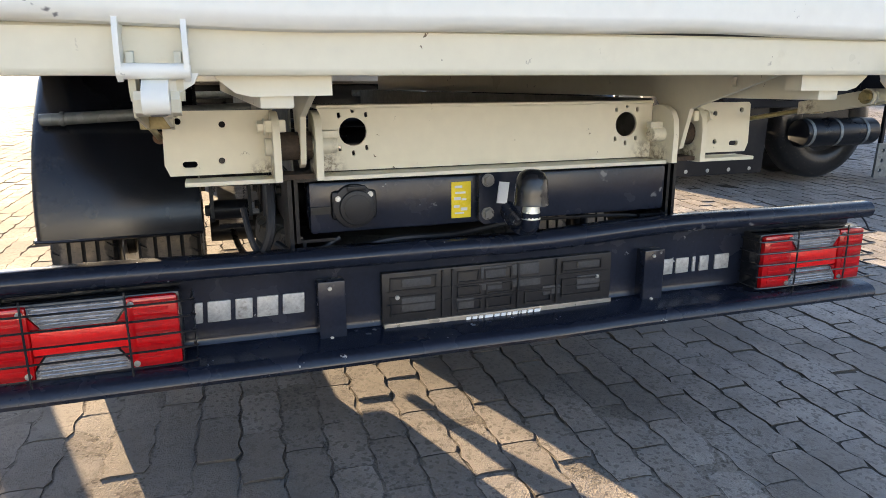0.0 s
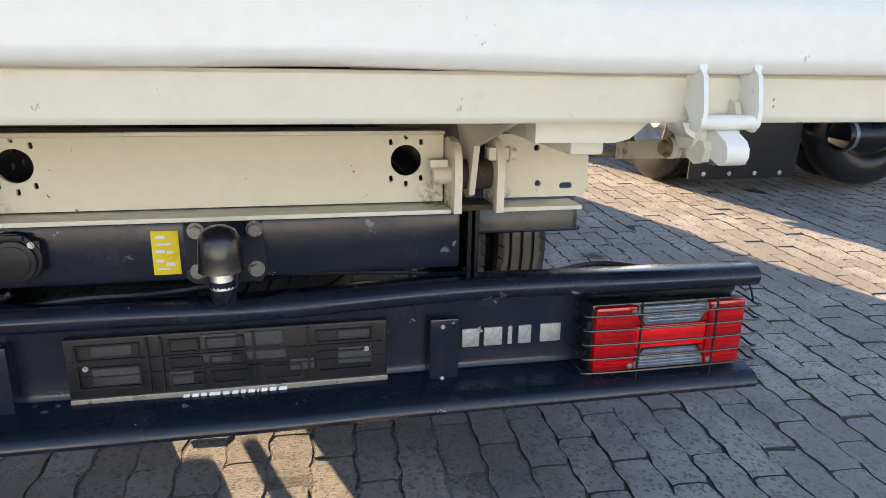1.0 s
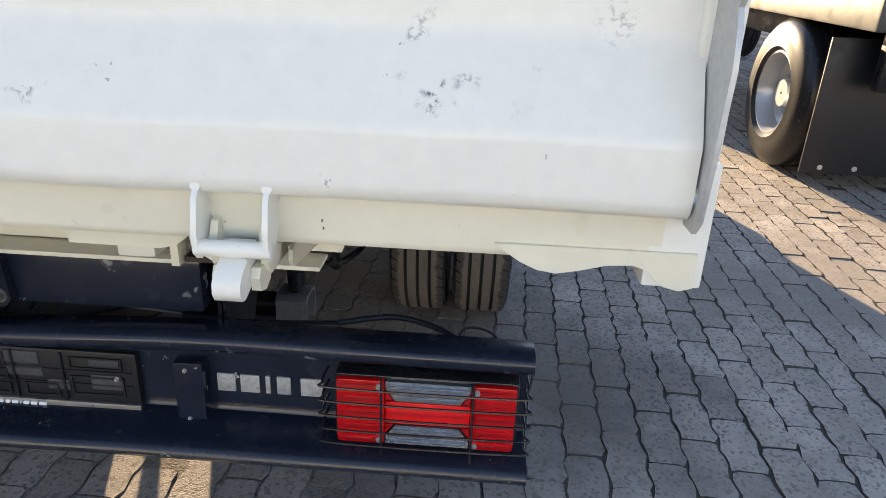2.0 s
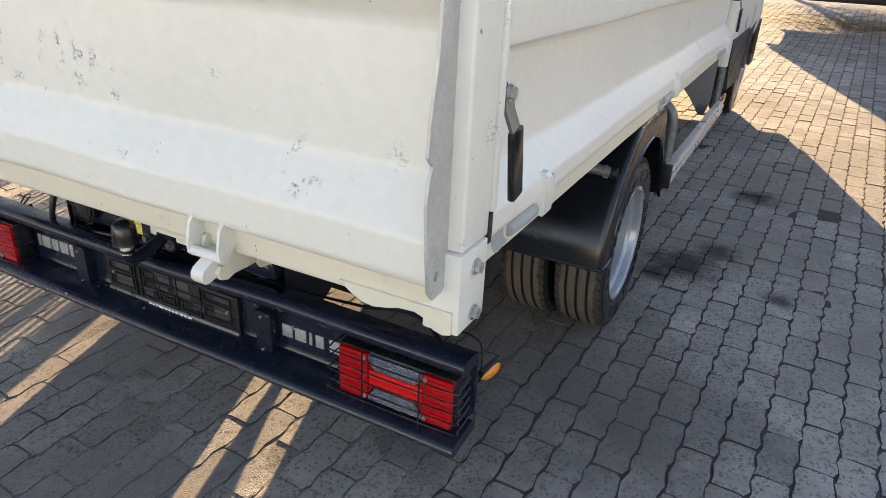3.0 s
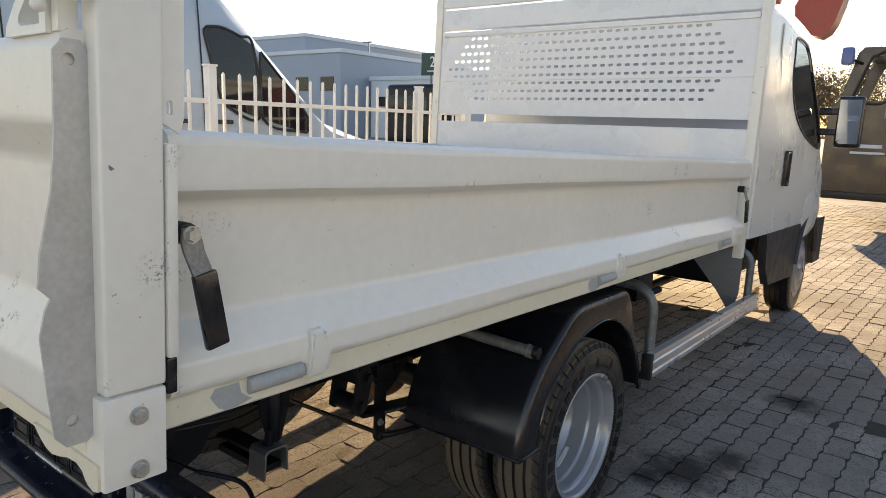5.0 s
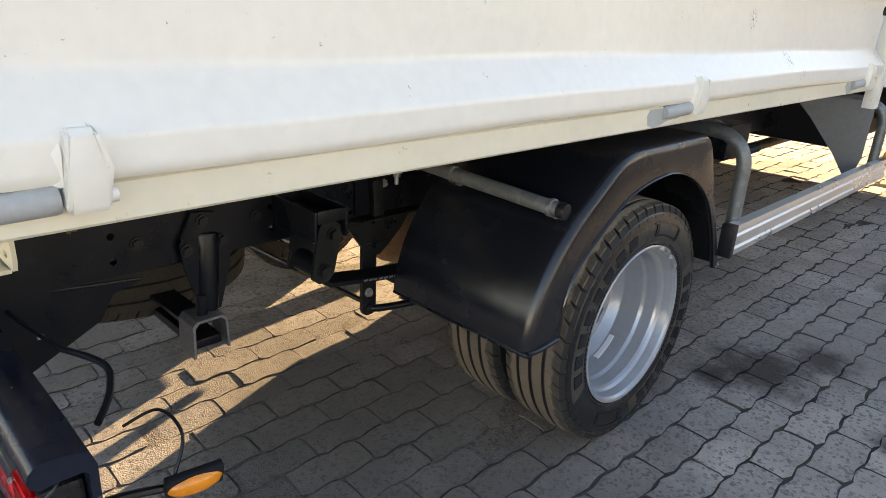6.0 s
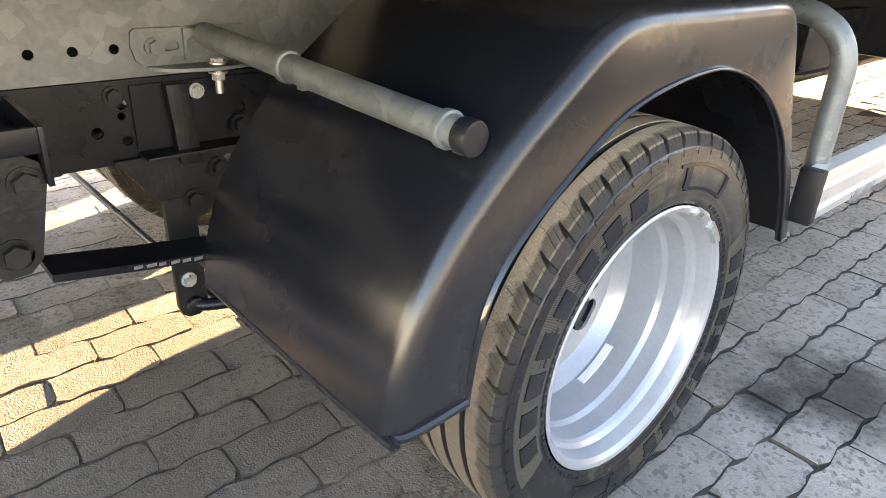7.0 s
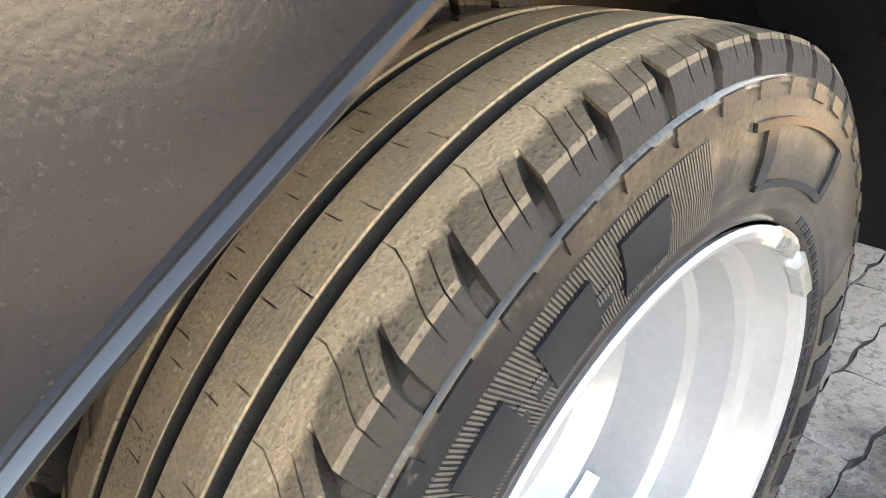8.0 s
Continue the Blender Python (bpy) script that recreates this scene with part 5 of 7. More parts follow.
def rear_rim():
    """Deep dish of a twin wheel: flange, barrel, and disc with slots."""
    bm = B()
    prof = [(0.0860, 0.222), (0.0900, 0.2335), (0.0945, 0.2350), (0.0965, 0.2315), (0.0940, 0.2255), (0.0860, 0.2200), (0.0700, 0.2165), (0.0620, 0.2150), (0.0540, 0.2085), (0.0460, 0.2050), (0.0200, 0.2035), (0.0120, 0.2020), (0.0020, 0.1965),
            (-0.0100, 0.1945), (-0.0480, 0.1930), (-0.0600, 0.1900), (-0.0720, 0.1820), (-0.0820, 0.1760), (-0.0900, 0.1690)]
    revolve(bm, prof, (0, 0, 0), 96)
    hs = [oval(0.128 * math.cos(a), 0.128 * math.sin(a), 0.034, 0.0185, a + math.pi / 2, 16) for a in (radians(-34 + 60 * k) for k in range(6))]
    plate(bm, circle(0, 0, 0.1692, 64), 0.006, lambda u, v, w: (-0.096 + w + 0.10 * max(0, 0.10 - math.hypot(u, v)), u, v), hs + [circle(0, 0, 0.055, 24)])
    revolve(bm, [(-0.09, 0.1692), (-0.0965, 0.21), (-0.0965, 0.235)], (0, 0, 0), 64)
    bmesh.ops.scale(bm, vec=(1, 1.027, 1.027), verts=bm.verts)
    return bm


T, S, M, HATCH, HATCH_B = tyre_meshes()
WHEEL_Y, WHEEL_R = 1.45, 0.360
first = None


def wheel(x, y, s, label, z=0.360):
    """One wheel; s = 1 with its dish to the right of the truck."""
    global first
    m = Matrix.Translation((x, y, z)) @ Matrix.Rotation(0 if s > 0 else math.pi, 4, 'Z')
    if first is None:
        rim = part("wheel", rear_rim(), RIM, truck, label, smooth=14)
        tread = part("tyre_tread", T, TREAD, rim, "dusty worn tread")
        wall = part("tyre_sidewall", S, WALLRUBBER, rim, "black tyre wall")
        marks = tagged(part("sidewall_marking", M, SIDEWALL_MARK, rim, "raised plain bars on the tyre wall"), kind="stuff")
        hatch = tagged(part("sidewall_hatching", HATCH, HATCHED, rim), kind="stuff")
        hatch_low = tagged(part("sidewall_hatching", HATCH_B, HATCHED, rim), kind="stuff")
        bm = B()
        for k in range(6):
            a = 2 * math.pi * (k + 0.15) / 6
            bolt(bm, (-0.088, 0.085 * math.cos(a), 0.085 * math.sin(a)), (1, 0, 0), 0.013, 0.018)
        nuts = tagged(part("wheel_nut", bm, DARKSTEEL, rim), kind="stuff")
        bm = rod(B(), (-0.12, 0, 0), (-0.05, 0, 0), 0.052, 28, bev=0.008)
        hub = part("hub", bm, DARKSTEEL, rim)
        first = (rim, tread, wall, marks, hatch, nuts, hub, hatch_low)
        rim.matrix_basis = m
        return rim
    rim = repeat(first[0], truck, m)
    tagged(rim, label)
    for o in first[1:]:
        repeat(o, rim)
    return rim


right_outer = wheel(0.903, WHEEL_Y, 1, "silver twin rear wheel with dusty tyre")
wheel(0.678, WHEEL_Y, -1, "inner twin rear wheel")
wheel(-0.988, WHEEL_Y, -1, "silver twin rear wheel")
wheel(-0.730, WHEEL_Y, 1, "inner twin rear wheel")
FRONT_Y, FRONT_Z = 5.55, 0.360 + 0.038 * 4.10
for s in (1, -1):
    fw = wheel(s * 0.885, FRONT_Y, -s, "front wheel with silver rim", FRONT_Z)
    for o in fw.children:
        if o.name.startswith("tyre_tread"):
            me = o.data.copy()
            me.materials.clear()
            me.materials.append(RUBBER)
            o.data = me
    bm = B()
    revolve(bm, [(-0.0985 + 0.004, 0.205), (-0.112, 0.185), (-0.112, 0.15), (-0.098, 0.12), (-0.125, 0.085), (-0.13, 0.02)], (0, 0, 0), 48)
    part("hub_cover", bm, RIM, fw)
# balance weights on the nearest rim
bm = B()
for a0, a1, r, x in ((36, 49, 0.2385, 0.0955), (56, 68, 0.2385, 0.0955)):
    rows = []
    for k in range(7):
        a = radians(a0 + (a1 - a0) * k / 6)
        rows.append([(x + dx, (r + dr) * math.cos(a), (r + dr) * math.sin(a)) for dx, dr in ((-0.006, -0.012), (0.004, -0.012), (0.006, -0.002), (0.002, 0.004), (-0.004, 0.002))])
    grid_loop(bm, rows)
part("balance_weight", bm, ZINC, right_outer, "clip-on balance weight")
bm = B()
rows = []
for k in range(9):
    a = radians(-73 + 29 * k / 8)
    rows.append([(-0.046 + dx, (0.1980 + dr) * math.cos(a), (0.1985 + dr) * math.sin(a)) for dx, dr in ((-0.008, 0.0), (0.008, 0.0), (0.008, -0.004), (-0.008, -0.004))])
grid_loop(bm, rows)
part("stick_weight", bm, PAPER, right_outer, "stick-on balance weight")
# axle, springs
part("rear_axle", rod(B(), (-0.60, WHEEL_Y, WHEEL_R + 0.02), (0.60, WHEEL_Y, WHEEL_R + 0.02), 0.05, 20), DARKSTEEL, truck)
bm = B()
bmesh.ops.create_uvsphere(bm, u_segments=20, v_segments=12, radius=0.16, matrix=Matrix.Translation((-0.05, WHEEL_Y, WHEEL_R + 0.03)) @ Matrix.Diagonal((0.9, 1, 1, 1)))
part("differential", bm, RUST, truck, "rusty brown axle casing")
for s in (1, -1):
    for k in range(3):
        bm = B()
        z = 0.470 - 0.014 * k
        y0, y1 = 0.70 + 0.20 * k, 2.20 - 0.2 * k
        rows = []
        for i in range(13):
            t = i / 12
            y = y0 + (y1 - y0) * t
            zz = z + 0.06 * (2 * (y - 1.45) / 1.5) ** 2
            rows.append([(s * 0.495, y, zz), (s * 0.565, y, zz), (s * 0.565, y, zz + 0.011), (s * 0.495, y, zz + 0.011)])
        part("leaf_spring", grid_loop(bm, rows), BLACK, truck, "black leaf spring")
    for k, w in enumerate((0.012, 0.014, 0.010, 0.013, 0.012, 0.013, 0.012, 0.014, 0.012)):
        y = 0.80 + k * 0.017
        z = 0.470 + 0.06 * (2 * (y - 1.45) / 1.5) ** 2
        part("print_bar", box(B(), s * 0.565, s * 0.5656, y, y + w, z + 0.003, z + 0.008), WORNSTEEL, truck)
    # shackle with two side plates
    sh = B()
    pts = [(0.662, 0.712), (0.690, 0.712), (0.710, 0.698), (0.714, 0.672), (0.692, 0.576), (0.676, 0.560), (0.650, 0.558), (0.632, 0.572), (0.634, 0.596), (0.650, 0.695)]
    shackle = part("spring_shackle", plate(sh, pts, 0.010, lambda u, v, w, s=s: (s * (0.575 + w), u, v)), DARKSTEEL, truck)
    part("shackle_plate", plate(B(), pts, 0.010, lambda u, v, w, s=s: (s * (0.475 + w), u, v)), DARKSTEEL, shackle)
    bolts("shackle_bolt", [(s * 0.585, 0.664, 0.589), (s * 0.585, 0.691, 0.676)], (s, 0, 0), 0.015, 0.011, DARKSTEEL, shackle)
    part("bolt_washer", rod(B(), (s * 0.584, 0.664, 0.589), (s * 0.588, 0.664, 0.589), 0.021, 18), DARKSTEEL, shackle)
    rod_bm = rod(B(), (s * 0.485, 0.664, 0.589), (s * 0.575, 0.664, 0.589), 0.028, 18)
    rod(rod_bm, (s * 0.425, 0.691, 0.676), (s * 0.575, 0.691, 0.676), 0.026, 18)
    part("shackle_bush", rod_bm, BLACK, shackle)
    # open-topped hanger channel that carries the shackle
    bm = box(B(), s * 0.425, s * 0.605, 0.625, 0.632, 0.672, 0.745, 0.002)
    box(bm, s * 0.425, s * 0.605, 0.712, 0.719, 0.672, 0.745, 0.002)
    box(bm, s * 0.598, s * 0.606, 0.632, 0.712, 0.715, 0.745, 0.002)
    box(bm, s * 0.425, s * 0.598, 0.632, 0.712, 0.712, 0.718, 0.001)
    part("shackle_hanger", bm, BLACK, truck)
    # three-bolt arm that carries the channel end
    ear = [(0.414, 0.740), (0.470, 0.735), (0.505, 0.668), (0.500, 0.610), (0.482, 0.540), (0.470, 0.498), (0.430, 0.500), (0.412, 0.545), (0.392, 0.610), (0.382, 0.668)]
    hanger = part("hanger_arm", plate(B(), ear, 0.010, lambda u, v, w, s=s: (s * (0.432 + w), u, v)), BLACK, truck)
    part("arm_web", rod(B(), (s * 0.428, 0.452, 0.688), (s * 0.442, 0.440, 0.502), 0.028, 18, r2=0.022, bev=0.008), BLACK, hanger)
    bolts("arm_bolt", [(s * 0.442, y, z) for y, z in ((0.438, 0.719), (0.398, 0.657), (0.483, 0.667))], (s, 0, 0), 0.011, 0.008, DARKSTEEL, hanger)
    # anti-roll bar link and its bar
    strap = [(0.894, 0.560), (0.944, 0.560), (0.946, 0.375)] + [(0.921 + 0.025 * math.cos(a), 0.360 - 0.022 * math.sin(a)) for a in (0.0, 0.6, 1.2, 1.94, 2.54, 3.14)] + [(0.896, 0.375)]
    link = part("anti_roll_link", plate(B(), strap, 0.012, lambda u, v, w, s=s: (s * (0.428 + w), u, v)), DARKSTEEL, truck)
    part("link_bolt", bolt(B(), (s * 0.440, 0.917, 0.412), (s, 0, 0), 0.010, 0.008), ZINC, link)
    part("link_bush", rod(B(), (s * 0.415, 0.921, 0.362), (s * 0.452, 0.921, 0.362), 0.016, 14, bev=0.003), DARKSTEEL, link)
    part("anti_roll_bar", sweep(B(), [(s * 0.44, 0.921, 0.362), (s * 0.465, 0.96, 0.362), (s * 0.50, 1.10, 0.365), (s * 0.52, 1.40, 0.375)], 0.011, 10), BLACK, truck)
    # bolted bracket with an upright rib and a tapering foot
    part("gusset", plate(B(), [(0.872, 0.742), (1.12, 0.742), (1.12, 0.640), (0.872, 0.646)], 0.005, lambda u, v, w, s=s: (s * (0.4265 + w), u, v), [circle(1.04, 0.69, 0.010, 12)]), BLACK, truck)
    part("gusset_lip", box(B(), s * 0.426, s * 0.470, 0.872, 1.12, 0.636, 0.641, 0.001), DARKSTEEL, truck)
    part("gusset_rib", slant(B(), s * 0.432, s * 0.452, 0.927, 0.961, 0.616, 0.742, 0.002, 0.01), DARKSTEEL, truck, "dusty upright rib")
    foot = [(0.832, 0.634), (1.07, 0.634), (1.035, 0.585), (0.985, 0.540), (0.958, 0.520), (0.925, 0.520), (0.900, 0.545)]
    part("gusset_foot", plate(B(), foot, 0.010, lambda u, v, w, s=s: (s * (0.428 + w), u, v), [circle(1.01, 0.61, 0.009, 10)]), DARKSTEEL, truck)
    bolts("gusset_bolt", [(s * 0.440, y, z) for y, z in ((0.943, 0.553), (0.990, 0.60), (1.035, 0.665))], (s, 0, 0), 0.013, 0.010, DARKSTEEL, truck)
    part("pale_bolt", bolt(B(), (s * 0.432, 0.970, 0.725), (s, 0, 0), 0.009, 0.007), ZINC, truck)
part("stay_rod", rod(B(), (-0.60, 0.995, 0.287), (0.425, 0.974, 0.335), 0.0085, 10), BLACK, truck)
# towing bracket under the rear: square tube with an upturned channel end
bm = B()
box(bm, 0.10, 0.445, 0.385, 0.445, 0.470, 0.480)
under = part("under_bracket", bm, BLACK, truck)
U = [(0.380, 0.405), (0.385, 0.405), (0.388, 0.480), (0.397, 0.491), (0.450, 0.492), (0.460, 0.483), (0.464, 0.412), (0.469, 0.412), (0.466, 0.488), (0.455, 0.498), (0.392, 0.497), (0.382, 0.486)]
part("channel_end", plate(B(), U, 0.075, lambda u, v, w: (0.405 + w, u, v)), WORNSTEEL, under, "worn steel channel end")
part("hanger_bolt", rod(B(), (0.445, 0.42, 0.495), (0.445, 0.425, 0.545), 0.014, 12), BLACK, under)
part("cross_bar", box(B(), -0.40, 0.46, 0.392, 0.458, 0.418, 0.440, 0.003), BLACK, under)

# spare wheel slung under the frame
spare = repeat(first[0], truck, Matrix.Translation((-0.12, 0.43, 0.51)) @ Matrix.Rotation(math.pi / 2, 4, 'Y'))
tagged(spare, "dirty spare wheel slung under the chassis")
for o in first[1:5]:
    me = o.data.copy()
    me.materials.clear()
    me.materials.append(MUDDY)
    piece = new(o.name.split(".")[0], me)
    piece.parent = spare
    if o is not first[1] and o is not first[2]:
        tagged(piece, kind="stuff")

# mudguards
OUT = [(0.893, 0.470), (0.894, 0.489), (0.899, 0.536), (0.932, 0.629), (0.982, 0.707), (1.05, 0.775), (1.101, 0.813), (1.193, 0.885), (1.24, 0.902), (1.647, 0.904), (1.668, 0.895), (1.684, 0.868), (1.745, 0.740), (1.830, 0.590), (1.885, 0.490), (1.905, 0.450)]
ARCH = [(1.004, 0.478), (1.009, 0.536), (1.026, 0.612), (1.066, 0.664), (1.105, 0.695), (1.141, 0.722), (1.193, 0.759), (1.23, 0.783), (1.28, 0.80), (1.36, 0.815), (1.45, 0.822), (1.55, 0.80), (1.644, 0.752), (1.72, 0.687), (1.80, 0.57), (1.835, 0.49), (1.848, 0.452)]


def along(pts, n):
    """n + 1 points at even steps along a polyline."""
    d = [0.0]
    for a, b in zip(pts, pts[1:]):
        d.append(d[-1] + math.dist(a, b))
    out = []
    for k in range(n + 1):
        t = d[-1] * k / n
        i = max(j for j in range(len(d) - 1) if d[j] <= t + 1e-9)
        f = (t - d[i]) / (d[i + 1] - d[i])
        out.append((pts[i][0] + f * (pts[i + 1][0] - pts[i][0]), pts[i][1] + f * (pts[i + 1][1] - pts[i][1])))
    return out


GN = 72
outer = along(OUT, GN)
arch = along(ARCH, GN)


def soften(pts, times):
    for _ in range(times):
        pts = [pts[0]] + [tuple((a + 2 * b + c) / 4 for a, b, c in zip(pts[i - 1], pts[i], pts[i + 1])) for i in range(1, GN)] + [pts[-1]]
    return pts


outer, arch = soften(outer, 3), soften(arch, 6)
RIGHT_GUARD, LEFT_GUARD = (1.0, 0.0), (1.155, 0.04)    # height factor, distance further out
for s in (1, -1):
    rows = []
    grow, wide = RIGHT_GUARD if s > 0 else LEFT_GUARD
    taller = lambda pts: [(y - (grow - 1) * 0.3 * max(0, 1.15 - y), 0.47 + (z - 0.47) * grow + 0.4 * wide) for y, z in pts]
    outer_s, arch_s = taller(outer), taller(arch)
    for (oy, oz), (ay, az) in zip(outer_s, arch_s):
        v = Vector((ay - oy, az - oz))
        d = v.normalized() if v.length > 1e-6 else Vector((1, 0))
        at = lambda k: (oy + d.x * k, oz + d.y * k)
        rad = min(0.026, v.length * 0.45)
        row = [(s * (0.575 + wide), oy, oz), (s * (1.030 + wide - rad), oy, oz)]
        for q in range(1, 5):
            a = q * math.pi / 8
            py, pz = at(rad * (1 - math.cos(a)))
            row.append((s * (1.030 + wide - rad + rad * math.sin(a)), py, pz))
        row.append((s * (1.030 + wide), ay, az))
        row.append((s * (1.022 + wide), ay + d.x * 0.003, az + d.y * 0.003))
        py, pz = at(rad + 0.004)
        row.append((s * (1.022 + wide), py, pz))
        py, pz = at(0.008)
        row += [(s * (1.022 + wide - rad), py, pz), (s * (0.575 + wide), py, pz)]
        rows.append(row)
    guard = part("mudguard", grid_loop(B(), rows), GUARD, truck, "glossy black moulded plastic mudguard")
    lip = []
    for (oy, oz), (ay, az) in zip(outer_s, arch_s):
        d = Vector((ay - oy, az - oz)).normalized()
        lip.append([(s * (1.030 + wide + e), ay + d.x * k, az + d.y * k) for e, k in ((-0.002, -0.0030), (-0.0006, -0.0028), (0.0042, 0.0000), (0.0050, 0.0010), (0.0048, 0.0028), (0.0032, 0.0044), (-0.002, 0.0046))])
    part("arch_bead", grid_loop(B(), lip), BEAD, guard, "shiny rolled arch edge")
    oy, oz = outer_s[0]
    part("edge_bead", sweep(B(), [(s * (0.575 + wide), oy + 0.004, oz), (s * (0.99 + wide), oy + 0.004, oz), (s * (1.024 + wide), oy + 0.012, oz + 0.003), (s * (1.032 + wide), oy + 0.04, oz + 0.004), (s * (1.032 + wide), arch_s[0][0], arch_s[0][1])], 0.006, 8), GUARD, guard)
    part("guard_screw", bolt(B(), (s * (1.020 + wide), 1.90, 0.447 + 0.4 * wide), (0, 1, -0.3), 0.006, 0.006), ZINC, guard)
    # support tube with clamps
    lift, reach = (0.0, 0.985) if s > 0 else (0.045, 1.04)
    bm = rod(B(), (s * 0.44, 0.990, 0.809 + lift), (s * reach, 1.015, 0.782 + lift), 0.0180, 24)
    tube = part("guard_tube", bm, GALV, truck, "galvanised mudguard support tube")
    if s > 0:
        part("tube_cap", rod(B(), (s * 0.985, 1.015, 0.782), (s * 1.007, 1.016, 0.7815), 0.0195, 24, bev=0.004), PLASTIC, tube)
    for f in (0.42, 0.965 if s > 0 else 0.90):
        c = Vector((s * (0.44 + (reach - 0.44) * f), 0.990 + 0.025 * f, 0.809 + lift - 0.027 * f))
        bm = rod(B(), c - Vector((0.006, 0, 0)), c + Vector((0.006, 0, 0)), 0.0215, 24, bev=0.002)
        box(bm, c.x - 0.008, c.x + 0.008, c.y + 0.015, c.y + 0.10, c.z - 0.032, c.z - 0.026, 0.001)
        part("tube_clamp", bm, GALV, tube)
    bm = B()
    plate(bm, [(0.886, 0.815), (0.884, 0.795), (0.889, 0.776), (0.900, 0.766), (1.060, 0.766), (1.060, 0.820), (0.892, 0.820)], 0.005, lambda u, v, w, s=s: (s * (0.421 + w), u, v), [oval(0.928, 0.793, 0.027, 0.0065, 0, 16)])
    shelf = [(0.905, 0.421), (1.085, 0.421), (1.085, 0.440), (1.055, 0.468), (0.985, 0.476), (0.930, 0.462), (0.908, 0.440)]
    plate(bm, shelf, 0.005, lambda u, v, w, s=s: (s * v, u, 0.761 + w))
    flange = part("tube_flange", bm, GALV, tube, "slotted galvanised angle plate")
    bm = plate(B(), [(0.960, 0.818), (0.960, 0.772), (1.012, 0.772), (1.030, 0.785), (1.030, 0.818)], 0.007, lambda u, v, w, s=s: (s * (0.4265 + w), u, v), [oval(0.986, 0.793, 0.019, 0.0065, 0, 16)])
    part("slot_plate", bm, GALV, flange)
    bolts("flange_bolt", [(s * x, y, z) for x, y, z in ((0.426, 0.918, 0.793), (0.4335, 0.978, 0.793))], (s, 0, 0), 0.011, 0.008, GALV, flange)
    for x, y in ((0.4255, 0.918), (0.433, 0.978)):
        part("washer", rod(B(), (s * x, y, 0.793), (s * (x + 0.002), y, 0.793), 0.014, 18), GALV, flange)
    bm = rod(B(), (s * 0.452, 1.000, 0.766), (s * 0.452, 1.000, 0.722), 0.0065, 10)
    bolt(bm, (s * 0.452, 1.000, 0.756), (0, 0, -1), 0.011, 0.010)
    bolt(bm, (s * 0.452, 1.000, 0.767), (0, 0, 1), 0.011, 0.006)
    part("flange_stud", bm, ZINC, flange)
    # side under-run rail on the right, a bare bent hoop on the left
    prof = [(1.020, 0.482), (1.050, 0.480), (1.052, 0.500), (1.046, 0.506), (1.046, 0.514), (1.053, 0.520), (1.053, 0.545), (1.047, 0.551), (1.047, 0.559), (1.053, 0.565), (1.051, 0.583), (1.020, 0.585)]
    hoop = lambda y, s=s, foot=0.50: sweep(B(), [(s * 1.010, y, foot), (s * 1.010, y, 0.70), (s * 1.005, y - 0.005, 0.79), (s * 0.96, y - 0.01, 0.845), (s * 0.86, y - 0.01, 0.862), (s * 0.42, y - 0.01, 0.865)], 0.023, 14)
    if s < 0:
        part("guard_hoop", hoop(3.43, foot=0.60), GALV, truck, "bent galvanised tube bracket")
        # added left rail, set low to shape the sunlit strip on the ground
        low = [(p, 0.395 + (q - 0.482) * 0.68) for p, q in prof]
        part("side_guard_rail", pressed_panel(low, 2.35, 3.60, 20, lambda u, p, q, s=s: (s * p, u, q), 0.0012), ALU, truck, "ribbed aluminium side guard rail")
        continue
    rail = part("side_guard_rail", pressed_panel(prof, 1.925, 3.80, 30, lambda u, p, q, s=s: (s * p, u, q), 0.0012), ALU, truck, "ribbed aluminium side guard rail")
    part("rail_cap", box(B(), s * 1.012, s * 1.057, 1.900, 1.927, 0.477, 0.588, 0.004), PLASTIC, rail, "black plastic end cap")
    for y in (1.985, 3.67):
        part("guard_hoop", hoop(y), GALV, rail, "bent galvanised tube bracket")
    bm = B()
    bmesh.ops.create_uvsphere(bm, u_segments=14, v_segments=8, radius=1, matrix=Matrix.Translation((s * 1.05, 3.73, 0.605)) @ Matrix.Diagonal((0.012, 0.035, 0.02, 1)))
    part("side_marker", bm, AMBER, rail, "amber side marker lamp")
# right side shield by the far hoop, tank and exhaust under the middle
bm = plate(B(), [(0.60, 0.87), (0.99, 0.87), (0.99, 0.60), (0.965, 0.50), (0.93, 0.50), (0.86, 0.60), (0.72, 0.76)], 0.006, lambda u, v, w: (u, 3.52 + w + 0.10 * (u - 0.8) ** 2, v))
part("grey_shield", bm, GREYPLASTIC, truck, "grey plastic spray shield")
bm = plate(B(), [(-0.66, 0.87), (-1.045, 0.87), (-1.040, 0.74), (-1.028, 0.66), (-1.000, 0.606), (-0.988, 0.606), (-0.958, 0.68), (-0.92, 0.74), (-0.80, 0.80)], 0.006, lambda u, v, w: (u, 3.40 + w, v))
part("grey_shield", bm, GREYPLASTIC, truck, "grey plastic spray shield")
# added tank, its rear and lower edges set to cut off the sun strip
part("fuel_tank", box(B(), -0.78, -0.44, 3.20, 4.3, 0.472, 0.80, 0.05, seg=3), PLASTIC, truck)
# added box that blocks the sun and bounds the lit streak below
part("tool_box", box(B(), -1.0, -0.80, 1.95, 2.52, 0.400, 0.80, 0.02, seg=3), PLASTIC, truck, "black box added to shade the ground under the truck")
part("battery_box", box(B(), 0.44, 0.74, 2.50, 2.72, 0.66, 0.80, 0.01), BLACK, truck)
part("air_hose", sweep(B(), [(0.45, 2.55, 0.66), (0.62, 2.75, 0.63), (0.70, 2.95, 0.66)], 0.02, 8), BLACK, truck)
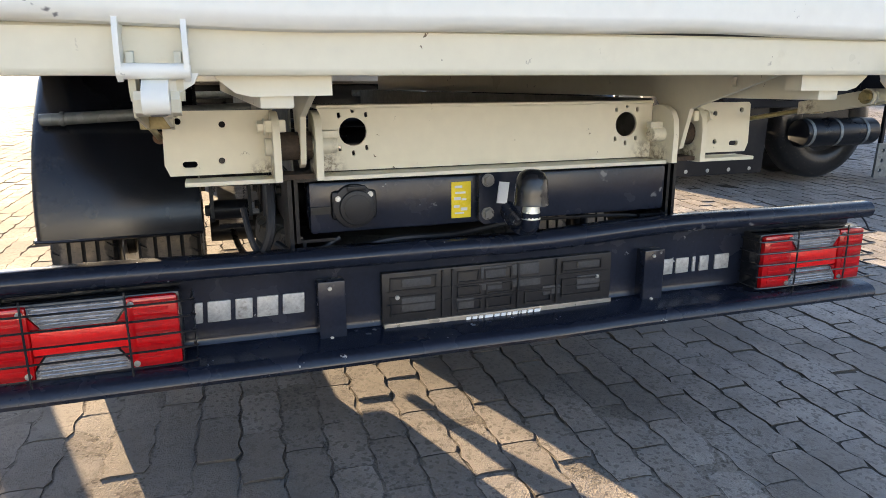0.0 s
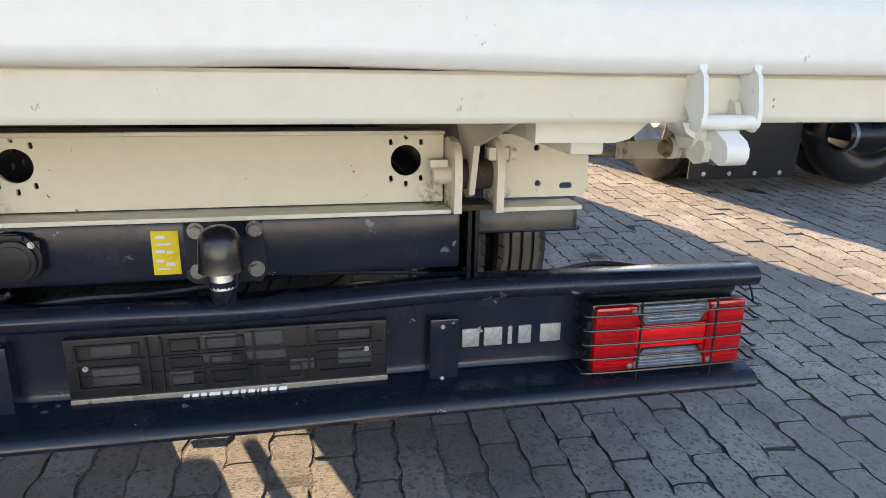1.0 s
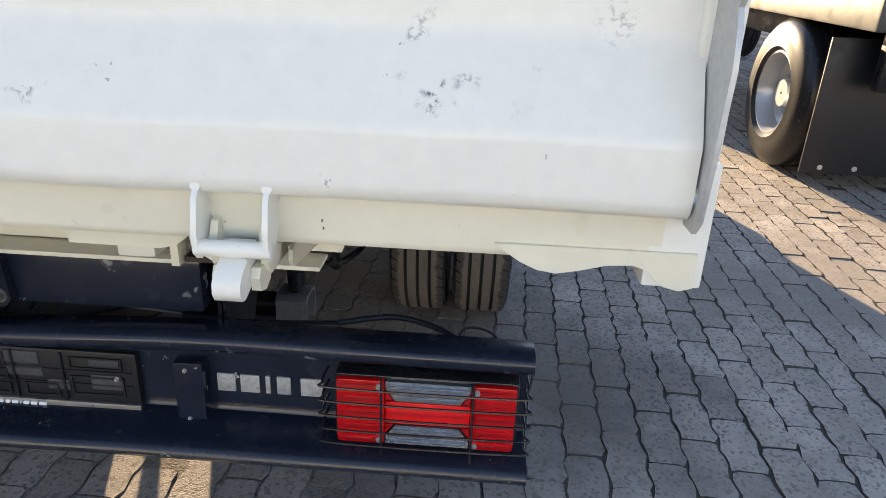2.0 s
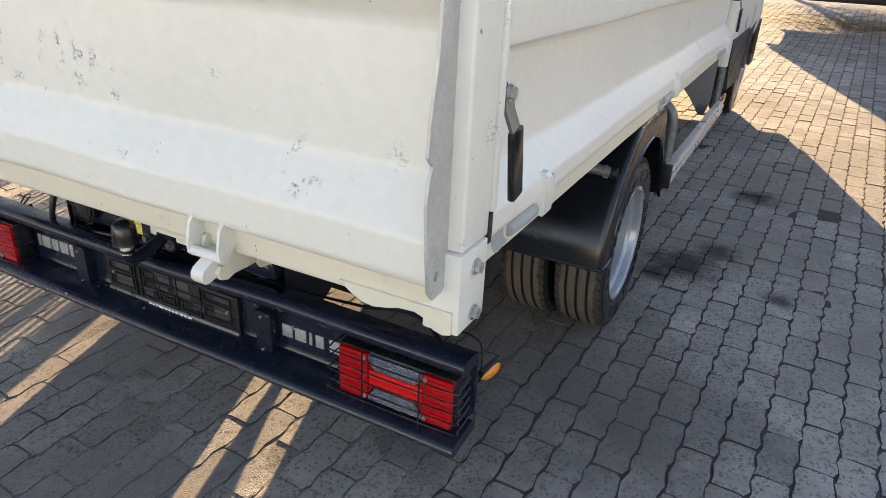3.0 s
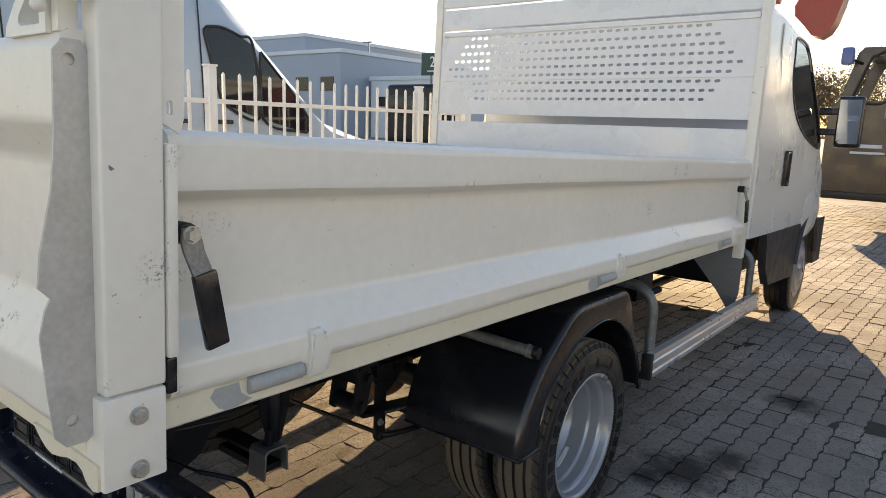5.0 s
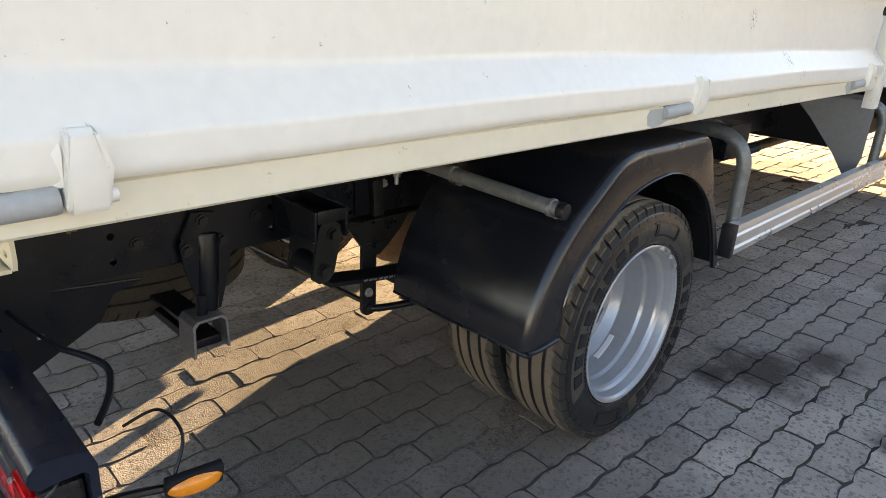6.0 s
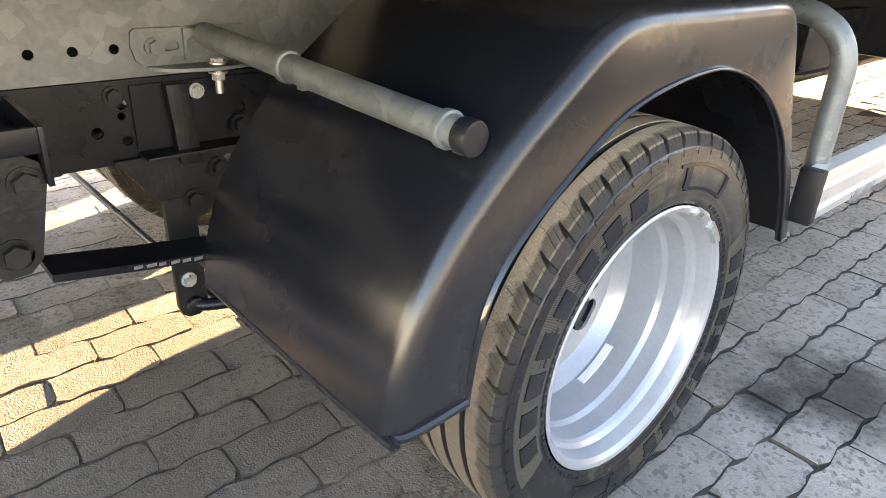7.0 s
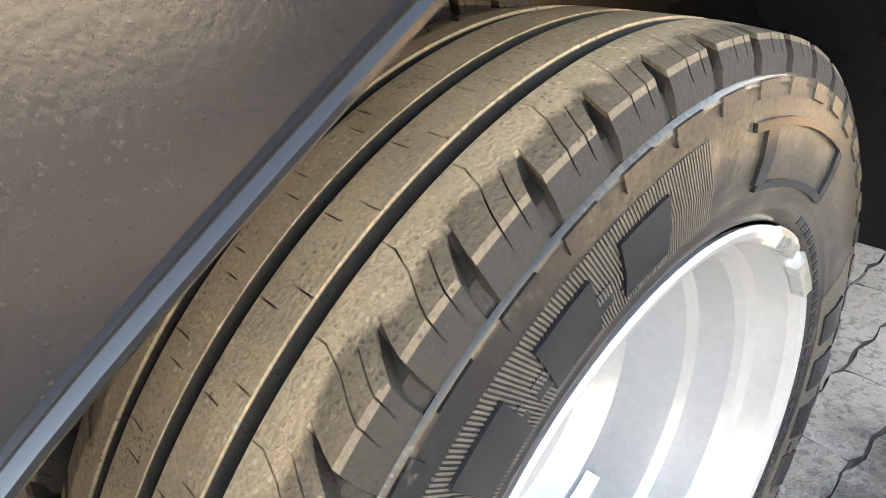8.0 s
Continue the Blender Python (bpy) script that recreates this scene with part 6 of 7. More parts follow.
part("exhaust_pipe", sweep(B(), [(0.25, 5.0, 0.46), (0.27, 3.2, 0.46), (0.22, 2.2, 0.52), (0.22, 1.9, 0.60), (0.22, 1.0, 0.62), (0.10, 0.75, 0.58)], 0.032, 12), DARKSTEEL, truck)
part("prop_shaft", rod(B(), (0.0, 1.6, 0.42), (0.0, 5.0, 0.55), 0.04, 14), DARKSTEEL, truck)

# cab
def cab_section(y, w, zt, zb, crown):
    """Half-round upper body section at y: width w at the belt, height zt."""
    pts = []
    for s, rng in ((1, range(0, 13)), (-1, range(12, -1, -1))):
        for k in rng:
            t = k / 12
            z = zb + (zt - zb) * t
            tuck = 0.0 if z < 1.45 else (z - 1.45) * 0.11
            x = w - tuck * w
            if t > 0.9:
                x -= crown * ((t - 0.9) / 0.1) ** 2
            pts.append((s * x, y, z))
    return pts


cab_rows = [cab_section(y, w, zt, zb, c) for y, w, zt, zb, c in (
    (3.50, 0.97, 2.36, 0.95, 0.14), (3.54, 1.005, 2.44, 0.94, 0.12), (4.3, 1.005, 2.49, 0.935, 0.13), (4.85, 1.005, 2.44, 0.935, 0.15), (5.08, 1.005, 2.35, 0.935, 0.16),
    (5.35, 1.005, 2.05, 0.935, 0.14), (5.62, 1.005, 1.74, 0.935, 0.13), (5.85, 1.00, 1.46, 0.935, 0.12), (6.15, 0.98, 1.34, 0.93, 0.14), (6.38, 0.92, 1.20, 0.72, 0.16), (6.48, 0.84, 1.05, 0.70, 0.2))]
part("cab_body", grid_loop(B(), cab_rows), CABWHITE, truck, "white cab body")
for s in (1, -1):
    # lower cladding with the front wheel arch
    clad = [(4.02, 0.935), (4.10, 0.70), (4.25, 0.56), (5.14, 0.52)] + [(FRONT_Y + 0.42 * math.cos(radians(a)), 0.58 + 0.44 * math.sin(radians(a))) for a in range(176, 0, -12)] + [(6.05, 0.52), (6.40, 0.52), (6.40, 0.935)]
    cl = part("lower_cladding", plate(B(), clad, 0.05, lambda u, v, w, s=s: (s * (0.96 + w), u, v)), CABGREY, truck, "dark grey lower cab cladding")
    lipring = [(s * 1.014, FRONT_Y + 0.42 * math.cos(radians(a)), 0.58 + 0.44 * math.sin(radians(a))) for a in range(176, 0, -12)]
    part("arch_lip", sweep(B(), lipring, 0.02, 8), CABGREY, cl)
    # door with window and handle
    win = [(4.46, 1.88), (4.45, 2.00), (4.52, 2.16), (4.60, 2.28), (5.02, 2.27), (5.26, 2.06), (5.52, 1.76), (5.60, 1.60), (5.56, 1.545), (5.30, 1.555), (4.95, 1.61), (4.70, 1.68), (4.54, 1.77)]
    tuckx = lambda z: 1.008 - max(0, z - 1.45) * 0.11
    door = part("cab_door", plate(B(), [(4.12, 0.95), (4.12, 2.16), (4.20, 2.32), (5.06, 2.31), (5.45, 1.90), (5.66, 1.60), (5.66, 1.20), (5.40, 1.04), (5.05, 0.95)], 0.008, lambda u, v, w, s=s: (s * (tuckx(v) + w), u, v), [win]), CABWHITE, truck, "white cab door with dark window")
    pane = part("door_window", plate(B(), win, 0.004, lambda u, v, w, s=s: (s * (tuckx(v) + w), u, v)), DARKGLASS, door, "dark side window glass")
    part("window_surround", sweep(B(), [(s * (tuckx(v) + 0.006), u, v) for u, v in win + win[:1]], 0.011, 6), PLASTIC, door, "black window surround")
    hnd = box(B(), s * 1.008, s * 1.030, 4.26, 4.40, 1.25, 1.49, 0.020, seg=3)
    part("door_handle", hnd, GLOSS_BLACK, door, "black upright door handle")
    mirror = part("door_mirror", box(B(), s * 1.13, s * 1.31, 5.36, 5.48, 1.55, 1.95, 0.03, seg=3), GLOSS_BLACK, truck, "large black door mirror on two arms")
    for z in (1.64, 1.80):
        part("mirror_arm", box(B(), s * 1.0, s * 1.20, 5.38, 5.44, z, z + 0.06, 0.01), GLOSS_BLACK, mirror)
    bm = box(B(), s * 1.145, s * 1.295, 5.348, 5.356, 1.58, 1.92, 0.0)
    bmesh.ops.rotate(bm, cent=(s * 1.22, 5.352, 1.75), matrix=Matrix.Rotation(radians(4), 3, 'X'), verts=bm.verts)
    part("mirror_glass", bm, MIRROR, mirror, "mirror glass")
part("cab_underside", box(B(), -0.72, 0.72, 4.0, 5.2, 0.55, 0.93, 0.02), BLACK, truck)
part("rear_bulkhead", box(B(), -0.93, 0.93, 3.478, 3.496, 1.05, 2.30, 0.008), CLAD, truck, "grey cab rear wall")
part("front_bumper", box(B(), -0.95, 0.95, 6.1, 6.52, 0.46, 0.76, 0.05, seg=3), CABGREY, truck)
for s in (1, -1):
    # wing bulge over the front wheel
    bm = B()
    bmesh.ops.create_uvsphere(bm, u_segments=28, v_segments=16, radius=1.0, matrix=Matrix.Translation((s * 0.955, FRONT_Y + 0.02, 1.02)) @ Matrix.Diagonal((0.085, 0.56, 0.24, 1)))
    part("front_wing", bm, CABWHITE, truck, "white bulged front wing")


# ---- surroundings ----
# white picket fence behind the truck
F0, F1 = Vector((-2.28, -3.11, 0)), Vector((-2.914, 5.97, 0))


def fence():
    th = thing("picket_fence", "white painted steel picket fence with pointed bars", "fence")
    d = (F1 - F0)
    ln = d.length
    d.normalize()
    turn = Matrix.Rotation(math.atan2(d.y, d.x), 4, 'Z')
    top = lambda t: 1.823
    for t0 in (0.0, 2.727, 5.453, 8.17):
        p = F0 + d * t0
        bm = B()
        box(bm, -0.035, 0.035, -0.035, 0.035, 0, top(t0) + 0.04, 0.004, Matrix.Translation(p) @ turn)
        box(bm, -0.042, 0.042, -0.042, 0.042, top(t0) + 0.04, top(t0) + 0.055, 0.003, Matrix.Translation(p) @ turn)
        part("fence_post", bm, FENCE, th)
    gate = Matrix.Translation(F1) @ turn
    bm = box(B(), -0.07, 0.07, -0.07, 0.07, 0, 1.95, 0.006, gate)
    box(bm, -0.078, 0.078, -0.078, 0.078, 1.95, 1.97, 0.004, gate)
    part("gate_post", bm, FENCE, th, "stout white gate post")
    for frac in (0.16, 0.88):
        bm = B()
        a, b = F0.copy(), F1.copy()
        a.z, b.z = top(0) * frac + 0.0, top(ln) * frac
        m = Matrix.Translation((a + b) / 2) @ (b - a).to_track_quat('X', 'Z').to_matrix().to_4x4()
        box(bm, -ln / 2, ln / 2, -0.015, 0.015, -0.018, 0.018, 0.003, m)
        part("fence_rail", bm, FENCE, th)
    pick = None
    t = 0.08
    while t < ln - 0.05:
        if min(abs(t - q) for q in (0.0, 2.727, 5.453, 8.17)) > 0.05:
            p = F0 + d * t
            m = Matrix.Translation((p.x, p.y, 0)) @ turn @ Matrix.Diagonal((1, 1, top(t) / 1.8, 1))
            if pick is None:
                bm = box(B(), -0.0098, 0.0098, -0.0098, 0.0098, 0.06, 1.79)
                vs = [bm.verts.new((x, y, z)) for x, y, z in ((-0.0098, -0.0098, 1.79), (0.0098, -0.0098, 1.79), (0.0098, 0.0098, 1.79), (-0.0098, 0.0098, 1.79), (0.0, 0.0, 1.808))]
                for k in range(4):
                    bm.faces.new((vs[k], vs[(k + 1) % 4], vs[4]))
                pick = part("picket", bm, FENCE, th, smooth=0)
                pick.matrix_basis = m
            else:
                repeat(pick, th, m)
        t += 0.157
    return th


fence()


def van(x, y, z, name="panel_van", label="white high-roof panel van parked behind the fence"):
    """A high-roof van, nose along +y; x is the plane of its right side, y its rear."""
    th = thing(name, label, "van", at=(0, 0, 0))
    W, H = 2.05, 2.95
    def sec(yy, zt, inset, zb=0.42):
        pts = []
        for s in (1, -1):
            r = range(0, 11) if s > 0 else range(10, -1, -1)
            for k in r:
                t = k / 10
                zz = zb + (zt - zb) * t
                xx = -inset - max(0, zz - 1.2) ** 1.5 * 0.045 - (0.16 * max(0, (t - 0.86) / 0.14) ** 2)
                pts.append((x + xx if s > 0 else x - W - xx, yy, z + zz))
        return pts
    rows = [sec(y + a, h, i) for a, h, i in ((0, H - 0.06, 0.05), (0.08, H, 0.0), (3.3, H, 0.0), (3.85, H - 0.03, 0.0), (4.29, H - 0.10, 0.005), (4.51, 2.77, 0.01), (4.81, 2.50, 0.015), (5.23, 2.12, 0.02), (5.55, 1.83, 0.03), (5.80, 1.58, 0.04), (6.0, 1.44, 0.05), (6.4, 1.32, 0.05), (6.8, 1.22, 0.07), (7.0, 1.08, 0.12), (7.08, 0.85, 0.20))]
    body = part("van_body", grid_loop(B(), rows), VANWHITE, th)
    offx = lambda v: x + 0.004 - max(0, v - 1.2) ** 1.5 * 0.045
    win = [(4.40, 1.62), (4.36, 1.75), (4.24, 2.28), (4.25, 2.37), (4.30, 2.395), (4.46, 2.40), (4.66, 2.34), (4.82, 2.26), (4.86, 1.48)]
    quarter = [(4.92, 2.20), (4.92, 1.47), (5.46, 1.34), (5.56, 1.36), (5.58, 1.48), (5.34, 1.78), (5.10, 2.02)]
    part("side_window", plate(B(), win, 0.004, lambda u, v, w: (offx(v) + w, y + u, z + v)), DARKGLASS, th, "dark cab side window")
    part("quarter_window", plate(B(), quarter, 0.004, lambda u, v, w: (offx(v) + w, y + u, z + v)), DARKGLASS, th, "dark front quarter window")
    for pane in (win, quarter):
        part("window_seal", sweep(B(), [(offx(v) + 0.003, y + u, z + v) for u, v in pane + pane[:1]], 0.016, 6), PLASTIC, th)
    part("slide_rail", box(B(), offx(1.6), offx(1.6) + 0.012, y + 0.7, y + 2.36, z + 1.575, z + 1.605, 0.003), PLASTIC, th, "dark sliding door rail")

    for u in (2.37, 4.17):
        bm = B()
        rows2 = [[(offx(v) - 0.002, y + u, z + v), (offx(v) - 0.002, y + u + 0.014, z + v), (offx(v) + 0.003, y + u + 0.014, z + v), (offx(v) + 0.003, y + u, z + v)] for v in (0.5, 1.0, 1.3, 1.6, 1.9, 2.2, 2.5, 2.75)]
        part("panel_gap", grid_loop(bm, rows2), PLASTIC, th)
    for u in (3.78, 4.29):
        part("van_handle", box(B(), offx(1.2), offx(1.2) + 0.03, y + u, y + u + 0.21, z + 1.41, z + 1.455, 0.01), GLOSS_BLACK, th)
    bm = B()
    rows2 = [[(offx(2.35) + 0.001, y + u, z + 2.43), (offx(2.43) + 0.005, y + u, z + 2.436), (offx(2.43) + 0.001, y + u, z + 2.442)] for u in (2.44, 2.9, 3.4, 3.85)]
    part("roof_seam", grid_loop(bm, rows2), CLAD, th)
    for u in (1.1, 5.1):
        bm = B()
        revolve(bm, [(-0.25, 0.2), (-0.25, 0.33), (-0.02, 0.33), (0.0, 0.31), (0.0, 0.20), (-0.04, 0.12), (-0.04, 0.01)], (x, y + u, z + 0.33), 36)
        part("van_wheel", bm, RUBBER, th)
        bm = B()
        revolve(bm, [(-0.25, 0.2), (-0.25, 0.33), (-0.02, 0.33), (0.0, 0.31), (0.0, 0.20), (-0.04, 0.12), (-0.04, 0.01)], (x - W + 0.25, y + u, z + 0.33), 36)
        part("van_wheel", bm, RUBBER, th)
    return th


van(-4.3, -0.84, 0.0)


# truck parked on the other side, seen under the bed
def neighbour():
    th = thing("parked_lorry", "dark lorry chassis with large tyres parked alongside", "lorry", at=(-0.15, -0.70, -0.06))
    def big_wheel(x, y, w=0.25, R=0.50):
        bm = B()
        revolve(bm, [(0.0, 0.28), (-0.03, 0.31), (-0.02, 0.36), (-0.015, 0.44), (0.02, 0.485), (0.05, R), (0.10, R), (0.105, R - 0.012), (0.115, R - 0.012), (0.12, R), (0.16, R), (0.165, R - 0.012), (0.175, R - 0.012), (0.18, R), (w - 0.05, R), (w - 0.02, 0.485), (w, 0.42), (w, 0.28)], (x, y, R + 0.06), 72)
        t = part("lorry_tyre", bm, RUBBER, th, "dark lorry tyre")
        bm = B()
        revolve(bm, [(0.0, 0.28), (-0.008, 0.285), (-0.01, 0.27), (0.03, 0.25), (0.10, 0.23), (0.13, 0.18), (0.12, 0.10), (0.05, 0.09), (0.05, 0.01)], (x, y, R + 0.06), 48)
        part("lorry_rim", bm, RIM, t)
    for x in (3.05, 3.31, 4.62, 4.92):
        big_wheel(x, 4.55)
    for x in (3.12, 4.92):
        big_wheel(x, 10.9)
    bm = box(B(), 3.02, 3.90, 3.86, 3.875, 0.19, 1.0, 0.004)
    flap = part("mud_flap", bm, PLASTIC, th, "black rubber mud flap")
    bolts("flap_bolt", [(3.14 + 0.21 * k, 3.86, 0.23) for k in range(4)], (0, -1, 0), 0.012, 0.004, ZINC, flap)
    bm = B()
    revolve(bm, [(-0.12, 0.03), (-0.10, 0.26), (-0.13, 0.30), (-0.14, 0.40), (-0.11, 0.475), (-0.07, 0.50), (0.07, 0.50), (0.11, 0.475), (0.14, 0.40), (0.13, 0.28), (0.05, 0.03)], (0, 0, 0), 64)
    bmesh.ops.transform(bm, matrix=Matrix.Translation((4.58, 4.02, 0.60)) @ Matrix.Rotation(math.pi / 2, 4, 'Z'), verts=bm.verts)
    part("spare_wheel", bm, RUBBER, th, "dark spare wheel slung upright behind the axle")
    part("lorry_frame", box(B(), 3.65, 3.75, 3.4, 10.4, 0.80, 1.05, 0.01), BLACK, th)
    part("lorry_frame", box(B(), 4.55, 4.65, 3.4, 10.4, 0.80, 1.05, 0.01), BLACK, th)
    part("lorry_axle", rod(B(), (3.3, 4.55, 0.5), (4.9, 4.55, 0.5), 0.09, 16), DARKSTEEL, th)
    part("lorry_bed", box(B(), 3.05, 5.48, 3.5, 8.0, 1.06, 1.24, 0.02), CABGREY, th, "low dark lorry platform")
    part("rear_frame_beam", box(B(), 3.2, 5.1, 3.6, 3.68, 0.74, 1.05, 0.01), BLACK, th)
    bm = B()
    rod(bm, (4.12, 3.75, 0.52), (4.90, 3.75, 0.52), 0.115, 24, bev=0.02)
    tank = part("air_tank", bm, BLACK, th, "black air tank with steel straps")
    for x in (4.16, 4.45, 4.74):
        part("tank_strap", rod(B(), (x, 3.75, 0.52), (x + 0.03, 3.75, 0.52), 0.119, 24), GALV, tank)
    bm = plate(B(), [(4.92, 0.13), (5.42, 0.13), (5.42, 0.42), (4.92, 0.42)], 0.02, lambda u, v, w: (u, 3.65 + w, v), [circle(4.98 + 0.095 * k, 0.19 + 0.085 * j, 0.018, 10) for k in range(5) for j in range(3)])
    part("perforated_step", bm, GALV, th)
    part("step_hanger", box(B(), 4.96, 4.99, 3.67, 3.70, 0.40, 0.90, 0.004), BLACK, th)
    part("step_hanger", box(B(), 5.35, 5.38, 3.67, 3.70, 0.40, 0.90, 0.004), BLACK, th)
    part("fuel_tank", box(B(), 4.70, 5.22, 5.5, 7.4, 0.42, 1.02, 0.06, seg=3), DARKSTEEL, th, "dark lorry fuel tank")
    bm = B()
    bmesh.ops.create_uvsphere(bm, u_segments=16, v_segments=8, radius=1, matrix=Matrix.Translation((4.533, 3.592, 0.755)) @ Matrix.Diagonal((0.035, 0.014, 0.022, 1)))
    part("marker_lamp", bm, AMBER, th, "small amber marker lamp")
    part("lorry_cab", box(B(), 3.05, 5.25, 10.2, 12.1, 0.9, 3.0, 0.12, seg=3), REDPAINT, th)
    return th


neighbour()


# red crane lorry and its grab ahead
def crane():
    th = thing("crane_lorry", "dark lorry with red loading crane", "lorry")
    side = [(0.05, 0.50), (0.05, 1.90), (0.20, 2.10), (0.38, 2.84), (0.46, 2.92), (2.60, 2.92), (2.60, 0.50)]
    win_a = [(0.36, 2.08), (0.40, 2.22), (0.56, 2.70), (0.63, 2.78), (0.85, 2.80), (0.85, 2.06)]
    win_b = [(1.02, 1.96), (1.02, 2.78), (1.90, 2.78), (1.90, 1.90), (1.10, 1.88)]
    cab = part("crane_cab", plate(B(), side, 0.06, lambda u, v, w: (u, 12.40 + w, v), [win_a, win_b]), DARKCAB, th, "dark lorry cab side")
    part("cab_far_side", plate(B(), side, 0.06, lambda u, v, w: (u, 14.50 + w, v), [win_a, win_b]), DARKCAB, th)
    part("cab_roof", box(B(), 0.42, 2.60, 12.46, 14.50, 2.84, 2.92, 0.02), DARKCAB, th)
    part("cab_floor", box(B(), 0.06, 2.60, 12.46, 14.50, 0.55, 1.25, 0.02), PLASTIC, th)
    part("cab_seat", box(B(), 1.15, 1.60, 12.8, 13.4, 1.25, 2.30, 0.08, seg=3), DARKCAB, th)
    part("steering_column", rod(B(), (0.45, 13.0, 1.3), (0.72, 13.0, 2.05), 0.05, 10), PLASTIC, th)
    part("dashboard", box(B(), 0.22, 0.62, 12.5, 14.4, 1.25, 2.02, 0.06, seg=3), CLADLIGHT, th)
    for name, pts in (("cab_window", win_a), ("cab_window", win_b)):
        part("window_frame", sweep(B(), [(u, 12.395, v) for u, v in pts + pts[:1]], 0.022, 6), PLASTIC, cab)
    part("cab_pillar", box(B(), 0.86, 0.98, 12.37, 12.41, 1.78, 2.82, 0.015), mat("blue_grey_plastic", (0.25, 0.30, 0.40), 0.35), cab, "blue-grey door pillar")
    part("cab_step", box(B(), 0.30, 0.90, 12.32, 12.42, 1.30, 1.36, 0.01), CLADLIGHT, cab)
    part("cab_step", box(B(), 0.45, 0.95, 12.32, 12.42, 1.20, 1.24, 0.01), CLADLIGHT, cab)
    part("crane_body", box(B(), 2.65, 5.8, 12.42, 14.5, 0.60, 2.25, 0.06), DARKCAB, th, "dark grey lorry body")
    part("body_sill", box(B(), 0.10, 5.8, 12.36, 12.44, 0.43, 0.56, 0.02), PLASTIC, th)
    bm = grid_loop(B(), [[(x0, 12.55, z), (x1, 12.55, z), (x1, 12.95, z), (x0, 12.95, z)] for x0, x1, z in ((1.02, 1.60, 2.90), (0.83, 1.45, 3.50), (0.70, 1.25, 3.92), (0.70, 1.22, 4.05), (0.58, 1.05, 4.26), (0.30, 0.72, 5.0), (0.0, 0.36, 5.7))])
    bmesh.ops.bevel(bm, geom=[e for e in bm.edges if e.calc_face_angle(0) > 0.9], offset=0.03, segments=2, affect='EDGES')
    part("crane_column", bm, REDPAINT, th, "red crane column", smooth=30)
    part("crane_ram", rod(B(), (0.93, 12.42, 2.9), (0.97, 12.42, 3.5), 0.035, 12), ZINC, th)
    part("crane_hose", sweep(B(), [(0.42, 12.4, 4.24), (0.50, 12.35, 4.14), (0.60, 12.4, 4.12), (0.68, 12.5, 4.18)], 0.014, 8), PLASTIC, th)
    for x in (3.4, 5.0):
        for y in (12.50, 14.1):
            bm = B()
            revolve(bm, [(-0.15, 0.2), (-0.15, 0.42), (-0.11, 0.5), (0.11, 0.5), (0.15, 0.42), (0.15, 0.2), (0.05, 0.01)], (0, 0, 0), 36)
            bmesh.ops.transform(bm, matrix=Matrix.Translation((x, y, 0.5)) @ Matrix.Rotation(math.pi / 2, 4, 'Z'), verts=bm.verts)
            part("crane_wheel", bm, RUBBER, th)
    grab = [(-0.62, 3.60), (-0.54, 3.78), (-0.16, 3.97), (-0.05, 4.14), (0.02, 4.10), (0.13, 3.96), (0.08, 3.60), (0.0, 3.31), (-0.08, 3.16), (-0.20, 3.08), (-0.32, 3.12), (-0.45, 3.28), (-0.60, 3.44)]
    part("grab_shell", plate(B(), grab, 0.5, lambda u, v, w: (u, 12.15 + w, v)), REDPAINT, th, "red clamshell grab")
    part("grab_arm", rod(B(), (-0.45, 12.4, 3.7), (-0.80, 12.4, 5.0), 0.06, 10), REDPAINT, th)
    part("grab_arm", box(B(), -1.22, -0.90, 12.3, 12.5, 3.70, 5.2, 0.03), REDPAINT, th)
    part("grab_arm", rod(B(), (-1.0, 12.4, 5.1), (0.2, 12.75, 5.6), 0.12, 12), REDPAINT, th)
    part("front_mirror", box(B(), 0.17, 0.36, 12.05, 12.20, 2.62, 2.90, 0.05), BLUEPAINT, th, "blue mirror housing")
    part("mirror_stalk", rod(B(), (0.30, 12.15, 2.72), (0.45, 12.40, 2.66), 0.025, 8), PLASTIC, th)
    return th


crane()


def building(name, x0, x1, y0, y1, h, material, label, bands=3, doors=0):
    th = thing(name, label, "building")
    part("hall_wall", box(B(), x0, x1, y0, y1, 0, h, 0.02), material, th)
    part("roof_edge", box(B(), x0 - 0.15, x1 + 0.15, y0 - 0.15, y1 + 0.15, h, h + 0.35, 0.03), CLADLIGHT, th)
    n = max(3, int((x1 - x0) / 3))
    for k in range(n):
        a = x0 + (x1 - x0) * (k + 0.25) / n
        part("hall_window", box(B(), a, a + (x1 - x0) / n * 0.5, y0 - 0.06, y0 + 0.02, h * 0.55, h * 0.72), GLOSS_BLACK, th)
    for k in range(doors):
        a = x0 + (x1 - x0) * (k + 0.3) / max(doors, 1)
        part("hall_door", box(B(), a, a + 3.0, y0 - 0.08, y0 + 0.02, 0, 3.2), CLAD, th)
    return th


building("warehouse", -62, -41.8, 41, 60, 7.2, CLAD, "grey-blue metal clad warehouse", doors=3)
building("office_block", -72, -52.2, 46, 70, 9.6, CLAD, "tall grey-blue office block")
building("low_hall", -41.0, -22, 44, 60, 5.0, CLADLIGHT, "long low pale industrial hall", doors=3)
building("far_hall", 14, 60, 70, 90, 6.5, CLADLIGHT, "pale metal hall far away")


# two unseen pale halls, added to throw warm sunlight back at the truck
building("rear_hall", -60, 60, -65, -45, 7.0, CLADLIGHT, "unseen pale hall behind the yard, added to bounce warm light")
building("side_hall", 30, 46, -30, 40, 7.5, CLADLIGHT, "unseen pale hall beside the yard, added to bounce warm light")


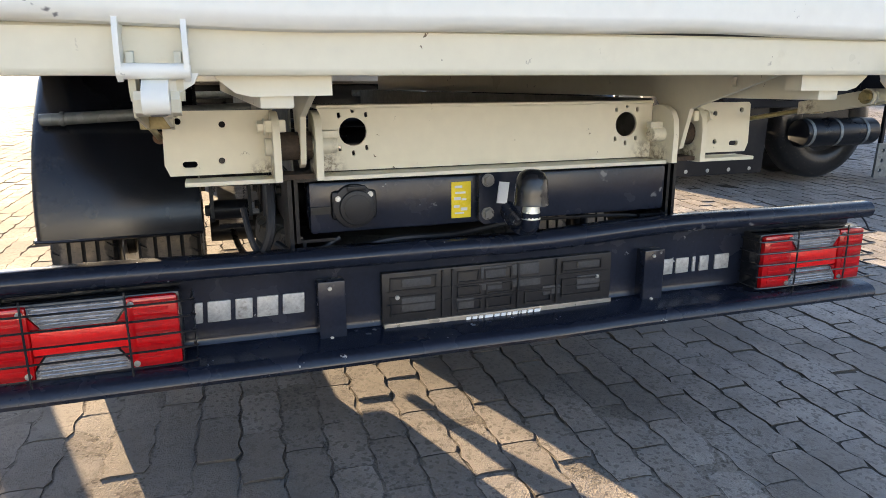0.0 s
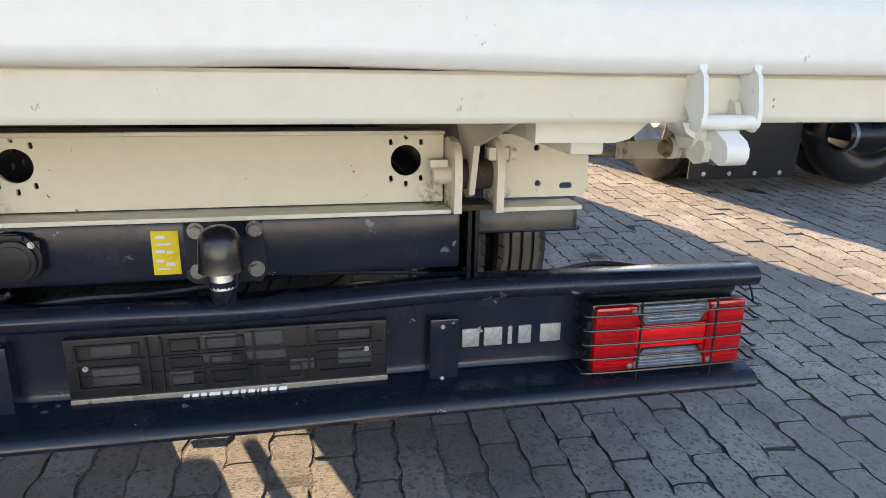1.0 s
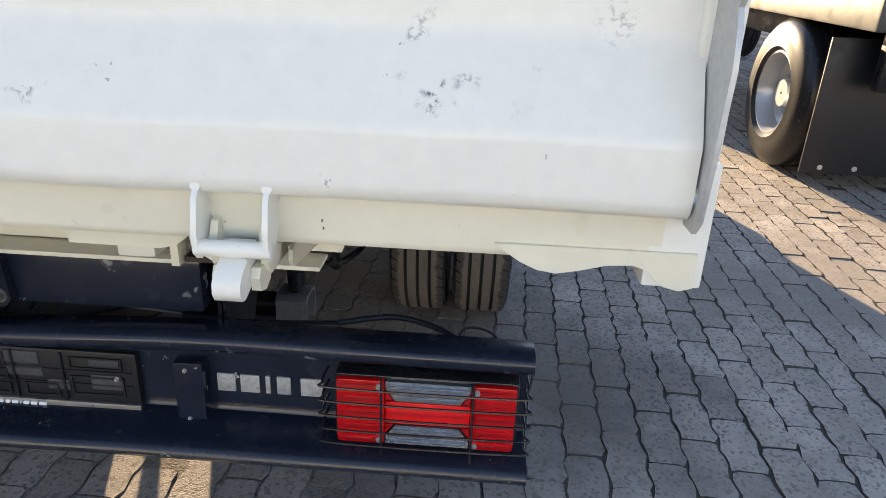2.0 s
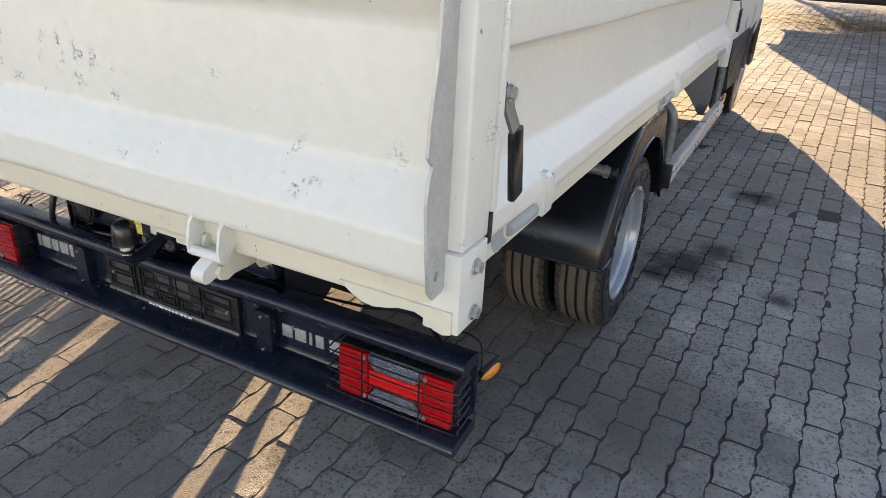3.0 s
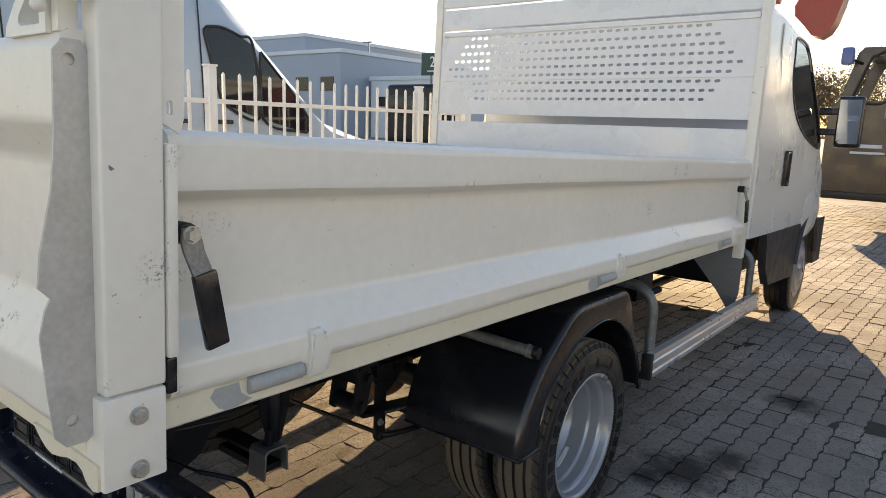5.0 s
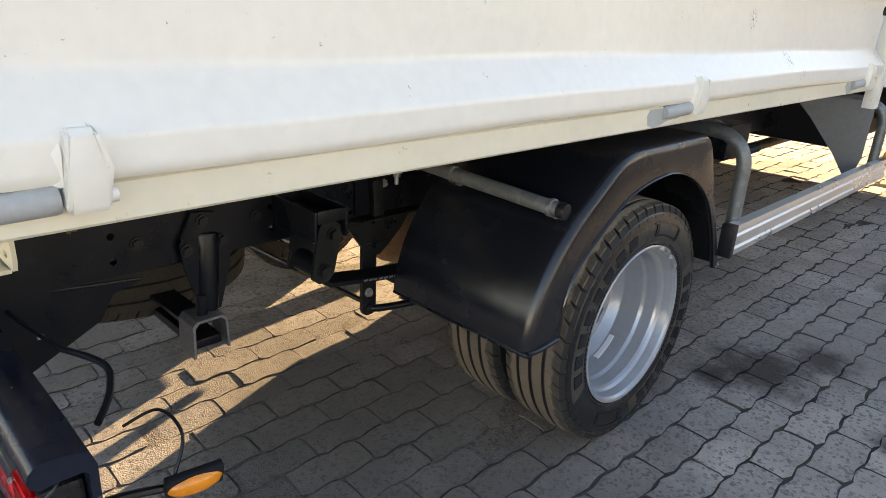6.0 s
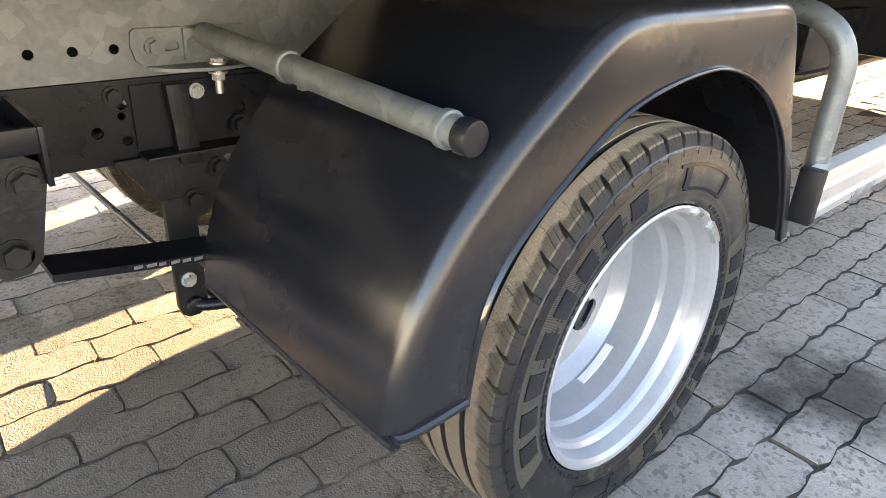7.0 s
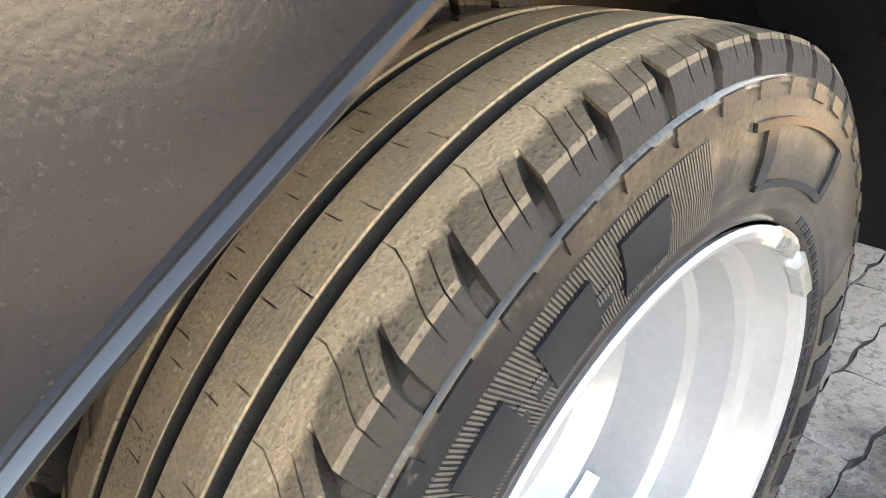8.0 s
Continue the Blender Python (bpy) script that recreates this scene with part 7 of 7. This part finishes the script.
def lamp_post(x, y, h):
    th = thing("street_lamp", "tall grey lamp post with flat twin head", "street lamp", "lamp posts")
    part("lamp_pole", rod(B(), (x, y, 0), (x, y, h), 0.11, 10, r2=0.06), GALV, th)
    part("lamp_head", box(B(), x - 0.75, x + 0.35, y - 0.15, y + 0.15, h, h + 0.12, 0.03), GALV, th)
    return th


lamp_post(-30.3, 40, 10.8)
lamp_post(-45.2, 48, 8.9)
lamp_post(-42.9, 60, 7.4)

sign = thing("road_sign", "dark green sign board with a white number two", "sign")
part("sign_board", box(B(), -31.8, -29.98, 39.9, 40.0, 5.0, 6.65, 0.02), SIGNGREEN, sign)
part("sign_pole", rod(B(), (-30.9, 40.05, 0), (-30.9, 40.05, 5.1), 0.08, 10), GALV, sign)
fc = bpy.data.curves.new("number", 'FONT')
fc.body, fc.size, fc.extrude = "2", 1.1, 0.01
num_ob = bpy.data.objects.new("number_tmp", fc)
scene.collection.objects.link(num_ob)
bpy.context.view_layer.update()
num_me = bpy.data.meshes.new_from_object(num_ob.evaluated_get(bpy.context.evaluated_depsgraph_get()))
bpy.data.objects.remove(num_ob)
num_me.materials.clear()
num_me.materials.append(WHITETXT)
num = new("sign_number", num_me)
num.parent = sign
num.matrix_basis = Matrix.Translation((-30.95, 39.86, 5.62)) @ Matrix.Rotation(math.pi / 2, 4, 'X')
bm = box(B(), -31.2, -30.2, 39.87, 39.9, 5.25, 5.36)
part("sign_line", bm, CLADLIGHT, sign)


def small_lorry(x, y, c, label):
    th = thing("distant_lorry", label, "lorry")
    part("lorry_cabin", box(B(), x, x + 2.3, y, y + 2, 0.7, 2.9, 0.2, seg=3), c, th)
    part("lorry_box", box(B(), x - 0.05, x + 2.35, y + 2.2, y + 8, 1.0, 2.6, 0.05), CLADLIGHT, th)
    part("cab_glass", box(B(), x + 0.2, x + 2.1, y - 0.03, y + 0.05, 1.7, 2.5, 0.03), GLOSS_BLACK, th)
    for wx in (x + 0.05, x + 2.0):
        for wy in (y + 0.9, y + 6.2):
            part("lorry_wheel", rod(B(), (wx, wy, 0.5), (wx + 0.3, wy, 0.5), 0.5, 20, bev=0.04), RUBBER, th)
    return th


small_lorry(-16.2, 19.0, PLASTIC, "black lorry tractor parked far off")
small_lorry(-13.4, 23.5, BLUEPAINT, "blue lorry parked far off")
small_lorry(5.5, 30.0, CABGREY, "grey lorry parked far off")


def tree(x, y, h, r):
    """Tapered trunk, limbs, and a ragged crown of small leaf clumps."""
    th = thing("tree", "autumn tree with thinning olive-brown leaves", "tree", "trees")
    rng = random.Random(int(x * 10 + y))
    bm = rod(B(), (x, y, 0), (x, y, h * 0.55), 0.16, 10, r2=0.08)
    ends = []
    for k in range(12):
        a, e = rng.uniform(0, 6.28), rng.uniform(0.2, 1.1)
        p = Vector((x, y, h * rng.uniform(0.3, 0.55)))
        q = p + Vector((math.cos(a) * math.cos(e), math.sin(a) * math.cos(e), math.sin(e) + 0.2)) * r * rng.uniform(0.7, 1.1)
        rod(bm, p, q, 0.05, 6, r2=0.015)
        ends.append(q)
    part("trunk", bm, BARK, th)
    verts, faces = [], []
    for k in range(20000):
        e = rng.choice(ends)
        c = e + Vector((rng.gauss(0, 1), rng.gauss(0, 1), rng.gauss(0, 0.8))) * r * 0.25
        u = Vector((rng.uniform(-1, 1), rng.uniform(-1, 1), rng.uniform(-1, 1))).normalized() * rng.uniform(0.014, 0.030)
        v = u.orthogonal() * rng.uniform(0.6, 1)
        b = len(verts)
        verts += [c + u, c + v, c - u, c - v]
        faces.append((b, b + 1, b + 2, b + 3))
    me = bpy.data.meshes.new("crown")
    me.from_pydata(verts, [], faces)
    me.materials.append(LEAF)
    cr = new("crown", me)
    cr.parent = th
    return th


tree(-1.25, 24.0, 4.0, 1.35)
tree(0.9, 28.0, 4.3, 1.7)
tree(6.0, 33.0, 6.2, 2.6)

# ---- ground ----
ground = tagged(new("ground", bpy.data.meshes.new("ground")), "sandy bed of the paved yard reaching to the horizon", "ground", kind="structure")
ground.data.from_pydata([(-900, -900, -0.0048), (900, -900, -0.0048), (900, 900, -0.0048), (-900, 900, -0.0048)], [], [(0, 1, 2, 3)])
ground.data.materials.append(SAND)

PW, PL = 0.1143, 0.2340     # paver pitch across and along
LEAN = 0.052                # the courses run askew to the truck


def paver_outline(w, l, rng):
    """Outline with toothed long edges, rounded corners and slightly bent short edges."""
    n = 8
    right, left = [], []
    for k in range(n + 1):
        y = -l / 2 + l * k / n
        tooth = 0.0050 * math.sin(math.pi * k / 2)
        corner = 0.007 if k in (0, n) else 0.0
        right.append((w / 2 + tooth - corner + rng.uniform(-0.0026, 0.0026), y + rng.uniform(-0.003, 0.003)))
        left.append((-w / 2 + tooth + corner * 0.6 + rng.uniform(-0.0026, 0.0026), y + rng.uniform(-0.003, 0.003)))
    bend = rng.uniform(0.004, 0.010)
    return right + [(w * 0.3, l / 2 + bend), (-w * 0.3, l / 2 + bend * 0.8)] + left[::-1] + [(-w * 0.3, -l / 2 + bend * 0.3), (w * 0.3, -l / 2 + bend * 0.3)]


def paver_geometry(rng):
    o = paver_outline(PW - 0.0046, PL - 0.0082, rng)
    n = len(o)
    verts = [(x * 0.99, y * 0.994, rng.uniform(-0.0016, 0.0)) for x, y in o] + [(x, y, -0.022) for x, y in o]
    faces = [tuple(range(n))]
    for k in range(n):
        a, b = k, (k + 1) % n
        faces.append((a, a + n, b + n, b))
    return verts, faces


prng = random.Random(7)
shapes = [paver_geometry(prng) for _ in range(6)]
pavement = tagged(new("pavement", bpy.data.meshes.new("pavement")), "grey interlocking concrete block paving with dark joints", "pavement", kind="structure")
stone_meshes = []
for v, f in shapes:
    me = bpy.data.meshes.new("paving_stone")
    me.from_pydata(v, [], f)
    me.materials.append(STONE)
    me.materials.append(SAND)
    me.polygons.foreach_set("material_index", [0] + [1] * (len(f) - 1))
    stone_meshes.append(me)


def height(x, y):
    return 0.0016 * noise.noise(Vector((x * 0.7, y * 0.7, 3.3)))


allv, allf = [], []
picked = 0
near_x = lambda x, y: 1.02 < x < 2.15 and 0.45 < y < 8.0
for i in range(-110, 140):
    for j in range(-60, 100):
        v = j * PL + (PL / 2 if i % 2 else 0) + 0.03
        x, y = i * PW + 0.045 + LEAN * v, v - LEAN * i * PW
        if math.hypot(x - 0.8, y - 2.5) > 14:
            continue
        tilt = (prng.gauss(0, 0.009), prng.gauss(0, 0.008), prng.gauss(-LEAN, 0.012))
        z = height(x, y) + prng.gauss(0, 0.0014)
        k = prng.randrange(6)
        if near_x(x, y) and picked < 300:
            picked += 1
            o = new("paving_stone", stone_meshes[k])
            o.parent = pavement
            o.matrix_basis = Matrix.Translation((x, y, z)) @ Euler(tilt).to_matrix().to_4x4()
            continue
        v, f = shapes[k]
        b = len(allv)
        e = Euler(tilt).to_matrix()
        allv += [tuple(e @ Vector(p) + Vector((x, y, z))) for p in v]
        allf += [tuple(q + b for q in face) for face in f]
pf = bpy.data.meshes.new("paving_field")
pf.from_pydata(allv, [], allf)
pf.materials.append(STONE_FAR)
pf.materials.append(SAND)
pf.polygons.foreach_set("material_index", [0 if len(face) > 4 else 1 for face in allf])
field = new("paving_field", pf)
field.parent = pavement
tagged(field, kind="stuff")
# plain far paving, a little lower
far = tagged(new("far_paving", bpy.data.meshes.new("far_paving")), kind="stuff")
ring = []
for k in range(48):
    a = 2 * math.pi * k / 48
    ring.append(((0.8 + 13.7 * math.cos(a), 2.5 + 13.7 * math.sin(a), -0.003), (0.8 + 260 * math.cos(a), 2.5 + 260 * math.sin(a), -0.003)))
far.data.from_pydata([p for q in ring for p in q], [], [(2 * k, 2 * ((k + 1) % 48), 2 * ((k + 1) % 48) + 1, 2 * k + 1) for k in range(48)])
far.data.materials.append(STONE_FAR)
far.parent = pavement

# soil trodden into the joints under and behind the truck
soil_v, soil_f = [], []
NX, NY = 90, 130
for j in range(NY + 1):
    for i in range(NX + 1):
        x, y = -2.6 + 3.7 * i / NX, -2.2 + 5.6 * j / NY
        rim_fall = min(1.0, (x + 2.6) / 0.5, (1.1 - x) / 0.35, (y + 2.2) / 0.5, (3.4 - y) / 0.8)
        z = height(x, y) - 0.0026 + 0.0036 * noise.noise(Vector((x * 1.3, y * 1.3, 7.7))) + 0.0016 * noise.noise(Vector((x * 7, y * 7, 2.2)))
        soil_v.append((x, y, z - 0.012 * max(0.0, 1.0 - rim_fall)))
for j in range(NY):
    for i in range(NX):
        a = j * (NX + 1) + i
        soil_f.append((a, a + 1, a + NX + 2, a + NX + 1))
soil = bpy.data.meshes.new("packed_soil")
soil.from_pydata(soil_v, [], soil_f)
soil.polygons.foreach_set("use_smooth", [True] * len(soil.polygons))
soil.materials.append(SOIL)
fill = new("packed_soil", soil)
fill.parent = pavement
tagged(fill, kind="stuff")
